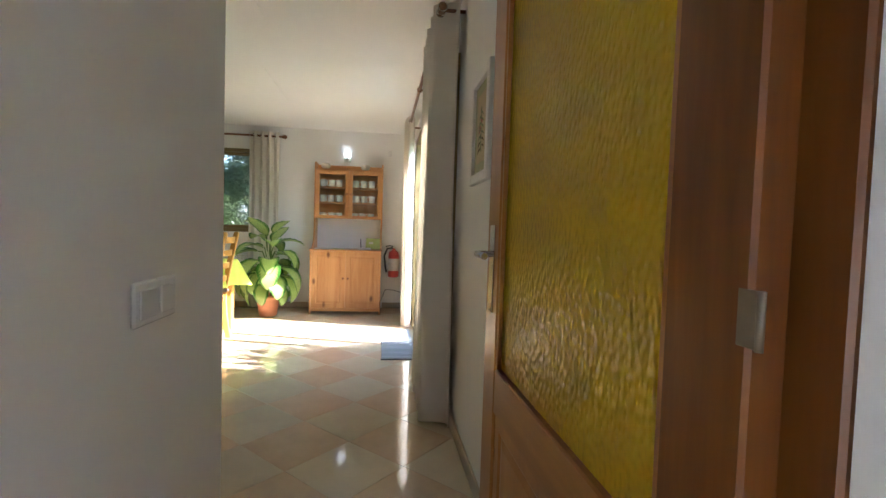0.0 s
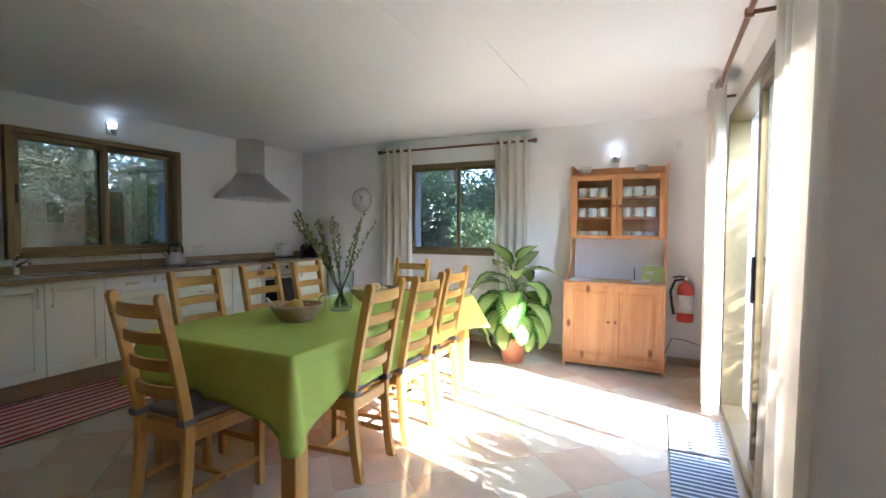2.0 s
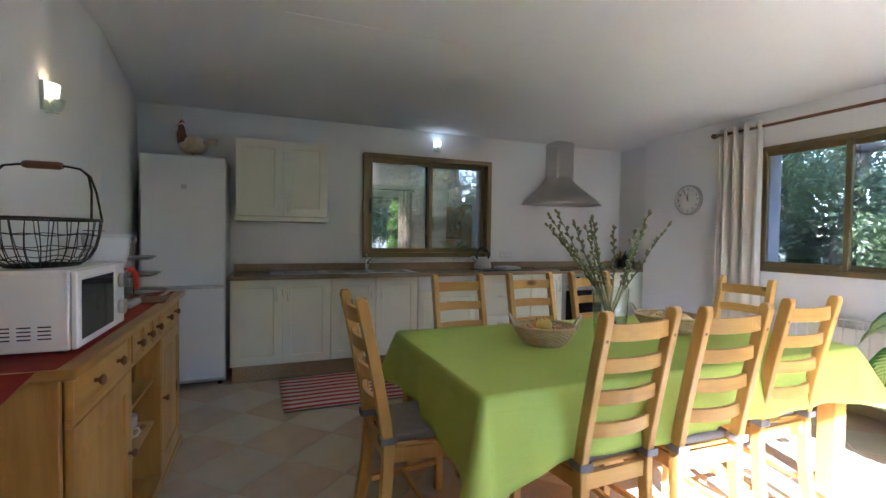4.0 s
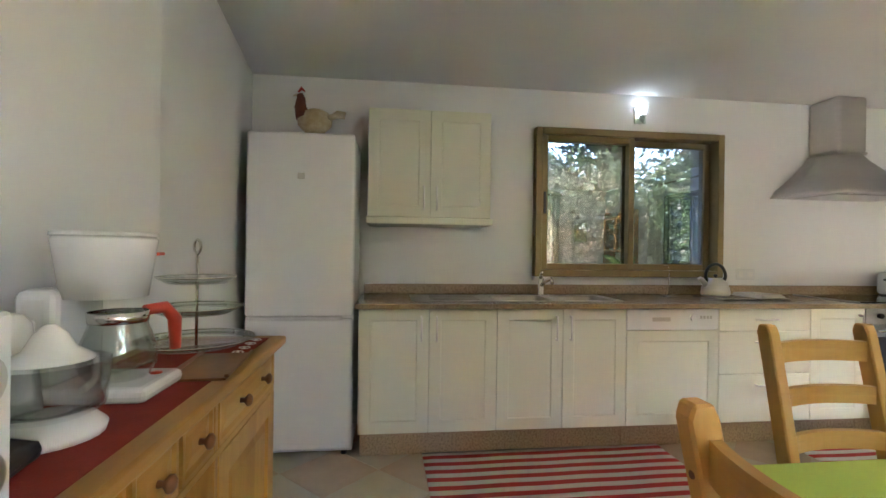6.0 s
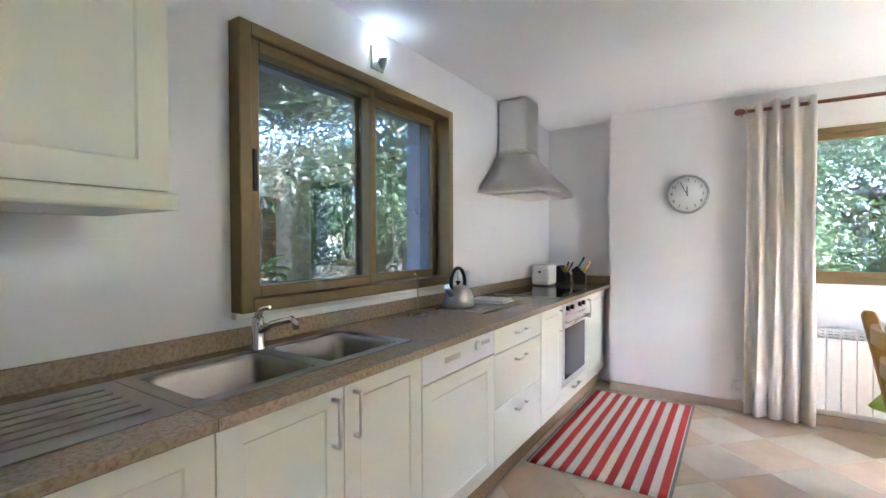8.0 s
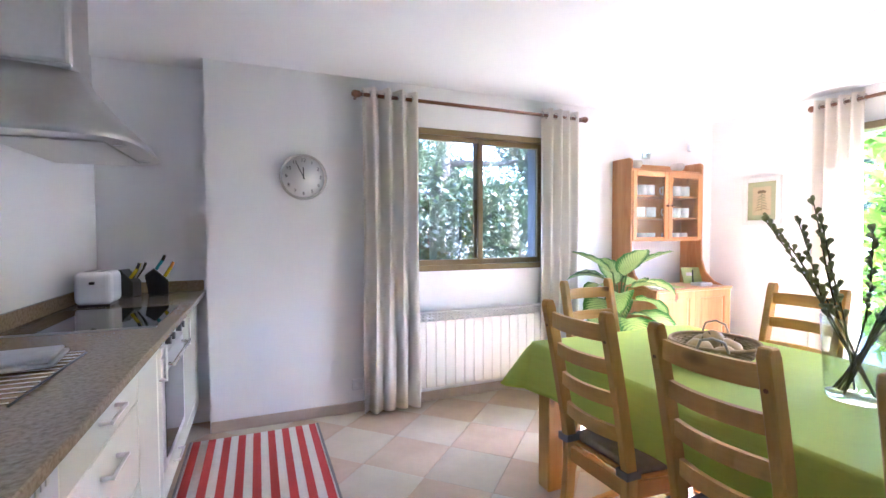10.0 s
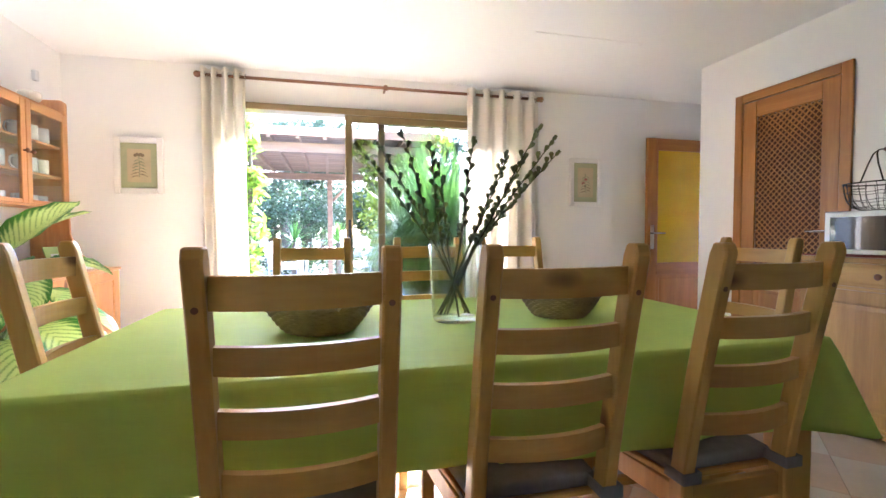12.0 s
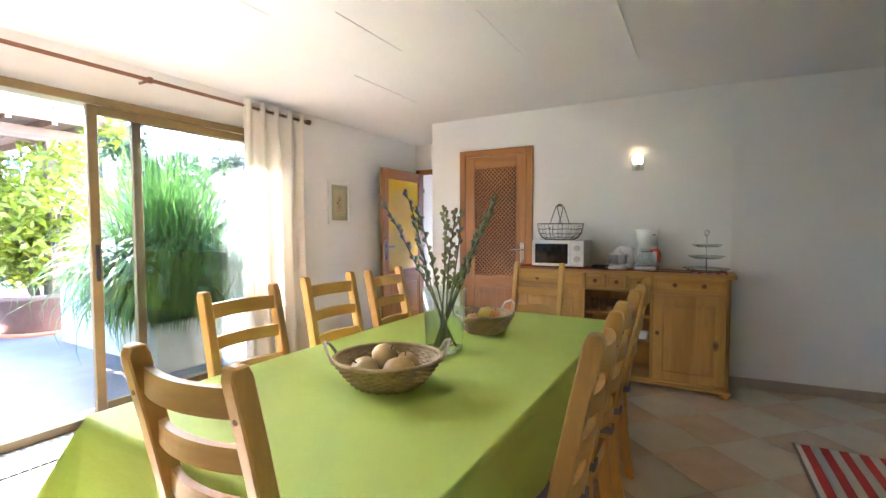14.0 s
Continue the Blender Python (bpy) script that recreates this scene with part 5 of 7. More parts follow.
rug(pose(-3.18, 4.69, 0, 0, 0, 0), 0.76, 1.53, "red and white striped cotton rug by the oven")
rug(pose(-3.20, 2.33, 0, 0, 0, 1.0), 0.80, 1.50, "red and white striped cotton rug by the sink")
M["mat_grey"] = striped("ribbed_grey_mat", (0.10, 0.11, 0.12), (0.50, 0.54, 0.58), 0.042, 0.35, axis=1)
for y0, y1 in ((3.04, 3.59), (3.61, 4.17)):
    dm = thing("doormat", pose(0.905, (y0 + y1) / 2, 0), "grey ribbed doormat at the patio door", "doormat", "doormats")
    part("ribs", box(-0.15, -(y1 - y0) / 2, 0.001, 0.15, (y1 - y0) / 2, 0.010, 0.003), M["mat_grey"], dm)
    for s in (-1, 1):
        part("edging", box(-0.155, s * (y1 - y0) / 2 - 0.006, 0.001, 0.155, s * (y1 - y0) / 2 + 0.006, 0.011, 0.002), M["black"], dm)

# ---- vase with branches ----
M["glass"] = pane_mat("clear_glass", (0.92, 0.955, 0.94), 0.09)
M["twig"] = mat("dark_twig", (0.12, 0.11, 0.05), 0.8, scale=40, grain=0.4)
M["pod"] = mat("grey_green_pod", (0.25, 0.28, 0.12), 0.75, scale=50, grain=0.4)
VX, VY, VZ = -1.325, 3.17, 0.7385
vase = thing("vase", pose(VX, VY, VZ), "tall clear glass vase on the tablecloth", "vase")
part("glass_body", lathe([(0.079, 0.019), (0.081, 0.022), (0.096, 0.275), (0.0935, 0.275), (0.0785, 0.024)], 40), M["glass"], vase)
part("thick_base", lathe([(0, 0.0), (0.072, 0.0), (0.078, 0.006), (0.079, 0.0185), (0, 0.0185)], 40), M["glass"], vase)
br = thing("branches", pose(VX, VY, VZ), "dried dark branches with seed pods in the vase", "dried branches")
rnd = random.Random(21)
for k, (yaw, lean, L) in enumerate(((-92, 0.95, 0.52), (-80, 0.85, 0.50), (-100, 0.75, 0.56), (-70, 0.70, 0.46), (-115, 0.60, 0.54), (-60, 0.55, 0.50), (-95, 1.05, 0.44), (85, 0.85, 0.52), (100, 0.62, 0.46), (60, 0.40, 0.50), (130, 0.35, 0.40), (10, 0.30, 0.36), (175, 0.45, 0.42))):
    yaw = radians(yaw + rnd.uniform(-8, 8))
    out = Vector((cos(yaw), sin(yaw), 0))
    b0 = -out * rnd.uniform(0.03, 0.06) + Vector((rnd.uniform(-0.02, 0.02), rnd.uniform(-0.02, 0.02), 0.024))
    b1 = out * 0.068 + Vector((rnd.uniform(-0.03, 0.03) * abs(sin(yaw)), 0, 0.262))
    pts = [b0, b1]
    d = (out * lean * 0.88 + Vector((0, 0, 1))).normalized()
    for q in range(1, 6):
        d = (d + out * lean * 0.045 + Vector((rnd.uniform(-0.05, 0.05), rnd.uniform(-0.05, 0.05), 0.03))).normalized()
        pts.append(pts[-1] + d * (L * 0.17))
    bm = bmesh.new()
    add_tube(bm, pts, [0.0036, 0.0034, 0.0032, 0.003, 0.0026, 0.0022, 0.0016], 6)
    tw = part("branch", bm, M["twig"], br)
    for q in range(2, len(pts)):
        for e in range(3):
            c = pts[q - 1].lerp(pts[q], e / 3 + rnd.uniform(0, 0.2))
            a = rnd.uniform(0, 6.28)
            side = (Vector((cos(a), sin(a), rnd.uniform(0.4, 0.9))).normalized() + d * 1.3).normalized()
            tip = c + side * rnd.uniform(0.024, 0.036)
            bm = bmesh.new()
            add_tube(bm, [c, c.lerp(tip, 0.35), c.lerp(tip, 0.8), tip], [0.0015, 0.005, 0.0095, 0.0065], 7)
            part("pod", bm, M["pod"], tw)
    bm = bmesh.new()
    add_tube(bm, [pts[-1], pts[-1] + d * 0.012, pts[-1] + d * 0.026], [0.0016, 0.0075, 0.006], 7)
    part("pod", bm, M["pod"], tw)

# ---- fruit baskets ----
M["wicker"] = mat("pale_wicker", (0.50, 0.36, 0.16), 0.7, scale=25, grain=0.3)
M["wicker2"] = mat("pale_handle", (0.58, 0.50, 0.36), 0.7, scale=25, grain=0.2)


def basket(m, r, label):
    b = thing("fruit_basket", m, label, "basket", "fruit baskets")
    prof = [(0.60, 0.006), (0.70, 0.02), (0.80, 0.04), (0.88, 0.058), (0.94, 0.075), (1.0, 0.092)]
    # woven wall: strands that pass to and fro round the stakes
    for k in range(12):
        t = k / 11
        rr = r * (0.60 + 0.40 * t ** 0.8)
        z = 0.006 + 0.084 * t
        pts = [((rr + 0.004 * (1 if (i + k) % 2 else -1)) * cos(2 * pi * i / 44), (rr + 0.004 * (1 if (i + k) % 2 else -1)) * sin(2 * pi * i / 44) * 0.92, z) for i in range(44)]
        part("strand", tube(pts, 0.0052, 5, True), M["wicker"], b)
    part("rim", tube([(r * 1.01 * cos(2 * pi * i / 40), r * 0.93 * sin(2 * pi * i / 40), 0.096) for i in range(40)], 0.008, 7, True), M["wicker"], b)
    bm = lathe([(0, 0.004), (r * 0.6, 0.004), (r * 0.8, 0.042), (r * 0.97, 0.09)], 30, sy=0.92)
    part("lining", bm, M["wicker"], b)
    for s in (-1, 1):
        pts = [(s * (r * 0.98), -0.055, 0.09), (s * (r * 1.12), -0.04, 0.135), (s * (r * 1.18), 0, 0.15), (s * (r * 1.12), 0.04, 0.135), (s * (r * 0.98), 0.055, 0.09)]
        part("handle", tube(pts, 0.0055, 8), M["wicker2"], b)
    return b


def fruit(m, r, material, label, squash=0.9):
    f = thing("fruit", m, label, "fruit", "fruit in the baskets")
    prof = []
    for i in range(13):
        a = pi * i / 12
        prof.append((r * sin(a) * (1 + 0.06 * cos(a)), -r * squash * cos(a) + (0.0 if 1 < i < 11 else (0.12 * r * (1 if i < 6 else -1)))))
    part("flesh", lathe(prof, 20), material, f)
    part("stalk", tube([(0, 0, r * squash * 0.82), (0.003, 0.002, r * squash + 0.008)], 0.002, 5), M["twig"], f)
    return f


M["melon"] = mat("pale_melon_skin", (0.66, 0.46, 0.20), 0.45, scale=14, grain=0.25)
M["apple"] = mat("red_apple_skin", (0.30, 0.035, 0.03), 0.3, scale=10, col2=(0.42, 0.16, 0.05))
M["orange"] = mat("orange_peel", (0.60, 0.24, 0.03), 0.45, scale=30, grain=0.1, bump=0.3)
M["lemon"] = mat("yellow_peel", (0.60, 0.42, 0.06), 0.45, scale=30, grain=0.1, bump=0.3)
basket(pose(-1.37, 3.64, 0.7385, 0, 0, 35), 0.18, "woven basket of pale melons on the tablecloth")
for fx, fy, fz, r in ((-1.43, 3.66, 0.80, 0.055), (-1.33, 3.72, 0.80, 0.05), (-1.33, 3.60, 0.805, 0.052), (-1.40, 3.57, 0.795, 0.045), (-1.365, 3.65, 0.838, 0.045)):
    fruit(pose(fx, fy, fz, rng.uniform(-30, 30), rng.uniform(-30, 30), rng.uniform(0, 360)), r, M["melon"], "round pale yellow melon in basket")
basket(pose(-1.33, 2.76, 0.7385, 0, 0, 60), 0.15, "woven basket of apples and oranges on the tablecloth")
for i, (fx, fy, fz, r, k) in enumerate(((-1.39, 2.80, 0.795, 0.04, "apple"), (-1.31, 2.84, 0.795, 0.042, "apple"), (-1.27, 2.77, 0.795, 0.04, "orange"), (-1.29, 2.69, 0.795, 0.042, "orange"), (-1.37, 2.70, 0.795, 0.04, "apple"), (-1.34, 2.765, 0.835, 0.04, "lemon"), (-1.38, 2.755, 0.825, 0.036, "orange"))):
    fruit(pose(fx, fy, fz, rng.uniform(-20, 20), rng.uniform(-20, 20), rng.uniform(0, 360)), r, M[k], {"apple": "dark red apple in basket", "orange": "ripe orange in the basket", "lemon": "yellow lemon on the basket fruit"}[k])


# ---- sideboard ----
SB0, SB1, SBF, SBB = -2.49, -0.85, 0.985, YS + 0.012


def sideboard():
    s = thing("sideboard", None, "antique pine sideboard with drawers and open shelves", "sideboard")
    part("top", box(SB0 - 0.035, SBB, 0.897, SB1 + 0.035, SBF + 0.025, 0.925, 0.006, 2), M["sb_x"], s)
    xs = (SB0, -1.965, -1.435, SB1)
    for x in (SB0, SB1 - 0.022):
        part("side_panel", box(x, SBB, 0.06, x + 0.022, SBF - 0.022, 0.896, 0.002), M["sb"], s)
    for x in xs[1:3]:
        part("divider", box(x - 0.011, SBB + 0.012, 0.082, x + 0.011, SBF - 0.002, 0.896, 0.002), M["sb"], s)
    part("bottom", box(SB0 + 0.0225, SBB + 0.012, 0.06, SB1 - 0.0225, SBF, 0.081, 0.002), M["sb_x"], s)
    part("back", box(SB0 + 0.0225, SBB, 0.06, SB1 - 0.0225, SBB + 0.0115, 0.896), M["sb"], s)
    part("moulding", box(SB0 - 0.015, SBF - 0.025, 0.035, SB1 + 0.015, SBF + 0.012, 0.0595, 0.006, 2), M["sb_x"], s)
    for x in (SB0 + 0.03, SB1 - 0.03):
        for y in (SBB + 0.04, SBF - 0.03):
            part("foot", lathe([(0, 0), (0.028, 0), (0.034, 0.015), (0.036, 0.034), (0, 0.034)], 14, (x, y, 0)), M["sb"], s)
    part("drawer_rail", box(SB0 + 0.0225, SBF - 0.02, 0.755, SB1 - 0.0225, SBF - 0.001, 0.772, 0.001), M["sb_x"], s)
    for x0, x1 in ((xs[0], xs[1]), (xs[2], xs[3])):
        x0 += 0.024 if x0 == SB0 else 0.012
        x1 -= 0.024 if x1 == SB1 else 0.012
        bm = bmesh.new()
        inset_slab(bm, x0, x1, 0.774, 0.893, SBF, 0.018, 0.012, 0.004, 1)
        d = part("drawer", bm, M["sb_x"], s)
        for kx in (x0 + (x1 - x0) * 0.3, x0 + (x1 - x0) * 0.7):
            knob(d, kx, SBF, 0.833, 1, 0.016)
        bm = bmesh.new()
        inset_slab(bm, x0, x1, 0.084, 0.753, SBF, 0.018, 0.065, 0.008, 1)
        d = part("door", bm, M["sb"], s)
        knob(d, x1 - 0.03 if x0 < -2 else x0 + 0.03, SBF, 0.45, 1, 0.016)
    w = (xs[2] - xs[1] - 0.024) / 3
    for k in range(3):
        x0 = xs[1] + 0.012 + k * w
        bm = bmesh.new()
        inset_slab(bm, x0 + 0.008, x0 + w - 0.008, 0.776, 0.891, SBF, 0.018, 0.010, 0.004, 1)
        d = part("drawer", bm, M["sb_x"], s)
        knob(d, x0 + w / 2, SBF, 0.833, 1, 0.016)
    for z in (0.55, 0.345):
        part("shelf", box(xs[1] + 0.0115, SBB + 0.0125, z, xs[2] - 0.0115, SBF - 0.03, z + 0.017, 0.002), M["sb_x"], s)
    return s


sideboard()
M["wineglass"] = pane_mat("tumbler_glass", (0.93, 0.95, 0.95), 0.07)


def tumbler(m, r=0.032, h=0.10):
    u = thing("glass_tumbler", m, "clear glass tumbler on sideboard shelf", "glass", "glasses on the shelf")
    part("body", lathe([(0, 0), (r * 0.85, 0), (r, h), (r - 0.003, h), (r * 0.82, 0.008), (0, 0.007)], 16), M["wineglass"], u)
    return u


t0 = None
for k in range(6):
    p = pose(-1.91 + k * 0.083, 0.86 - 0.06 * (k % 2), 0.568)
    t0 = tumbler(p) if t0 is None else (copy_thing(t0, p) and t0)
cup0 = None
for k, (cx, cy) in enumerate(((-1.89, 0.86), (-1.80, 0.84), (-1.72, 0.88), (-1.60, 0.86), (-1.51, 0.87))):
    p = pose(cx, cy, 0.363, 0, 0, 60 * k)
    if cup0 is None:
        cup0 = mug(p, True)
        tagged(cup0, "white porcelain cup on the sideboard shelf", "cup", "cups on the shelf")
    else:
        copy_thing(cup0, p)
M["yellow"] = mat("yellow_ceramic", (0.62, 0.50, 0.03), 0.25, scale=4, grain=0.08)
mortar = thing("mortar", pose(-1.66, 0.85, 0.082), "yellow ceramic mortar with wooden pestle", "mortar")
part("bowl", lathe([(0, 0.003), (0.035, 0.0), (0.04, 0.012), (0.07, 0.08), (0.063, 0.08), (0.035, 0.02), (0, 0.018)], 22), M["yellow"], mortar)
part("pestle", tube([(0.0, 0, 0.022), (-0.06, 0.02, 0.09), (-0.09, 0.03, 0.12)], [0.015, 0.009, 0.014], 10), M["chair"], mortar)

M["runner"] = mat("dark_red_cloth", (0.30, 0.035, 0.02), 0.9, scale=14, grain=0.25, bump=0.3, bump_scale=300)
rn = thing("table_runner", None, "dark red embroidered runner on the sideboard", "runner")
part("cloth", box(SB0 + 0.02, SBB + 0.05, 0.9255, SB1 + 0.02, SBF - 0.02, 0.9275), M["runner"], rn)
part("cloth", prism([(0.70, 0.927), (0.93, 0.927), (0.815, 0.80)], "x", SB1 + 0.0365, SB1 + 0.0385), M["runner"], rn)
for k in range(5):
    pts = [(-2.44 + 0.06 * k + 0.022 * (1 - q / 14) * cos(q * 0.8), 0.93 + 0.022 * (1 - q / 14) * sin(q * 0.8), 0.9280) for q in range(14)]
    part("embroidery", tube(pts, 0.0016, 5), M["white_paint"], rn)

# microwave
mw = thing("microwave", None, "white microwave oven on the sideboard", "microwave")
mx0, mx1, my0, my1, mz0, mz1 = -1.43, -0.975, 0.645, 0.965, 0.939, 1.165
part("body", box(mx0, my0, mz0, mx1, my1 - 0.018, mz1, 0.006, 2), M["white"], mw)
part("door", box(mx0 + 0.115, my1 - 0.0175, mz0 + 0.002, mx1, my1, mz1 - 0.002, 0.004), M["white"], mw)
part("window", box(mx0 + 0.135, my1 + 0.0003, mz0 + 0.025, mx1 - 0.03, my1 + 0.002, mz1 - 0.03, 0.0005), M["blackglass"], mw, "dark door window")
cp = part("control_panel", box(mx0, my1 - 0.0175, mz0 + 0.002, mx0 + 0.113, my1, mz1 - 0.002, 0.004), M["white"], mw)
for z in (1.005, 1.10):
    part("dial", tube([(mx0 + 0.057, my1, z), (mx0 + 0.057, my1 + 0.018, z)], 0.026, 18), M["steel"], cp)
for fx in (mx0 + 0.04, mx1 - 0.04):
    for fy in (my0 + 0.04, my1 - 0.05):
        part("foot", tube([(fx, fy, 0.928), (fx, fy, 0.9392)], 0.012, 8), M["black"], mw)
for r in range(4):
    for c in range(5):
        part("vent", box(mx1 - 0.0005, my0 + 0.05 + c * 0.045, mz0 + 0.035 + r * 0.011, mx1 + 0.0008, my0 + 0.08 + c * 0.045, mz0 + 0.039 + r * 0.011), M["black"], mw)

# wire basket on the microwave
M["wire"] = mat("black_wire", (0.035, 0.03, 0.025), 0.5, 0.4, scale=40, grain=0.3)
wb = thing("wire_basket", pose(-1.185, 0.815, 1.1655), "black wire basket with wooden grip", "wire basket")
WB = ((0.125, 0.085, 0.003), (0.165, 0.110, 0.022), (0.188, 0.126, 0.055), (0.200, 0.136, 0.098), (0.206, 0.141, 0.145))
def ell(t, a, b, z):
    return (a * cos(t), b * sin(t), z)
for k, (a, b, z) in enumerate(WB):
    part("ring", tube([ell(2 * pi * i / 36, a, b, z + (0.0 if k in (0, 4) else 0.004 * sin(5 * i + k))) for i in range(36)], 0.004 if k == 4 else 0.003 if k == 0 else 0.0016, 6, True), M["wire"], wb)
for i in range(30):
    t = 2 * pi * i / 30
    part("wire", tube([ell(t + 0.03 * sin(3 * i + k), a, b, z) for k, (a, b, z) in enumerate(WB)], 0.0015, 5), M["wire"], wb)
for k in range(-3, 4):
    part("floor_wire", tube([(k * 0.034, -0.085 * (1 - (k / 4) ** 2) ** 0.5, 0.003), (k * 0.034, 0.085 * (1 - (k / 4) ** 2) ** 0.5, 0.003)], 0.0015, 5), M["wire"], wb)
for s in (-1, 1):
    for q in (-1, 1):
        part("handle_wire", tube([(q * 0.05, s * 0.137, 0.145), (q * 0.022, s * 0.130, 0.235), (q * 0.008, s * 0.118, 0.284), (0, s * 0.095, 0.305), (0, s * 0.06, 0.311), (0, 0, 0.312)], 0.0035, 6), M["wire"], wb)
part("grip", tube([(0, -0.05, 0.312), (0, -0.04, 0.312), (0, 0.04, 0.312), (0, 0.05, 0.312)], [0.009, 0.0125, 0.0125, 0.009], 10), M["rod"], wb)
part("tag", lathe([(0, 0), (0.028, 0.0), (0.028, 0.002), (0, 0.002)], 14, (0.05, 0.143, 0.11)), M["wire"], wb)

gl = thing("oven_glove", pose(-1.54, 0.84, 0.928), "crumpled black cloth beside the microwave", "cloth")
bm = bmesh.new()
add_box(bm, -0.06, -0.05, 0, 0.06, 0.05, 0.03, 0.02, 3)
for v in bm.verts:
    v.co += Vector((0.012 * sin(v.co.y * 60), 0.01 * sin(v.co.x * 50), 0.01 * sin(v.co.x * 70) if v.co.z > 0.015 else 0))
part("fabric", bm, M["black"], gl, smooth=True)

# citrus press and jug
M["clear"] = pane_mat("clear_plastic", (0.88, 0.90, 0.90), 0.06)
cj = thing("citrus_press", pose(-1.68, 0.83, 0.9276), "white electric citrus press with clear jug", "citrus press")
part("base", lathe([(0, 0), (0.075, 0), (0.078, 0.012), (0.06, 0.03), (0.03, 0.035), (0, 0.035)], 24), M["white"], cj)
part("jug", lathe([(0.06, 0.036), (0.075, 0.045), (0.082, 0.12), (0.079, 0.12), (0.072, 0.048), (0.03, 0.040)], 24), M["clear"], cj)
part("cone", lathe([(0.06, 0.122), (0.055, 0.128), (0.035, 0.14), (0.022, 0.165), (0.008, 0.178), (0, 0.18)], 18), M["white"], cj)
part("handle", tube([(-0.08, 0, 0.11), (-0.112, 0, 0.105), (-0.115, 0, 0.06), (-0.08, 0, 0.05)], 0.007, 8), M["white"], cj)
bk = thing("kettle", pose(-1.72, 0.70, 0.9276), "white plastic jug kettle on the sideboard", "kettle")
part("body", lathe([(0, 0), (0.075, 0.0), (0.078, 0.02), (0.062, 0.17), (0.05, 0.185), (0, 0.19)], 22), M["white"], bk)
part("handle", tube([(-0.06, 0, 0.165), (-0.10, 0, 0.16), (-0.105, 0, 0.06), (-0.07, 0, 0.04)], 0.009, 8), M["white"], bk)

# coffee maker
cm = thing("coffee_maker", pose(-1.90, 0.765, 0.9276), "white filter coffee maker with red-handled glass pot", "coffee maker")
part("base", box(-0.085, -0.10, 0, 0.085, 0.14, 0.032, 0.025, 3), M["white"], cm)
part("column", box(-0.08, -0.10, 0.0325, 0.08, -0.025, 0.22, 0.018, 3), M["white"], cm)
part("filter_housing", lathe([(0.07, 0.20), (0.075, 0.20), (0.092, 0.318), (0.088, 0.325), (0, 0.327)], 26, (0, 0.02, 0)), M["white"], cm)
part("lid", lathe([(0.093, 0.3255), (0.093, 0.333), (0, 0.336)], 26, (0, 0.02, 0)), M["white"], cm)
pot = part("pot", lathe([(0, 0.034), (0.055, 0.034), (0.07, 0.06), (0.068, 0.10), (0.05, 0.15), (0.052, 0.165), (0.047, 0.165), (0.045, 0.15), (0.063, 0.10), (0.065, 0.062), (0, 0.040)], 26, (0, 0.045, 0)), M["glass"], cm)
part("band", lathe([(0.0525, 0.148), (0.054, 0.148), (0.055, 0.17), (0.053, 0.17)], 24, (0, 0.045, 0)), M["chrome"], pot)
M["redp"] = mat("red_plastic", (0.55, 0.05, 0.02), 0.3, scale=4, grain=0.05)
part("handle", tube([(-0.05, 0.07, 0.165), (-0.085, 0.095, 0.168), (-0.10, 0.11, 0.14), (-0.10, 0.112, 0.07)], [0.012, 0.014, 0.015, 0.012], 10), M["redp"], pot, "red plastic handle")
part("switch", lathe([(0.012, 0), (0.012, 0.003), (0, 0.004)], 14, (-0.03, 0.105, 0.0318)), M["redp"], cm)
part("badge", box(-0.075, 0.06, 0.285, -0.05, 0.0985, 0.292, 0.001), M["redp"], cm)

# tiered cake stand
cs = thing("cake_stand", pose(-2.33, 0.79, 0.9276), "three-tier glass cake stand with metal ring", "cake stand")
for r, z in ((0.165, 0.008), (0.130, 0.105), (0.108, 0.195)):
    part("plate", lathe([(0, z), (r * 0.75, z), (r, z + 0.018), (r, z + 0.021), (r * 0.75, z + 0.004), (0, z + 0.004)], 32), M["glass"], cs)
    part("plate_rim", tube([(r * cos(2 * pi * i / 36), r * sin(2 * pi * i / 36), z + 0.020) for i in range(36)], 0.0022, 5, True), M["chrome"], cs)
part("pole", tube([(0, 0, 0.012), (0, 0, 0.285)], 0.0045, 8), M["chrome"], cs)
part("ring", tube([(0.015 * cos(2 * pi * i / 18), 0.015 * cos(2 * pi * i / 18), 0.305 + 0.021 * sin(2 * pi * i / 18)) for i in range(18)], 0.004, 6, True), M["chrome"], cs)
tr = thing("tray", pose(-2.10, 0.93, 0.9276, 0, 0, 4), "brown serving tray on the red runner", "tray")
part("base", box(-0.13, -0.07, 0, 0.13, 0.06, 0.006, 0.002), M["rod"], tr)
for s in (-1, 1):
    part("edge", box(-0.13, s * 0.065 - 0.010, 0.006, 0.13, s * 0.065 + 0.0, 0.014, 0.002), M["rod"], tr)

# ---- kitchen worktop things ----
kt = thing("kettle", pose(-3.90, 3.70, 0.928), "stainless steel stovetop kettle with black handle", "kettle")
part("body", lathe([(0, 0), (0.088, 0.0), (0.095, 0.01), (0.09, 0.05), (0.075, 0.095), (0.045, 0.118), (0.04, 0.122), (0, 0.124)], 30), M["steel"], kt)
part("lid_knob", lathe([(0.006, 0.124), (0.006, 0.132), (0.014, 0.138), (0.014, 0.148), (0, 0.152)], 14), M["black"], kt)
part("spout", tube([(0.0, -0.07, 0.075), (0.0, -0.11, 0.11), (0.0, -0.125, 0.125)], [0.022, 0.016, 0.015], 12), M["steel"], kt)
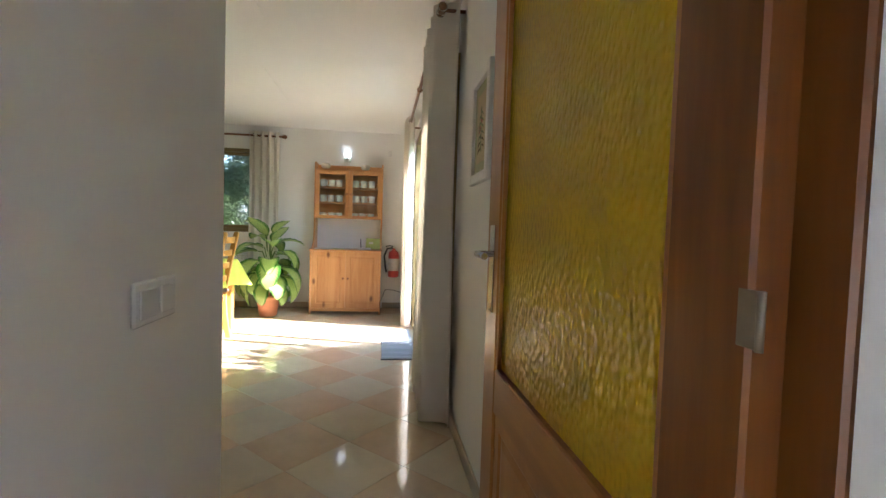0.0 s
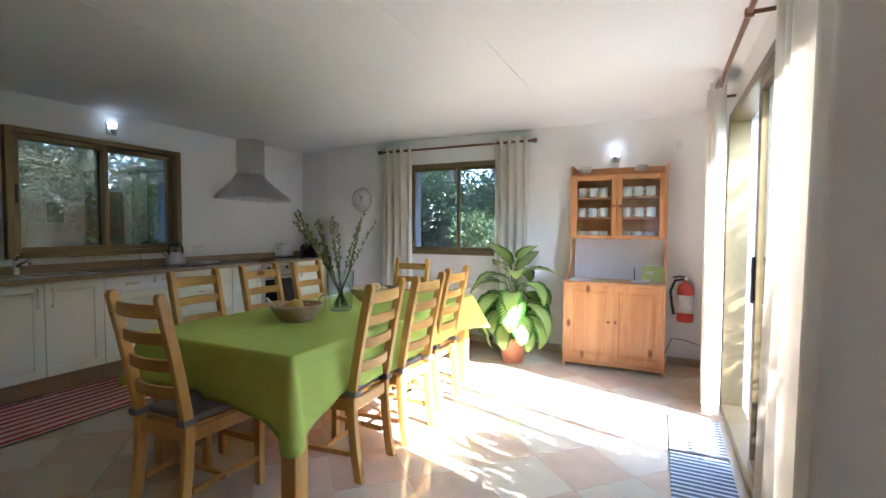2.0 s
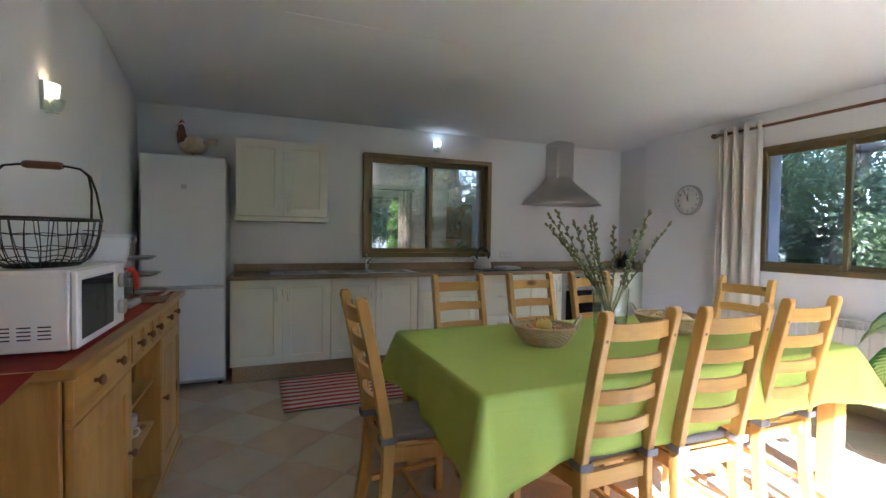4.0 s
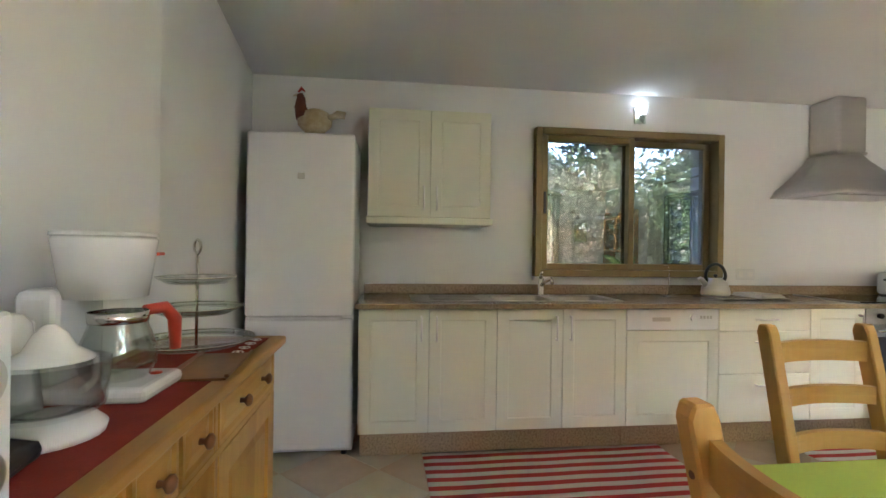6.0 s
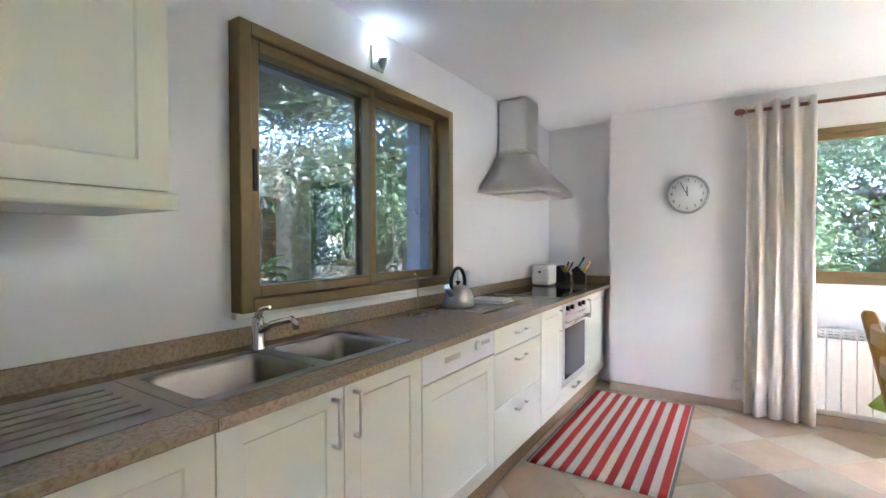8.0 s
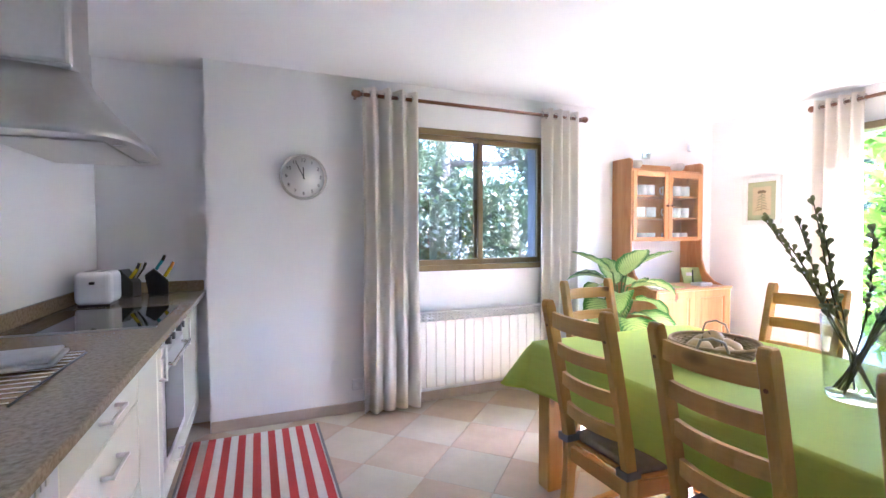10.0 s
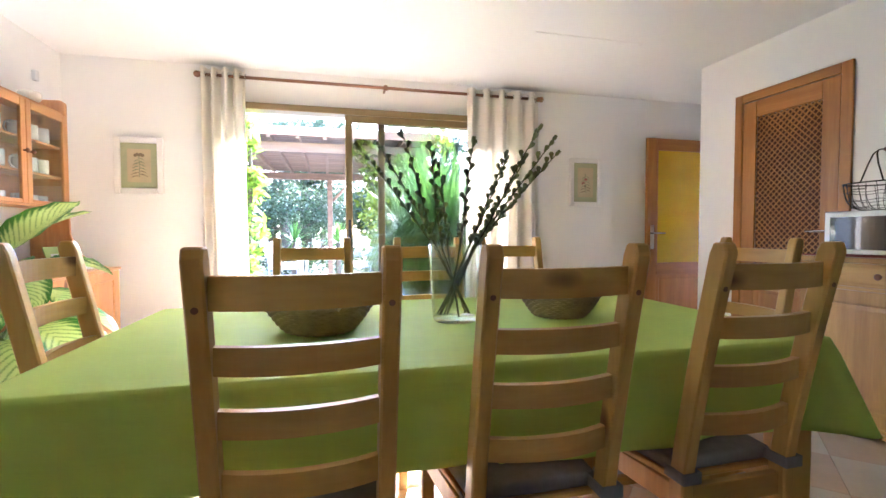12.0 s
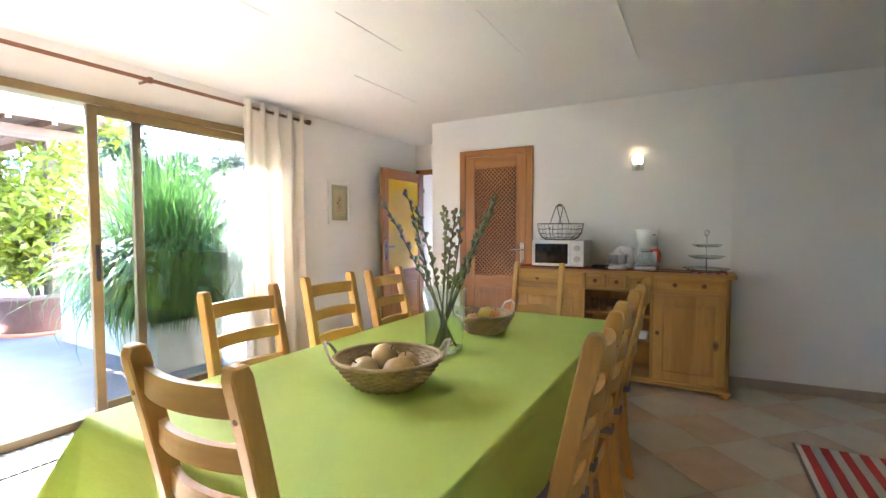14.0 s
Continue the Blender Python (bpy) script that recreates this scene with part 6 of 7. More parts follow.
part("handle", tube([(0, 0.066, 0.10)] + [(0, 0.078 * cos(radians(a)), 0.135 + 0.09 * sin(radians(a))) for a in range(0, 181, 15)] + [(0, -0.066, 0.10)], 0.011, 10), M["black"], kt)
tray2 = thing("wire_rack", pose(-3.82, 3.83, 0.916), "chrome wire rack on the worktop", "wire rack")
for k in range(13):
    part("rod", tube([(-0.16, -0.24 + 0.04 * k, 0.008), (0.15, -0.24 + 0.04 * k, 0.008)], 0.0025, 6), M["chrome"], tray2)
for s in (-0.16, 0.15):
    part("rail", tube([(s, -0.245, 0.003), (s, 0.245, 0.003)], 0.0032, 6), M["black"], tray2)
tt = thing("tea_towel", pose(-3.82, 3.97, 0.9265, 0, 0, 8), "folded pale tea towel on the wire rack", "tea towel")
part("fold", box(-0.12, -0.11, 0, 0.12, 0.10, 0.012, 0.005, 2), M["paper"], tt)
part("fold", box(-0.115, -0.10, 0.0125, 0.11, 0.09, 0.024, 0.005, 2), M["paper"], tt)
wr = thing("cup_hook", pose(-3.96, 3.38, 0.916), "slim bent chrome wire holder by the window", "holder")
part("wire", tube([(-0.03, 0, 0.003), (0.05, 0, 0.003), (0.0, 0.0, 0.004), (0, 0, 0.20), (0.0, -0.02, 0.225), (0.0, -0.04, 0.215)], 0.003, 6), M["chrome"], wr)
part("foot", lathe([(0, 0), (0.055, 0), (0.055, 0.004), (0, 0.005)], 18), M["chrome"], wr)

to = thing("toaster", pose(-3.955, 5.27, 0.916), "white two-slot toaster beside the hob", "toaster")
part("body", box(-0.085, -0.10, 0.012, 0.085, 0.10, 0.185, 0.03, 4), M["white"], to)
for s in (-0.03, 0.03):
    part("slot", box(s - 0.012, -0.07, 0.1845, s + 0.012, 0.07, 0.1865), M["black"], to)
part("foot", box(-0.07, -0.085, 0, 0.07, 0.085, 0.0118), M["black"], to)
part("lever", box(-0.012, -0.115, 0.12, 0.012, -0.1005, 0.135, 0.003), M["black"], to)
M["teal"] = mat("teal_plastic", (0.03, 0.30, 0.33), 0.4, scale=5, grain=0.1)


def knife_block(m, cols):
    k = thing("knife_block", m, "black knife block with coloured handles", "knife block", "knife blocks")
    part("block", prism([(-0.05, 0.0), (0.055, 0.0), (0.055, 0.09), (-0.02, 0.17), (-0.07, 0.13)], "x", -0.045, 0.045, 0.004), M["black"], k)
    for i, c in enumerate(cols):
        x = -0.03 + 0.02 * (i % 4)
        t = i // 4
        y, z = 0.035 - 0.045 * t, 0.115 + 0.045 * t
        part("knife_handle", tube([(x, y, z), (x + 0.01 * (i % 3 - 1), y + 0.035, z + 0.055), (x + 0.014 * (i % 3 - 1), y + 0.05, z + 0.09)], [0.009, 0.010, 0.008], 8), M[c], k)
    return k


knife_block(pose(-3.90, 5.62, 0.916, 0, 0, 250), ("black", "steel", "black", "yellow"))
knife_block(pose(-3.74, 5.62, 0.916, 0, 0, 280), ("teal", "black", "orange", "yellow", "teal", "black", "teal"))


def wall_socket(axis_pose, n=1):
    s = thing("wall_socket", axis_pose, "white plastic wall socket", "socket", "wall sockets")
    part("plate", box(-0.04 * n, -0.010, -0.04, 0.04 * n, -0.0005, 0.04, 0.004), M["white"], s)
    for k in range(n):
        part("well", lathe([(0, 0), (0.019, 0), (0.021, 0.001)], 18, (0, 0, 0)), M["white_paint"], s).matrix_local = pose(-0.04 * (n - 1) + 0.08 * k, -0.0105, 0, 90, 0, 0)
    return s


wall_socket(pose(XW, 4.10, 1.07, 0, 0, 90), 2)
wall_socket(pose(-2.50, YN, 0.20, 0, 0, 0), 1)
sensor = tagged(part("sensor_box", box(0.80, YN - 0.03, 2.10, 0.84, YN - 0.001, 2.17, 0.005, 2), M["white"]), "small white wall sensor above hutch", "sensor")
sw = thing("light_switch", pose(XH, 0.20, 0.955, 0, 0, 90), "double white light switch on corridor wall", "light switch")
part("plate", box(-0.082, -0.010, -0.042, 0.082, -0.0005, 0.042, 0.004), M["white"], sw)
for k in (-0.04, 0.04):
    part("rocker", box(k - 0.03, -0.0145, -0.028, k + 0.03, -0.0102, 0.028, 0.002), M["white"], sw)

# cockerel figure on the fridge: one plain shape
M["cock"] = mat("painted_wood", (0.66, 0.60, 0.42), 0.6, scale=9, col2=(0.36, 0.24, 0.10))
bm = bmesh.new()
add_lathe(bm, [(0, -0.055), (0.03, -0.05), (0.05, -0.02), (0.052, 0.01), (0.04, 0.04), (0.018, 0.055), (0, 0.058)], 16, (0, 0, 0.085), 0, 1.5, 0.85)
add_tube(bm, [(-0.05, 0, 0.10), (-0.065, 0, 0.15), (-0.062, 0, 0.19), (-0.068, 0, 0.205)], [0.035, 0.026, 0.018, 0.014], 10, mi=1)
add_tube(bm, [(-0.08, 0, 0.202), (-0.098, 0, 0.196)], [0.006, 0.001], 6)
add_tube(bm, [(-0.075, 0, 0.215), (-0.06, 0, 0.232), (-0.045, 0, 0.218)], [0.004, 0.009, 0.003], 6, mi=2)
for q in range(4):
    add_tube(bm, [(0.06, 0.01 * (q - 1.5), 0.10), (0.10, 0.012 * (q - 1.5), 0.11 + 0.008 * q), (0.135, 0.012 * (q - 1.5), 0.10 + 0.012 * q)], [0.014, 0.012, 0.004], 6)
for s in (-0.018, 0.018):
    add_tube(bm, [(0, s, 0.04), (0.005, s, 0.0)], 0.006, 6)
add_box(bm, -0.03, -0.035, 0.0, 0.04, 0.035, 0.006)
M["rust"] = mat("rust_paint", (0.20, 0.06, 0.025), 0.6, scale=20, grain=0.3)
ck = part("cockerel_figure", bm, [M["cock"], M["rust"], M["red"]])
ck.matrix_world = pose(-3.72, 0.90, 1.886, 0, 0, 90) @ Matrix.Scale(1.35, 4)
tagged(ck, "painted cockerel figure standing on the fridge", "figurine")


# ---- doors of the room ----
def lattice_door():
    d = thing("door_2", None, "stained pine pantry door with lattice panel", "door", kind="structure")
    x0, x1, z1 = -0.863, -0.064, 2.072
    y = YS
    part("trim", box(x0, y + 0.002, 0, x0 + 0.065, y + 0.022, z1, 0.004), M["doorwood"], d)
    part("trim", box(x1 - 0.065, y + 0.002, 0, x1, y + 0.022, z1, 0.004), M["doorwood"], d)
    part("trim", box(x0 + 0.065, y + 0.002, z1 - 0.065, x1 - 0.065, y + 0.022, z1, 0.004), M["doorwood_x"], d)
    a, b, t = x0 + 0.068, x1 - 0.068, z1 - 0.068
    s = 0.105
    leaf = thing("leaf", None)
    leaf.parent = d
    part("stile", box(a, y + 0.002, 0.008, a + s, y + 0.016, t, 0.003), M["doorwood"], leaf)
    part("stile", box(b - s, y + 0.002, 0.008, b, y + 0.016, t, 0.003), M["doorwood"], leaf)
    for za, zb in ((0.008, 0.16), (0.66, 0.79), (t - 0.12, t)):
        part("rail", box(a + s, y + 0.002, za, b - s, y + 0.0155, zb, 0.003), M["doorwood_x"], leaf)
    bm = bmesh.new()
    inset_slab(bm, a + s, b - s, 0.16, 0.66, y + 0.010, 0.008, 0.03, 0.004, 1)
    part("panel", bm, M["doorwood"], leaf)
    # Dark sheet added behind the laths; its colour stands for shade there.
    part("backing", box(a + s, y + 0.001, 0.79, b - s, y + 0.003, t - 0.12), M["lath_shade"], leaf)
    u0, u1, v0, v1 = a + s, b - s, 0.79, t - 0.12
    step = 0.042
    for sgn, dy in ((1, 0.0035), (-1, 0.007)):
        k = -30
        while k < 60:
            # a diagonal strip clipped to the opening
            c = u0 + k * step
            pts = []
            lo = (v0, v1)
            def xat(z):
                return c + sgn * (z - v0)
            zlo, zhi = v0, v1
            za = (u0 - c) / sgn + v0
            zb = (u1 - c) / sgn + v0
            zmin, zmax = max(v0, min(za, zb)), min(v1, max(za, zb))
            if zmax - zmin > 0.01:
                h = 0.0075
                p = [(xat(zmin) - h, zmin), (xat(zmin) + h, zmin), (xat(zmax) + h, zmax), (xat(zmax) - h, zmax)]
                p = [(min(max(q, u0), u1), z) for q, z in p]
                part("lath", prism(p, "y", y + dy, y + dy + 0.003), M["doorwood_x"], leaf)
            k += 1
    hd = part("handle_plate", box(a + 0.02, y + 0.0162, 0.93, a + 0.06, y + 0.020, 1.13, 0.002), M["chrome"], leaf)
    part("lever", tube([(a + 0.04, y + 0.02, 1.06), (a + 0.04, y + 0.06, 1.06), (a + 0.15, y + 0.062, 1.06)], 0.009, 8), M["chrome"], hd)


M["lath_shade"] = mat("shaded_backing", (0.10, 0.035, 0.012), 0.8, scale=10, grain=0.2)
lattice_door()

def amber_glass():
    """Pebbled amber glass: coloured light passes and scatters, with a bumpy shine on the skin."""
    m = bpy.data.materials.new("amber_glass")
    m.use_nodes = True
    nt = m.node_tree
    b = nt.nodes["Principled BSDF"]
    b.inputs["Base Color"].default_value = (0.72, 0.50, 0.012, 1)
    b.inputs["Roughness"].default_value = 0.2
    b.inputs["Specular IOR Level"].default_value = 0.3
    tr = nt.nodes.new("ShaderNodeBsdfTranslucent")
    tr.inputs["Color"].default_value = (0.92, 0.66, 0.02, 1)
    tp = nt.nodes.new("ShaderNodeBsdfTransparent")
    tp.inputs["Color"].default_value = (0.92, 0.66, 0.04, 1)
    tc = nt.nodes.new("ShaderNodeTexCoord")
    mp = nt.nodes.new("ShaderNodeMapping")
    mp.inputs["Scale"].default_value = (1.0, 1.0, 0.62)
    nt.links.new(tc.outputs["Object"], mp.inputs["Vector"])
    vo = nt.nodes.new("ShaderNodeTexVoronoi")
    vo.feature = "SMOOTH_F1"
    vo.inputs["Scale"].default_value = 95.0
    nt.links.new(mp.outputs[0], vo.inputs["Vector"])
    bp = nt.nodes.new("ShaderNodeBump")
    bp.inputs["Strength"].default_value = 0.9
    bp.inputs["Distance"].default_value = 0.005
    nt.links.new(vo.outputs["Distance"], bp.inputs["Height"])
    nt.links.new(bp.outputs[0], b.inputs["Normal"])
    nt.links.new(bp.outputs[0], tr.inputs["Normal"])
    m1 = nt.nodes.new("ShaderNodeMixShader")
    m1.inputs[0].default_value = 0.5
    nt.links.new(tr.outputs[0], m1.inputs[1])
    nt.links.new(tp.outputs[0], m1.inputs[2])
    m2 = nt.nodes.new("ShaderNodeMixShader")
    m2.inputs[0].default_value = 0.6
    nt.links.new(m1.outputs[0], m2.inputs[1])
    nt.links.new(b.outputs[0], m2.inputs[2])
    nt.links.new(m2.outputs[0], nt.nodes["Material Output"].inputs["Surface"])
    return m


M["amber"] = amber_glass()


def glass_door():
    d = thing("door_3", None, "stained pine corridor door with amber glass, open", "door", kind="structure")
    # Jambs and hinge stile take the pine with shade in its colour.
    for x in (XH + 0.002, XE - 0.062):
        part("jamb", box(x, -0.45, 0, x + 0.06, -0.384, 2.068, 0.004), M["doorwood_shade"], d)
    part("lintel", box(XH + 0.0625, -0.45, 2.005, XE - 0.0625, -0.384, 2.068, 0.004), M["doorwood_x"], d)
    leaf = thing("leaf", pose(1.058, -0.408, 0.008, 0, 0, 90.4))
    leaf.parent = d
    W, Hh, s, t = 0.925, 1.995, 0.115, 0.020
    part("stile", box(0, -t, 0, s, t, Hh, 0.004), M["doorwood_shade"], leaf)
    part("stile", box(W - s, -t, 0, W, t, Hh, 0.004), M["doorwood"], leaf)
    for za, zb in ((0, 0.17), (0.62, 0.74), (Hh - 0.12, Hh)):
        part("rail", box(s, -t + 0.001, za, W - s, t - 0.001, zb, 0.004), M["doorwood_x"], leaf)
    for sg in (-1, 1):
        bm = bmesh.new()
        inset_slab(bm, s, W - s, 0.17, 0.62, sg * 0.012, 0.0115, 0.035, 0.005, sg)
        part("panel", bm, M["doorwood"], leaf)
    part("glass", box(s - 0.004, -0.003, 0.736, W - s + 0.004, 0.003, Hh - 0.116), M["amber"], leaf, "pebbled amber glass")
    for za, zb, xa, xb in ((0.74, Hh - 0.12, s, s + 0.012), (0.74, Hh - 0.12, W - s - 0.012, W - s)):
        for sg in (-1, 1):
            part("bead", box(xa, min(sg * 0.004, sg * 0.016), za, xb, max(sg * 0.004, sg * 0.016), zb, 0.002), M["doorwood"], leaf)
    for sg in (-1, 1):
        pl = part("handle_plate", box(W - 0.08, min(sg * t, sg * (t + 0.004)), 0.88, W - 0.035, max(sg * t, sg * (t + 0.004)), 1.12, 0.002), M["chrome"], leaf)
        part("lever", tube([(W - 0.057, sg * t, 1.04), (W - 0.057, sg * (t + 0.045), 1.04), (W - 0.17, sg * (t + 0.05), 1.04)], 0.009, 8), M["chrome"], pl)
    for z in (0.25, 1.01, 1.75):
        hg = part("hinge", tube([(-0.014, t + 0.003, z), (-0.014, t + 0.003, z + 0.05)], 0.0035, 10), M["dullsteel"], leaf)
        part("hinge_leaf", box(-0.010, t + 0.0005, z, 0.012, t + 0.002, z + 0.05, 0.0006), M["dullsteel"], hg)


glass_door()


# ---- pictures ----
M["matgreen"] = mat("sage_mount", (0.42, 0.44, 0.26), 0.8, scale=10, grain=0.1)
M["aged"] = mat("aged_paper", (0.55, 0.46, 0.28), 0.8, scale=8, grain=0.12)
M["ink"] = mat("sepia_ink", (0.24, 0.18, 0.10), 0.8, scale=30, grain=0.3)
M["inkgreen"] = mat("green_ink", (0.26, 0.31, 0.17), 0.8, scale=30, grain=0.3)
M["pink"] = mat("rose_ink", (0.50, 0.12, 0.11), 0.8, scale=30, grain=0.2)


def picture(yc, zc, w, h, flower, label):
    """A framed botanical print on the patio wall; local -y looks into the room."""
    p = thing("framed_print", pose(XE - 0.001, yc, zc, 0, 0, -90), label, "picture", "botanical prints")
    f = 0.045
    for xa, xb, za, zb in ((-w / 2, -w / 2 + f, -h / 2, h / 2), (w / 2 - f, w / 2, -h / 2, h / 2), (-w / 2 + f, w / 2 - f, -h / 2, -h / 2 + f), (-w / 2 + f, w / 2 - f, h / 2 - f, h / 2)):
        part("frame_bar", box(xa, -0.026, za, xb, -0.001, zb, 0.006, 2), M["white_paint"], p)
    part("mount", box(-w / 2 + f, -0.010, -h / 2 + f, w / 2 - f, -0.002, h / 2 - f), M["matgreen"], p)
    iw, ih = w / 2 - f - 0.045, h / 2 - f - 0.045
    pr = part("print", box(-iw, -0.012, -ih, iw, -0.0102, ih), M["aged"], p)
    r = random.Random(int(yc * 10))
    part("drawn_stem", tube([(0, -0.0125, -ih * 0.7), (0.004, -0.0125, 0), (-0.003, -0.0125, ih * 0.6)], 0.002, 5), M["inkgreen"], pr)
    for k in range(12):
        z = -ih * 0.6 + ih * 1.15 * k / 12
        s = 1 if k % 2 else -1
        L = iw * (0.75 - 0.03 * k)
        part("drawn_leaf", tube([(0, -0.0125, z), (s * L * 0.5, -0.0125, z - 0.004), (s * L, -0.0125, z - 0.018)], [0.001, 0.004, 0.0008], 5), M["inkgreen"] if k > 3 else M["ink"], pr)
    if flower:
        for k in range(6):
            part("drawn_petal", lathe([(0, 0), (0.012, 0.0), (0.011, 0.0008), (0, 0.001)], 10), M["pink"] if k < 4 else M["ink"], pr).matrix_local = pose(-0.012 + 0.02 * cos(k), -0.0125, 0.03 - 0.012 * k + 0.012 * sin(2 * k), 90, 0, 0)
    else:
        for k in range(5):
            part("drawn_petal", lathe([(0, 0), (0.013, 0.0), (0.012, 0.0008), (0, 0.001)], 10), M["ink"], pr).matrix_local = pose(-0.025 + 0.0125 * k, -0.0125, ih * 0.62 + 0.006 * (k % 2), 90, 0, 0)


picture(5.055, 1.585, 0.345, 0.44, False, "white-framed botanical print with sage mount")
picture(1.15, 1.55, 0.35, 0.47, True, "white-framed print of a pink flower")


# ---- outdoors ----
M["earth"] = mat("dry_ground", (0.17, 0.15, 0.09), 0.95, scale=0.8, col2=(0.08, 0.10, 0.04), bump=0.5, bump_scale=8)
M["paving"] = mat("weathered_concrete", (0.145, 0.138, 0.145), 0.7, scale=4, grain=0.18, bump=0.2, bump_scale=60)
M["gwall"] = mat("pale_render", (0.62, 0.63, 0.64), 0.85, scale=3, grain=0.08, bump=0.3, bump_scale=80)
M["brownpot"] = mat("glazed_brown_pot", (0.16, 0.085, 0.06), 0.4, scale=6, grain=0.3)
M["pergola"] = wood("weathered_beam", (0.19, 0.115, 0.07), (0.12, 0.07, 0.042), 0.7, "Y", knots=False)
M["rooftile"] = mat("clay_tile", (0.34, 0.17, 0.10), 0.85, scale=5, grain=0.3)
M["lime"] = leaf_mat("lime_leaf", (0.27, 0.29, 0.016), (0.12, 0.17, 0.012), 0.5, 0.45, 9.0)
M["vine"] = leaf_mat("vine_leaf", (0.26, 0.40, 0.04), (0.12, 0.23, 0.025), 0.5, 0.45, 9.0)
M["grassy"] = leaf_mat("strap_leaf", (0.11, 0.22, 0.04), (0.05, 0.12, 0.022), 0.4, 0.4, 4.0)
M["oak"] = leaf_mat("holm_oak_leaf", (0.05, 0.08, 0.03), (0.022, 0.04, 0.015), 0.25, 0.45, 3.0)
M["olive"] = leaf_mat("olive_leaf", (0.115, 0.16, 0.06), (0.05, 0.08, 0.03), 0.35, 0.45, 3.0)
M["bark"] = mat("rough_bark", (0.14, 0.11, 0.085), 0.95, scale=12, grain=0.4, bump=0.9, bump_scale=25, stretch=(1, 1, 0.25))
M["whitemetal"] = mat("white_lacquered_metal", (0.42, 0.43, 0.46), 0.35, scale=4, grain=0.05)

ground = part("ground", lathe([(0, -0.16), (30, -0.16), (600, -0.16)], 48), M["earth"])
tagged(ground, "dry garden ground reaching the horizon", "ground", kind="structure")
tagged(part("pavement", box(XE + T, -3.0, -0.155, 9.6, 8.0, -0.03), M["paving"]), "smooth grey concrete terrace outside the patio door", "terrace", kind="structure")

def leaf_cloud(n, blobs, size, rnd, flat=0.0):
    """Many small pointed leaves scattered through overlapping lumps, with gaps."""
    verts, faces = [], []
    for k in range(n):
        c, r = blobs[rnd.randrange(len(blobs))]
        v = Vector((rnd.gauss(0, 1), rnd.gauss(0, 1), rnd.gauss(0, 1))).normalized() * (r * rnd.random() ** 0.45)
        p = Vector(c) + Vector((v.x, v.y, v.z * 0.85))
        s = size * rnd.uniform(0.6, 1.35)
        a = Vector((rnd.gauss(0, 1), rnd.gauss(0, 1), rnd.gauss(0, 0.7))).normalized()
        b = a.cross(Vector((rnd.gauss(0, 1), rnd.gauss(0, 1), rnd.gauss(0, 1)))).normalized()
        i = len(verts)
        verts += [p - a * s, p + b * s * 0.36, p + a * s, p - b * s * 0.36]
        faces.append((i, i + 1, i + 2, i + 3))
    return verts, faces


def cloud_part(name, vf, material, parent, label=""):
    me = bpy.data.meshes.new(name)
    me.from_pydata([tuple(v) for v in vf[0]], [], vf[1])
    me.materials.append(material)
    ob = new(name, me)
    ob.parent = parent
    if label:
        tagged(ob, label)
    return ob


def tree(m, height, spread, seed, leaves, leafmat, leafsize, label, low=0.35):
    """A tapered leaning trunk with limbs that end in lumps of leaves."""
    rnd = random.Random(seed)
    t = thing("tree", m, label, "tree", "garden trees")
    h = height
    lean = Vector((rnd.uniform(-0.25, 0.25), rnd.uniform(-0.25, 0.25), 0))
    tp = [Vector((0, 0, -0.17)), lean * 0.3 * h * 0.2 + Vector((0, 0, h * 0.22)), lean * h * 0.25 + Vector((0, 0, h * 0.48)), lean * h * 0.3 + Vector((0, 0, h * 0.8))]
    part("trunk", tube(tp, [0.045 * h, 0.032 * h, 0.024 * h, 0.008 * h], 10), M["bark"], t)
    blobs = []
    for k in range(9):
        z = h * (low + (0.95 - low) * k / 8)
        base = tp[1].lerp(tp[3], min(1, max(0, (z / h - 0.3) / 0.6)))
        yaw = 2.4 * k + rnd.uniform(-0.5, 0.5)
        reach = spread * (0.55 + 0.45 * sin(pi * (k + 1) / 10)) * rnd.uniform(0.75, 1.1)
        end = base + Vector((cos(yaw) * reach, sin(yaw) * reach, h * rnd.uniform(0.02, 0.14)))
        mid = base.lerp(end, 0.5) + Vector((0, 0, -0.03 * h))
        part("limb", tube([base, mid, end], [0.014 * h, 0.009 * h, 0.003 * h], 7), M["bark"], t)
        for q in range(3):
            c = mid.lerp(end, rnd.uniform(0.2, 1.15)) + Vector((rnd.gauss(0, 0.12), rnd.gauss(0, 0.12), rnd.gauss(0, 0.08))) * spread
            blobs.append((c, spread * rnd.uniform(0.22, 0.42)))
    blobs.append((tp[3] + Vector((0, 0, h * 0.08)), spread * 0.4))
    cloud_part("crown", leaf_cloud(leaves, blobs, leafsize, rnd), leafmat, t)
    return t


tree(pose(-7.9, 3.2, 0), 5.0, 2.0, 5, 42000, M["oak"], 0.036, "holm oak close outside the kitchen window", 0.10)
tree(pose(-2.0, 9.4, 0), 4.8, 2.0, 9, 42000, M["olive"], 0.036, "grey-green olive tree close behind the house", 0.10)
tree_a = tree(pose(-8.2, 5.0, 0), 5.6, 2.4, 1, 24000, M["oak"], 0.055, "holm oak tree outside the kitchen window", 0.12)
tree_b = tree(pose(-3.9, 10.2, 0, 0, 0, 40), 5.2, 2.3, 2, 22000, M["olive"], 0.055, "grey-green olive tree outside the window", 0.10)
tree_c = tree(pose(17.0, 4.6, 0), 6.5, 2.6, 3, 15000, M["oak"], 0.10, "dark evergreen tree beyond the terrace", 0.15)
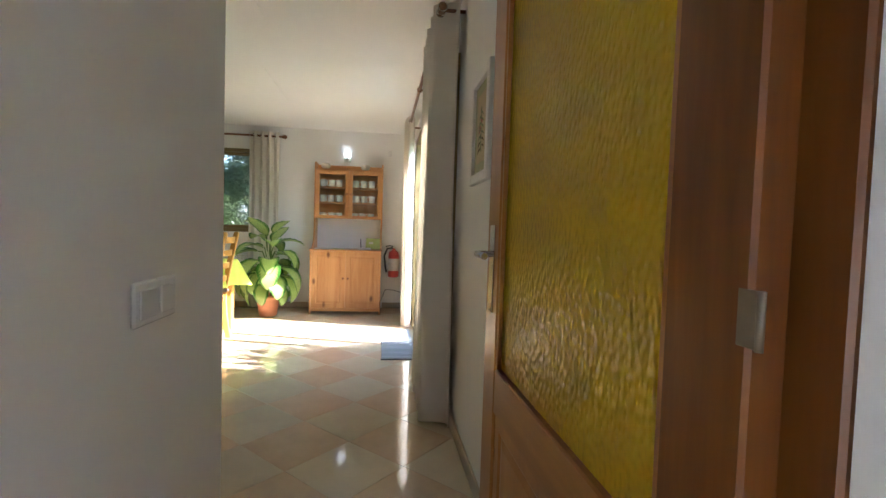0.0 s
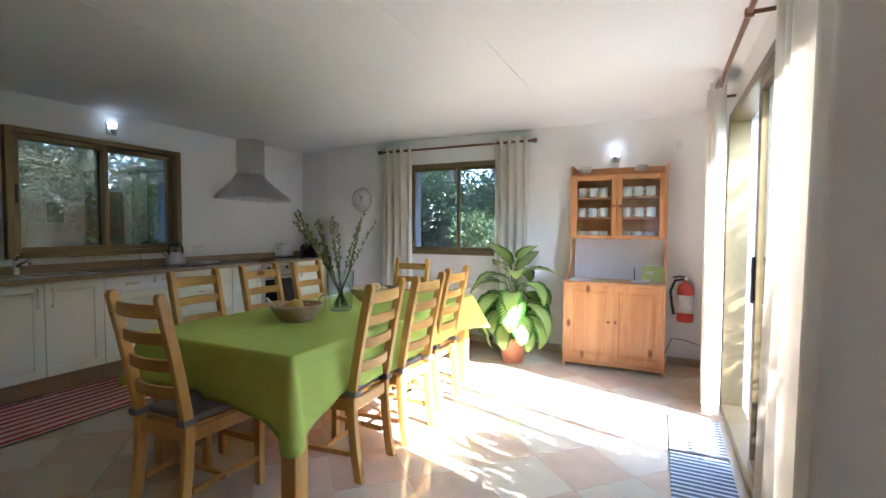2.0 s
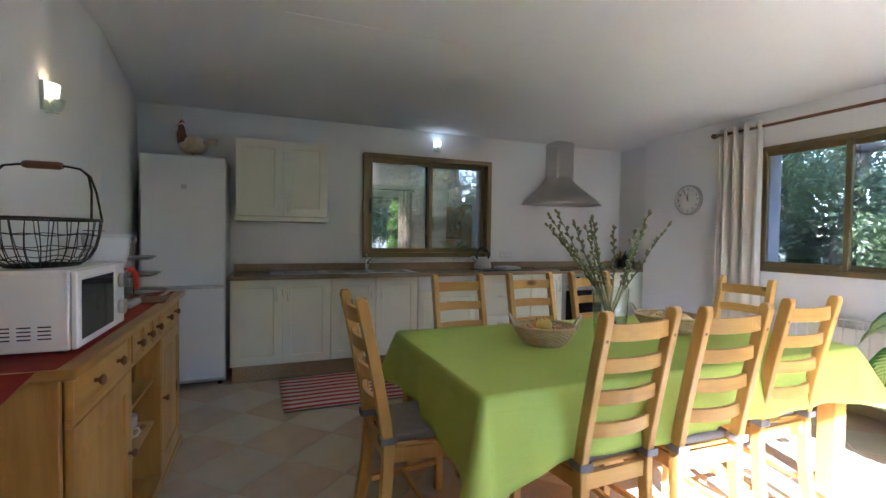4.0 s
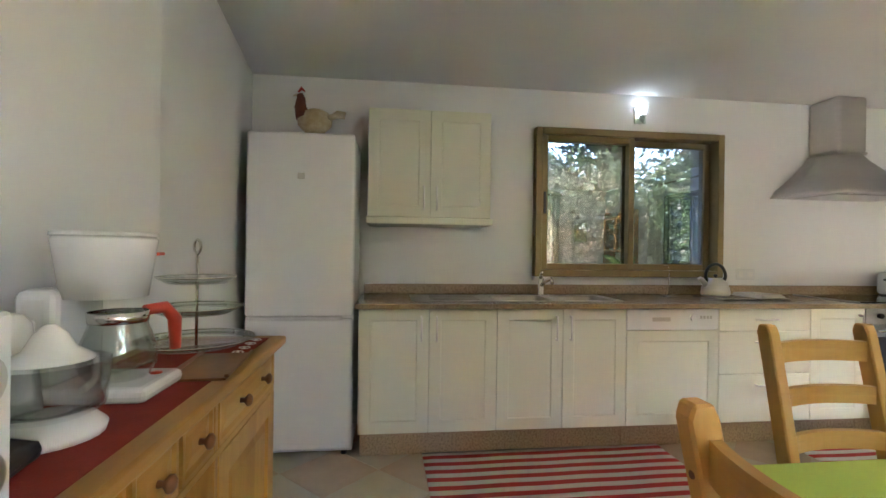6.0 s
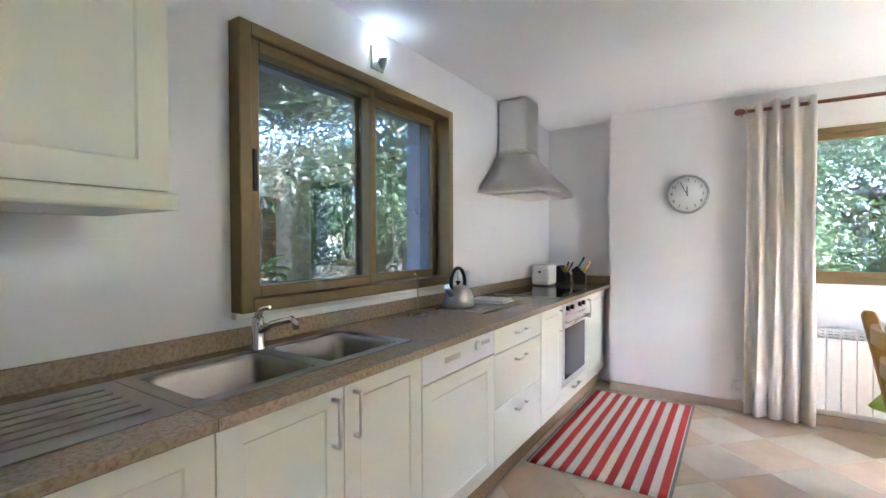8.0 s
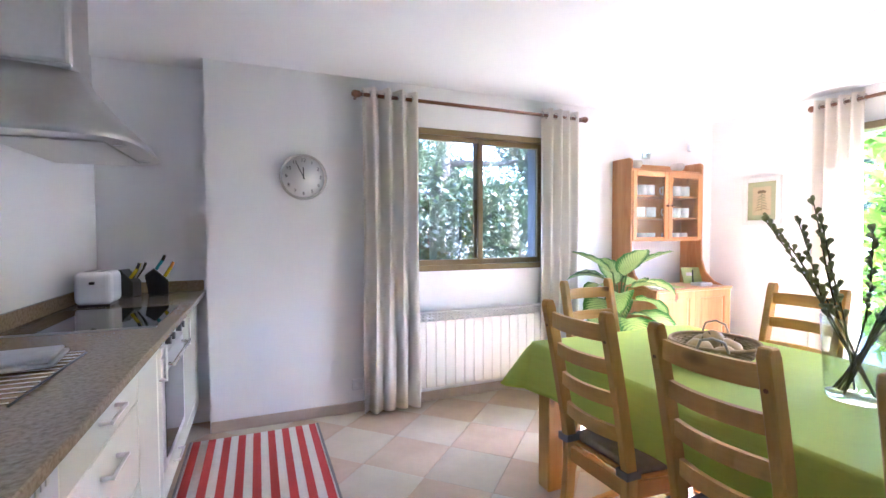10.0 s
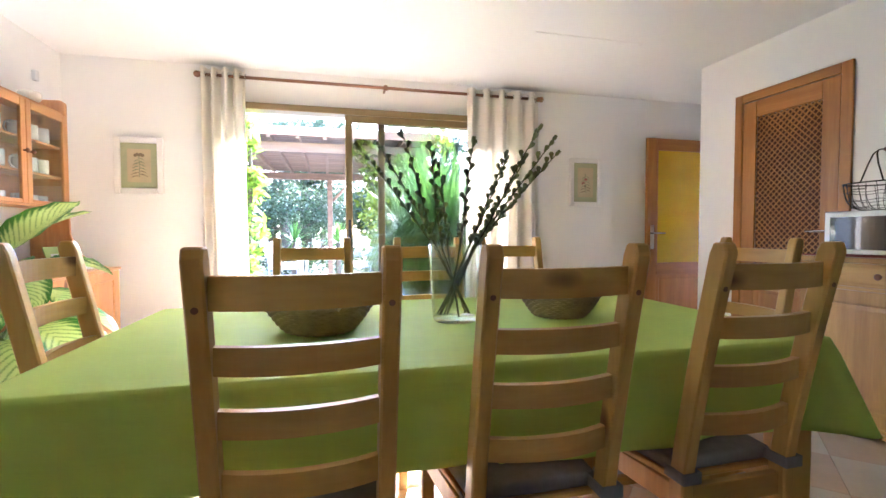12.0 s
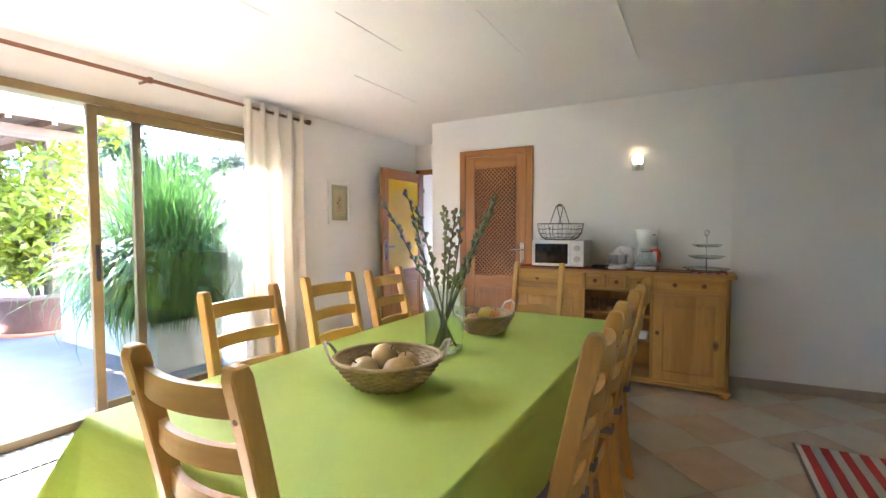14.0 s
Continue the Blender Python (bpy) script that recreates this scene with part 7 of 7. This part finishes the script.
for px, py, rz, which in ((-8.6, 2.0, 70, 0), (-7.2, 7.2, 200, 1), (-9.5, 5.8, 120, 2), (-10.5, 0.2, 15, 0), (-6.4, 0.0, 250, 1), (-8.8, 9.5, 10, 0),
                          (-0.2, 9.8, 130, 0), (1.6, 10.2, 300, 1), (-5.2, 11.5, 20, 2), (-1.4, 12.5, 80, 0), (3.6, 12.0, 222, 2),
                          (13.5, 7.5, 90, 0), (12.5, 10.0, 33, 2), (17.0, 6.0, 160, 1), (19, 0.5, 10, 2), (21.0, -3.0, 75, 0), (18.5, -7.0, 140, 2), (22.0, -10.5, 205, 1), (16.0, -12.0, 20, 2), (24.0, 4.0, 99, 2), (9.0, 11.5, 66, 1), (14.5, 5.2, 250, 0), (13.0, -1.5, 45, 2), (14.2, -4.4, 190, 1), (12.2, -6.8, 300, 2), (16.5, -2.8, 20, 0), (11.0, -9.5, 110, 0), (17.5, 9.5, 10, 2), (15.5, -9.0, 77, 1)):
    copy_thing((tree_a, tree_b, tree_c)[which], pose(px, py, 0, 0, 0, rz) @ Matrix.Scale(0.78 if px > 9 and py < 2 else 1.0, 4))

# hedge along the garden's edge
_rh = random.Random(8)
hd_t = thing("hedge", None, "low clipped green hedge beyond terrace", "hedge", kind="stuff")
hb = [((11.2 + 0.4 * sin(q), -9.0 + q * 0.55, 0.25 + 0.2 * sin(q * 1.7)), 0.62) for q in range(38)]
cloud_part("foliage", leaf_cloud(12000, hb, 0.075, _rh), M["oak"], hd_t)

# rough shrubbery round the back of the house
sb_t = thing("shrubbery", None, "dense dark evergreen shrubbery behind the house", "shrubs", kind="stuff")
hb = [((-9.4 + 0.5 * sin(q * 1.3), -1.5 + q * 0.5, 0.5 + 0.45 * sin(q * 1.7)), 0.85) for q in range(24)]
hb += [((-6.5 + q * 0.5, 11.0 + 0.5 * sin(q * 1.9), 0.5 + 0.4 * sin(q * 2.3)), 0.85) for q in range(24)]
cloud_part("foliage", leaf_cloud(20000, hb, 0.085, _rh), M["oak"], sb_t)

# green mat on the terrace by the door
gm = thing("grass_mat", pose(1.57, 4.2, -0.028), "green artificial grass mat outside the patio door", "doormat")
part("backing", box(-0.13, -0.36, 0, 0.13, 0.36, 0.006, 0.002), M["black"], gm)
part("pile", box(-0.128, -0.358, 0.0062, 0.128, 0.358, 0.017, 0.003), mat("green_turf_pile", (0.03, 0.22, 0.07), 0.9, scale=120, grain=0.5, bump=0.8, bump_scale=300), gm)

# potted shrub
sh = thing("potted_shrub", pose(5.05, 2.42, -0.03), "lime-green shrub in a brown terrace pot", "shrub")
part("pot", lathe([(0, 0), (0.36, 0), (0.40, 0.06), (0.47, 0.42), (0.50, 0.44), (0.50, 0.50), (0.45, 0.50), (0.42, 0.45), (0, 0.44)], 30), M["brownpot"], sh)
part("saucer", lathe([(0, -0.0), (0.46, 0.0), (0.48, 0.05), (0.46, 0.05), (0.42, 0.01)], 30), M["terra"], sh)
_r = random.Random(31)
sb_blobs = []
for k in range(8):
    a = 2.4 * k
    end = Vector((0.60 * cos(a), 0.60 * sin(a), 1.2 + 0.16 * k))
    part("stem", tube([(0.1 * cos(a), 0.1 * sin(a), 0.42), end * 0.6 + Vector((0, 0, 0.3)), end], [0.022, 0.016, 0.008], 7), M["bark"], sh)
    for q in range(5):
        sb_blobs.append((end * (0.35 + 0.16 * q) + Vector((_r.gauss(0, 0.12), _r.gauss(0, 0.12), 0.30)), _r.uniform(0.22, 0.38)))
cloud_part("foliage", leaf_cloud(4800, sb_blobs, 0.075, _r), M["lime"], sh)

# low wall, square planter and strap-leaved grass
tagged(part("garden_wall", prism([(2.45, -0.05), (4.15, -0.05), (4.15, 0.62), (3.4, 0.58), (2.45, 0.50)], "y", 2.42, 2.56, 0.006), M["gwall"]), "low pale rendered wall on the terrace", "garden wall")
pl = thing("planter", pose(2.16, 2.40, -0.03), "square cream planter with arching grass-like plant", "planter")
bm = bmesh.new()
vs = add_box(bm, -0.32, -0.32, 0, 0.32, 0.32, 0.46, 0.012, 2)
part("box", bm, mat("cream_stone", (0.62, 0.56, 0.44), 0.8, scale=6, grain=0.12, bump=0.2), pl)
part("soil", box(-0.28, -0.28, 0.461, 0.28, 0.28, 0.475), M["soil"], pl)
_r = random.Random(17)
verts, faces = [], []
for k in range(4200):
    yaw = _r.uniform(0, 2 * pi)
    upright = _r.random() < 0.16
    L = _r.uniform(0.8, 1.55) if upright else _r.uniform(0.65, 1.2)
    w = _r.uniform(0.008, 0.015)
    base = Vector((_r.gauss(0, 0.14), _r.gauss(0, 0.16), 0.46 + _r.uniform(0, 0.42)))
    d = Vector((cos(yaw), sin(yaw), 0))
    s = Vector((-sin(yaw), cos(yaw), 0))
    ang = _r.uniform(1.25, 1.57) if upright else _r.uniform(0.85, 1.5)
    bend = _r.uniform(0.3, 1.3) if upright else _r.uniform(2.2, 3.5)
    p = base
    n = 8
    i0 = len(verts)
    for q in range(n + 1):
        ww = w * (1 - (q / n) ** 2) + 0.0008
        verts += [p + s * ww, p - s * ww]
        ang -= bend / n * (0.4 + 1.2 * q / n)
        p = p + (d * cos(ang) + Vector((0, 0, sin(ang)))) * (L / n)
        p.x = max(p.x, -0.56)
        p.z = max(p.z, 0.12)
    for q in range(n):
        a = i0 + 2 * q
        faces.append((a, a + 1, a + 3, a + 2))
fol = cloud_part("foliage", (verts, faces), M["grassy"], pl)
tagged(fol, kind="stuff")

# climbing vine beside the door
vn = thing("climbing_vine", pose(1.74, 4.30, -0.05), "bright green climbing vine by patio door", "vine")
_r = random.Random(23)
part("stem", tube([(0.0, 0.05, 0), (0.03, 0.08, 0.8), (-0.04, 0.03, 1.6), (0.02, 0.06, 2.6)], [0.03, 0.026, 0.022, 0.012], 8), M["bark"], vn)
vb = [((_r.gauss(0, 0.05), 0.10 + _r.gauss(0, 0.05), 0.35 + 0.11 * q), _r.uniform(0.15, 0.24)) for q in range(24)]
cloud_part("foliage", leaf_cloud(1500, vb, 0.07, _r), M["vine"], vn)

# spiky yucca plants behind the terrace table
def yucca(m, seed):
    y = thing("yucca", m, "spiky yucca plant in the garden", "yucca", "yuccas")
    r = random.Random(seed)
    part("trunk", tube([(0, 0, -0.02), (0.02, 0, 0.5), (0.0, 0.02, 0.95)], [0.09, 0.075, 0.06], 9), M["bark"], y)
    vs, fs = [], []
    for k in range(90):
        yaw, el = r.uniform(0, 2 * pi), r.uniform(-0.5, 1.45)
        d = Vector((cos(yaw) * cos(el), sin(yaw) * cos(el), sin(el)))
        s = Vector((-sin(yaw), cos(yaw), 0))
        L = r.uniform(0.5, 0.75)
        o = Vector((0, 0, 0.95))
        i = len(vs)
        vs += [o + s * 0.012, o + d * L * 0.5 + s * 0.022, o + d * L + Vector((0, 0, -0.06)), o + d * L * 0.5 - s * 0.022, o - s * 0.012]
        fs += [(i, i + 1, i + 3, i + 4), (i + 1, i + 2, i + 3)]
    cloud_part("leaf_head", (vs, fs), M["grassy"], y)
    return y


yk = yucca(pose(10.3, 4.6, -0.15), 1)
copy_thing(yk, pose(10.4, 3.4, -0.15, 0, 0, 70))
copy_thing(yk, pose(10.1, 5.6, -0.15, 0, 0, 170))

# pergola
pg = thing("pergola", None, "weathered timber pergola with slatted roof", "pergola")
for px, py in ((4.85, 2.35), (4.85, 6.6), (8.7, 3.62), (8.7, 6.6), (8.7, 2.2)):
    part("post", box(px - 0.06, py - 0.06, -0.05, px + 0.06, py + 0.06, 2.36, 0.006), M["pergola"], pg)
    part("brace", tube([(px, py - 0.06, 1.85), (px, py - 0.55, 2.36)], 0.035, 6), M["pergola"], pg)
for px in (4.85, 8.7):
    part("beam", box(px - 0.05, 1.9, 2.361, px + 0.05, 7.0, 2.52, 0.006), M["pergola"], pg)
k = 0
while 2.0 + k * 0.42 < 7.0:
    y = 2.0 + k * 0.42
    part("rafter", box(4.5, y - 0.03, 2.521, 9.0, y + 0.03, 2.62, 0.004), M["pergola"], pg)
    k += 1
for k in range(20):
    x = 4.5 + k * 0.235
    part("roof_board", box(x, 1.85, 2.621, x + 0.215, 7.05, 2.645, 0.003), M["pergola"], pg)
part("fascia", box(4.47, 1.85, 2.56, 4.497, 7.05, 2.70, 0.004), M["rooftile"], pg)

# terrace table and chairs
ot = thing("terrace_table", pose(6.7, 3.72, -0.03), "white metal terrace table with six chairs", "table")
part("tabletop", box(-1.05, -0.48, 0.71, 1.05, 0.48, 0.74, 0.006, 2), M["whitemetal"], ot)
for sx in (-0.98, 0.98):
    for sy in (-0.42, 0.42):
        part("leg", box(sx - 0.03, sy - 0.03, 0, sx + 0.03, sy + 0.03, 0.709, 0.004), M["whitemetal"], ot)


def terrace_chair(m):
    c = thing("terrace_chair", m, "white metal terrace armchair", "chair", "terrace chairs")
    for sx in (-0.26, 0.26):
        part("side_frame", tube([(sx, -0.26, 0), (sx, -0.24, 0.44), (sx, -0.30, 0.90)], 0.014, 8), M["whitemetal"], c)
        part("front_leg", tube([(sx, 0.25, 0), (sx, 0.24, 0.64), (sx, -0.26, 0.66)], 0.014, 8), M["whitemetal"], c)
    part("seat", box(-0.25, -0.25, 0.42, 0.25, 0.25, 0.44, 0.006), M["whitemetal"], c)
    bm = box(-0.25, -0.008, 0.46, 0.25, 0.008, 0.92, 0.004)
    for v in bm.verts:
        v.co.y += -0.245 - (v.co.z - 0.44) * 0.13
    part("backrest", bm, M["whitemetal"], c)
    return c


tc0 = terrace_chair(pose(6.0, 4.45, -0.03, 0, 0, 180))
for px, py, rz in ((6.7, 4.45, 178), (7.4, 4.45, 182), (6.0, 2.98, 2), (6.7, 2.98, -3), (7.4, 2.98, 0)):
    copy_thing(tc0, pose(px, py, -0.03, 0, 0, rz))

# pale pillar seen through the back window
tagged(part("garden_pillar", box(-1.98, 8.1, -0.16, -1.80, 8.28, 1.45, 0.01), M["gwall"]), "pale rendered garden pillar among the trees", "pillar")

# ---- floor tiles, laid corner to corner ----
hd_ = TILE_H
side = hd_ * 2 ** 0.5
g = 0.0009
tile_me = []
for mm in ("tile_light", "tile_pink"):
    me = bpy.data.meshes.new("tile")
    b = box(-side / 2 + g, -side / 2 + g, -0.008, side / 2 - g, side / 2 - g, 0.0, 0.0005)
    bmesh.ops.rotate(b, verts=b.verts[:], matrix=Euler((0, 0, radians(45))).to_matrix())
    b.to_mesh(me)
    b.free()
    me.materials.append(M[mm])
    tile_me.append(me)
OX, OY = TILE_O
for i in range(-24, 8):
    for j in range(-24, 20):
        if (i + j) % 2 == 0:
            continue
        cx, cy = OX + i * hd_, OY + j * hd_
        if not (XW - 0.05 < cx < XE + 0.2 and -2.9 < cy < 5.9):
            continue
        if cy < YS - 0.2 and cx < XH - 0.25:
            continue
        o = new("tile", tile_me[0] if (i % 2 == 0) else tile_me[1])
        o.parent = floor
        o.location = (cx, cy, 0)
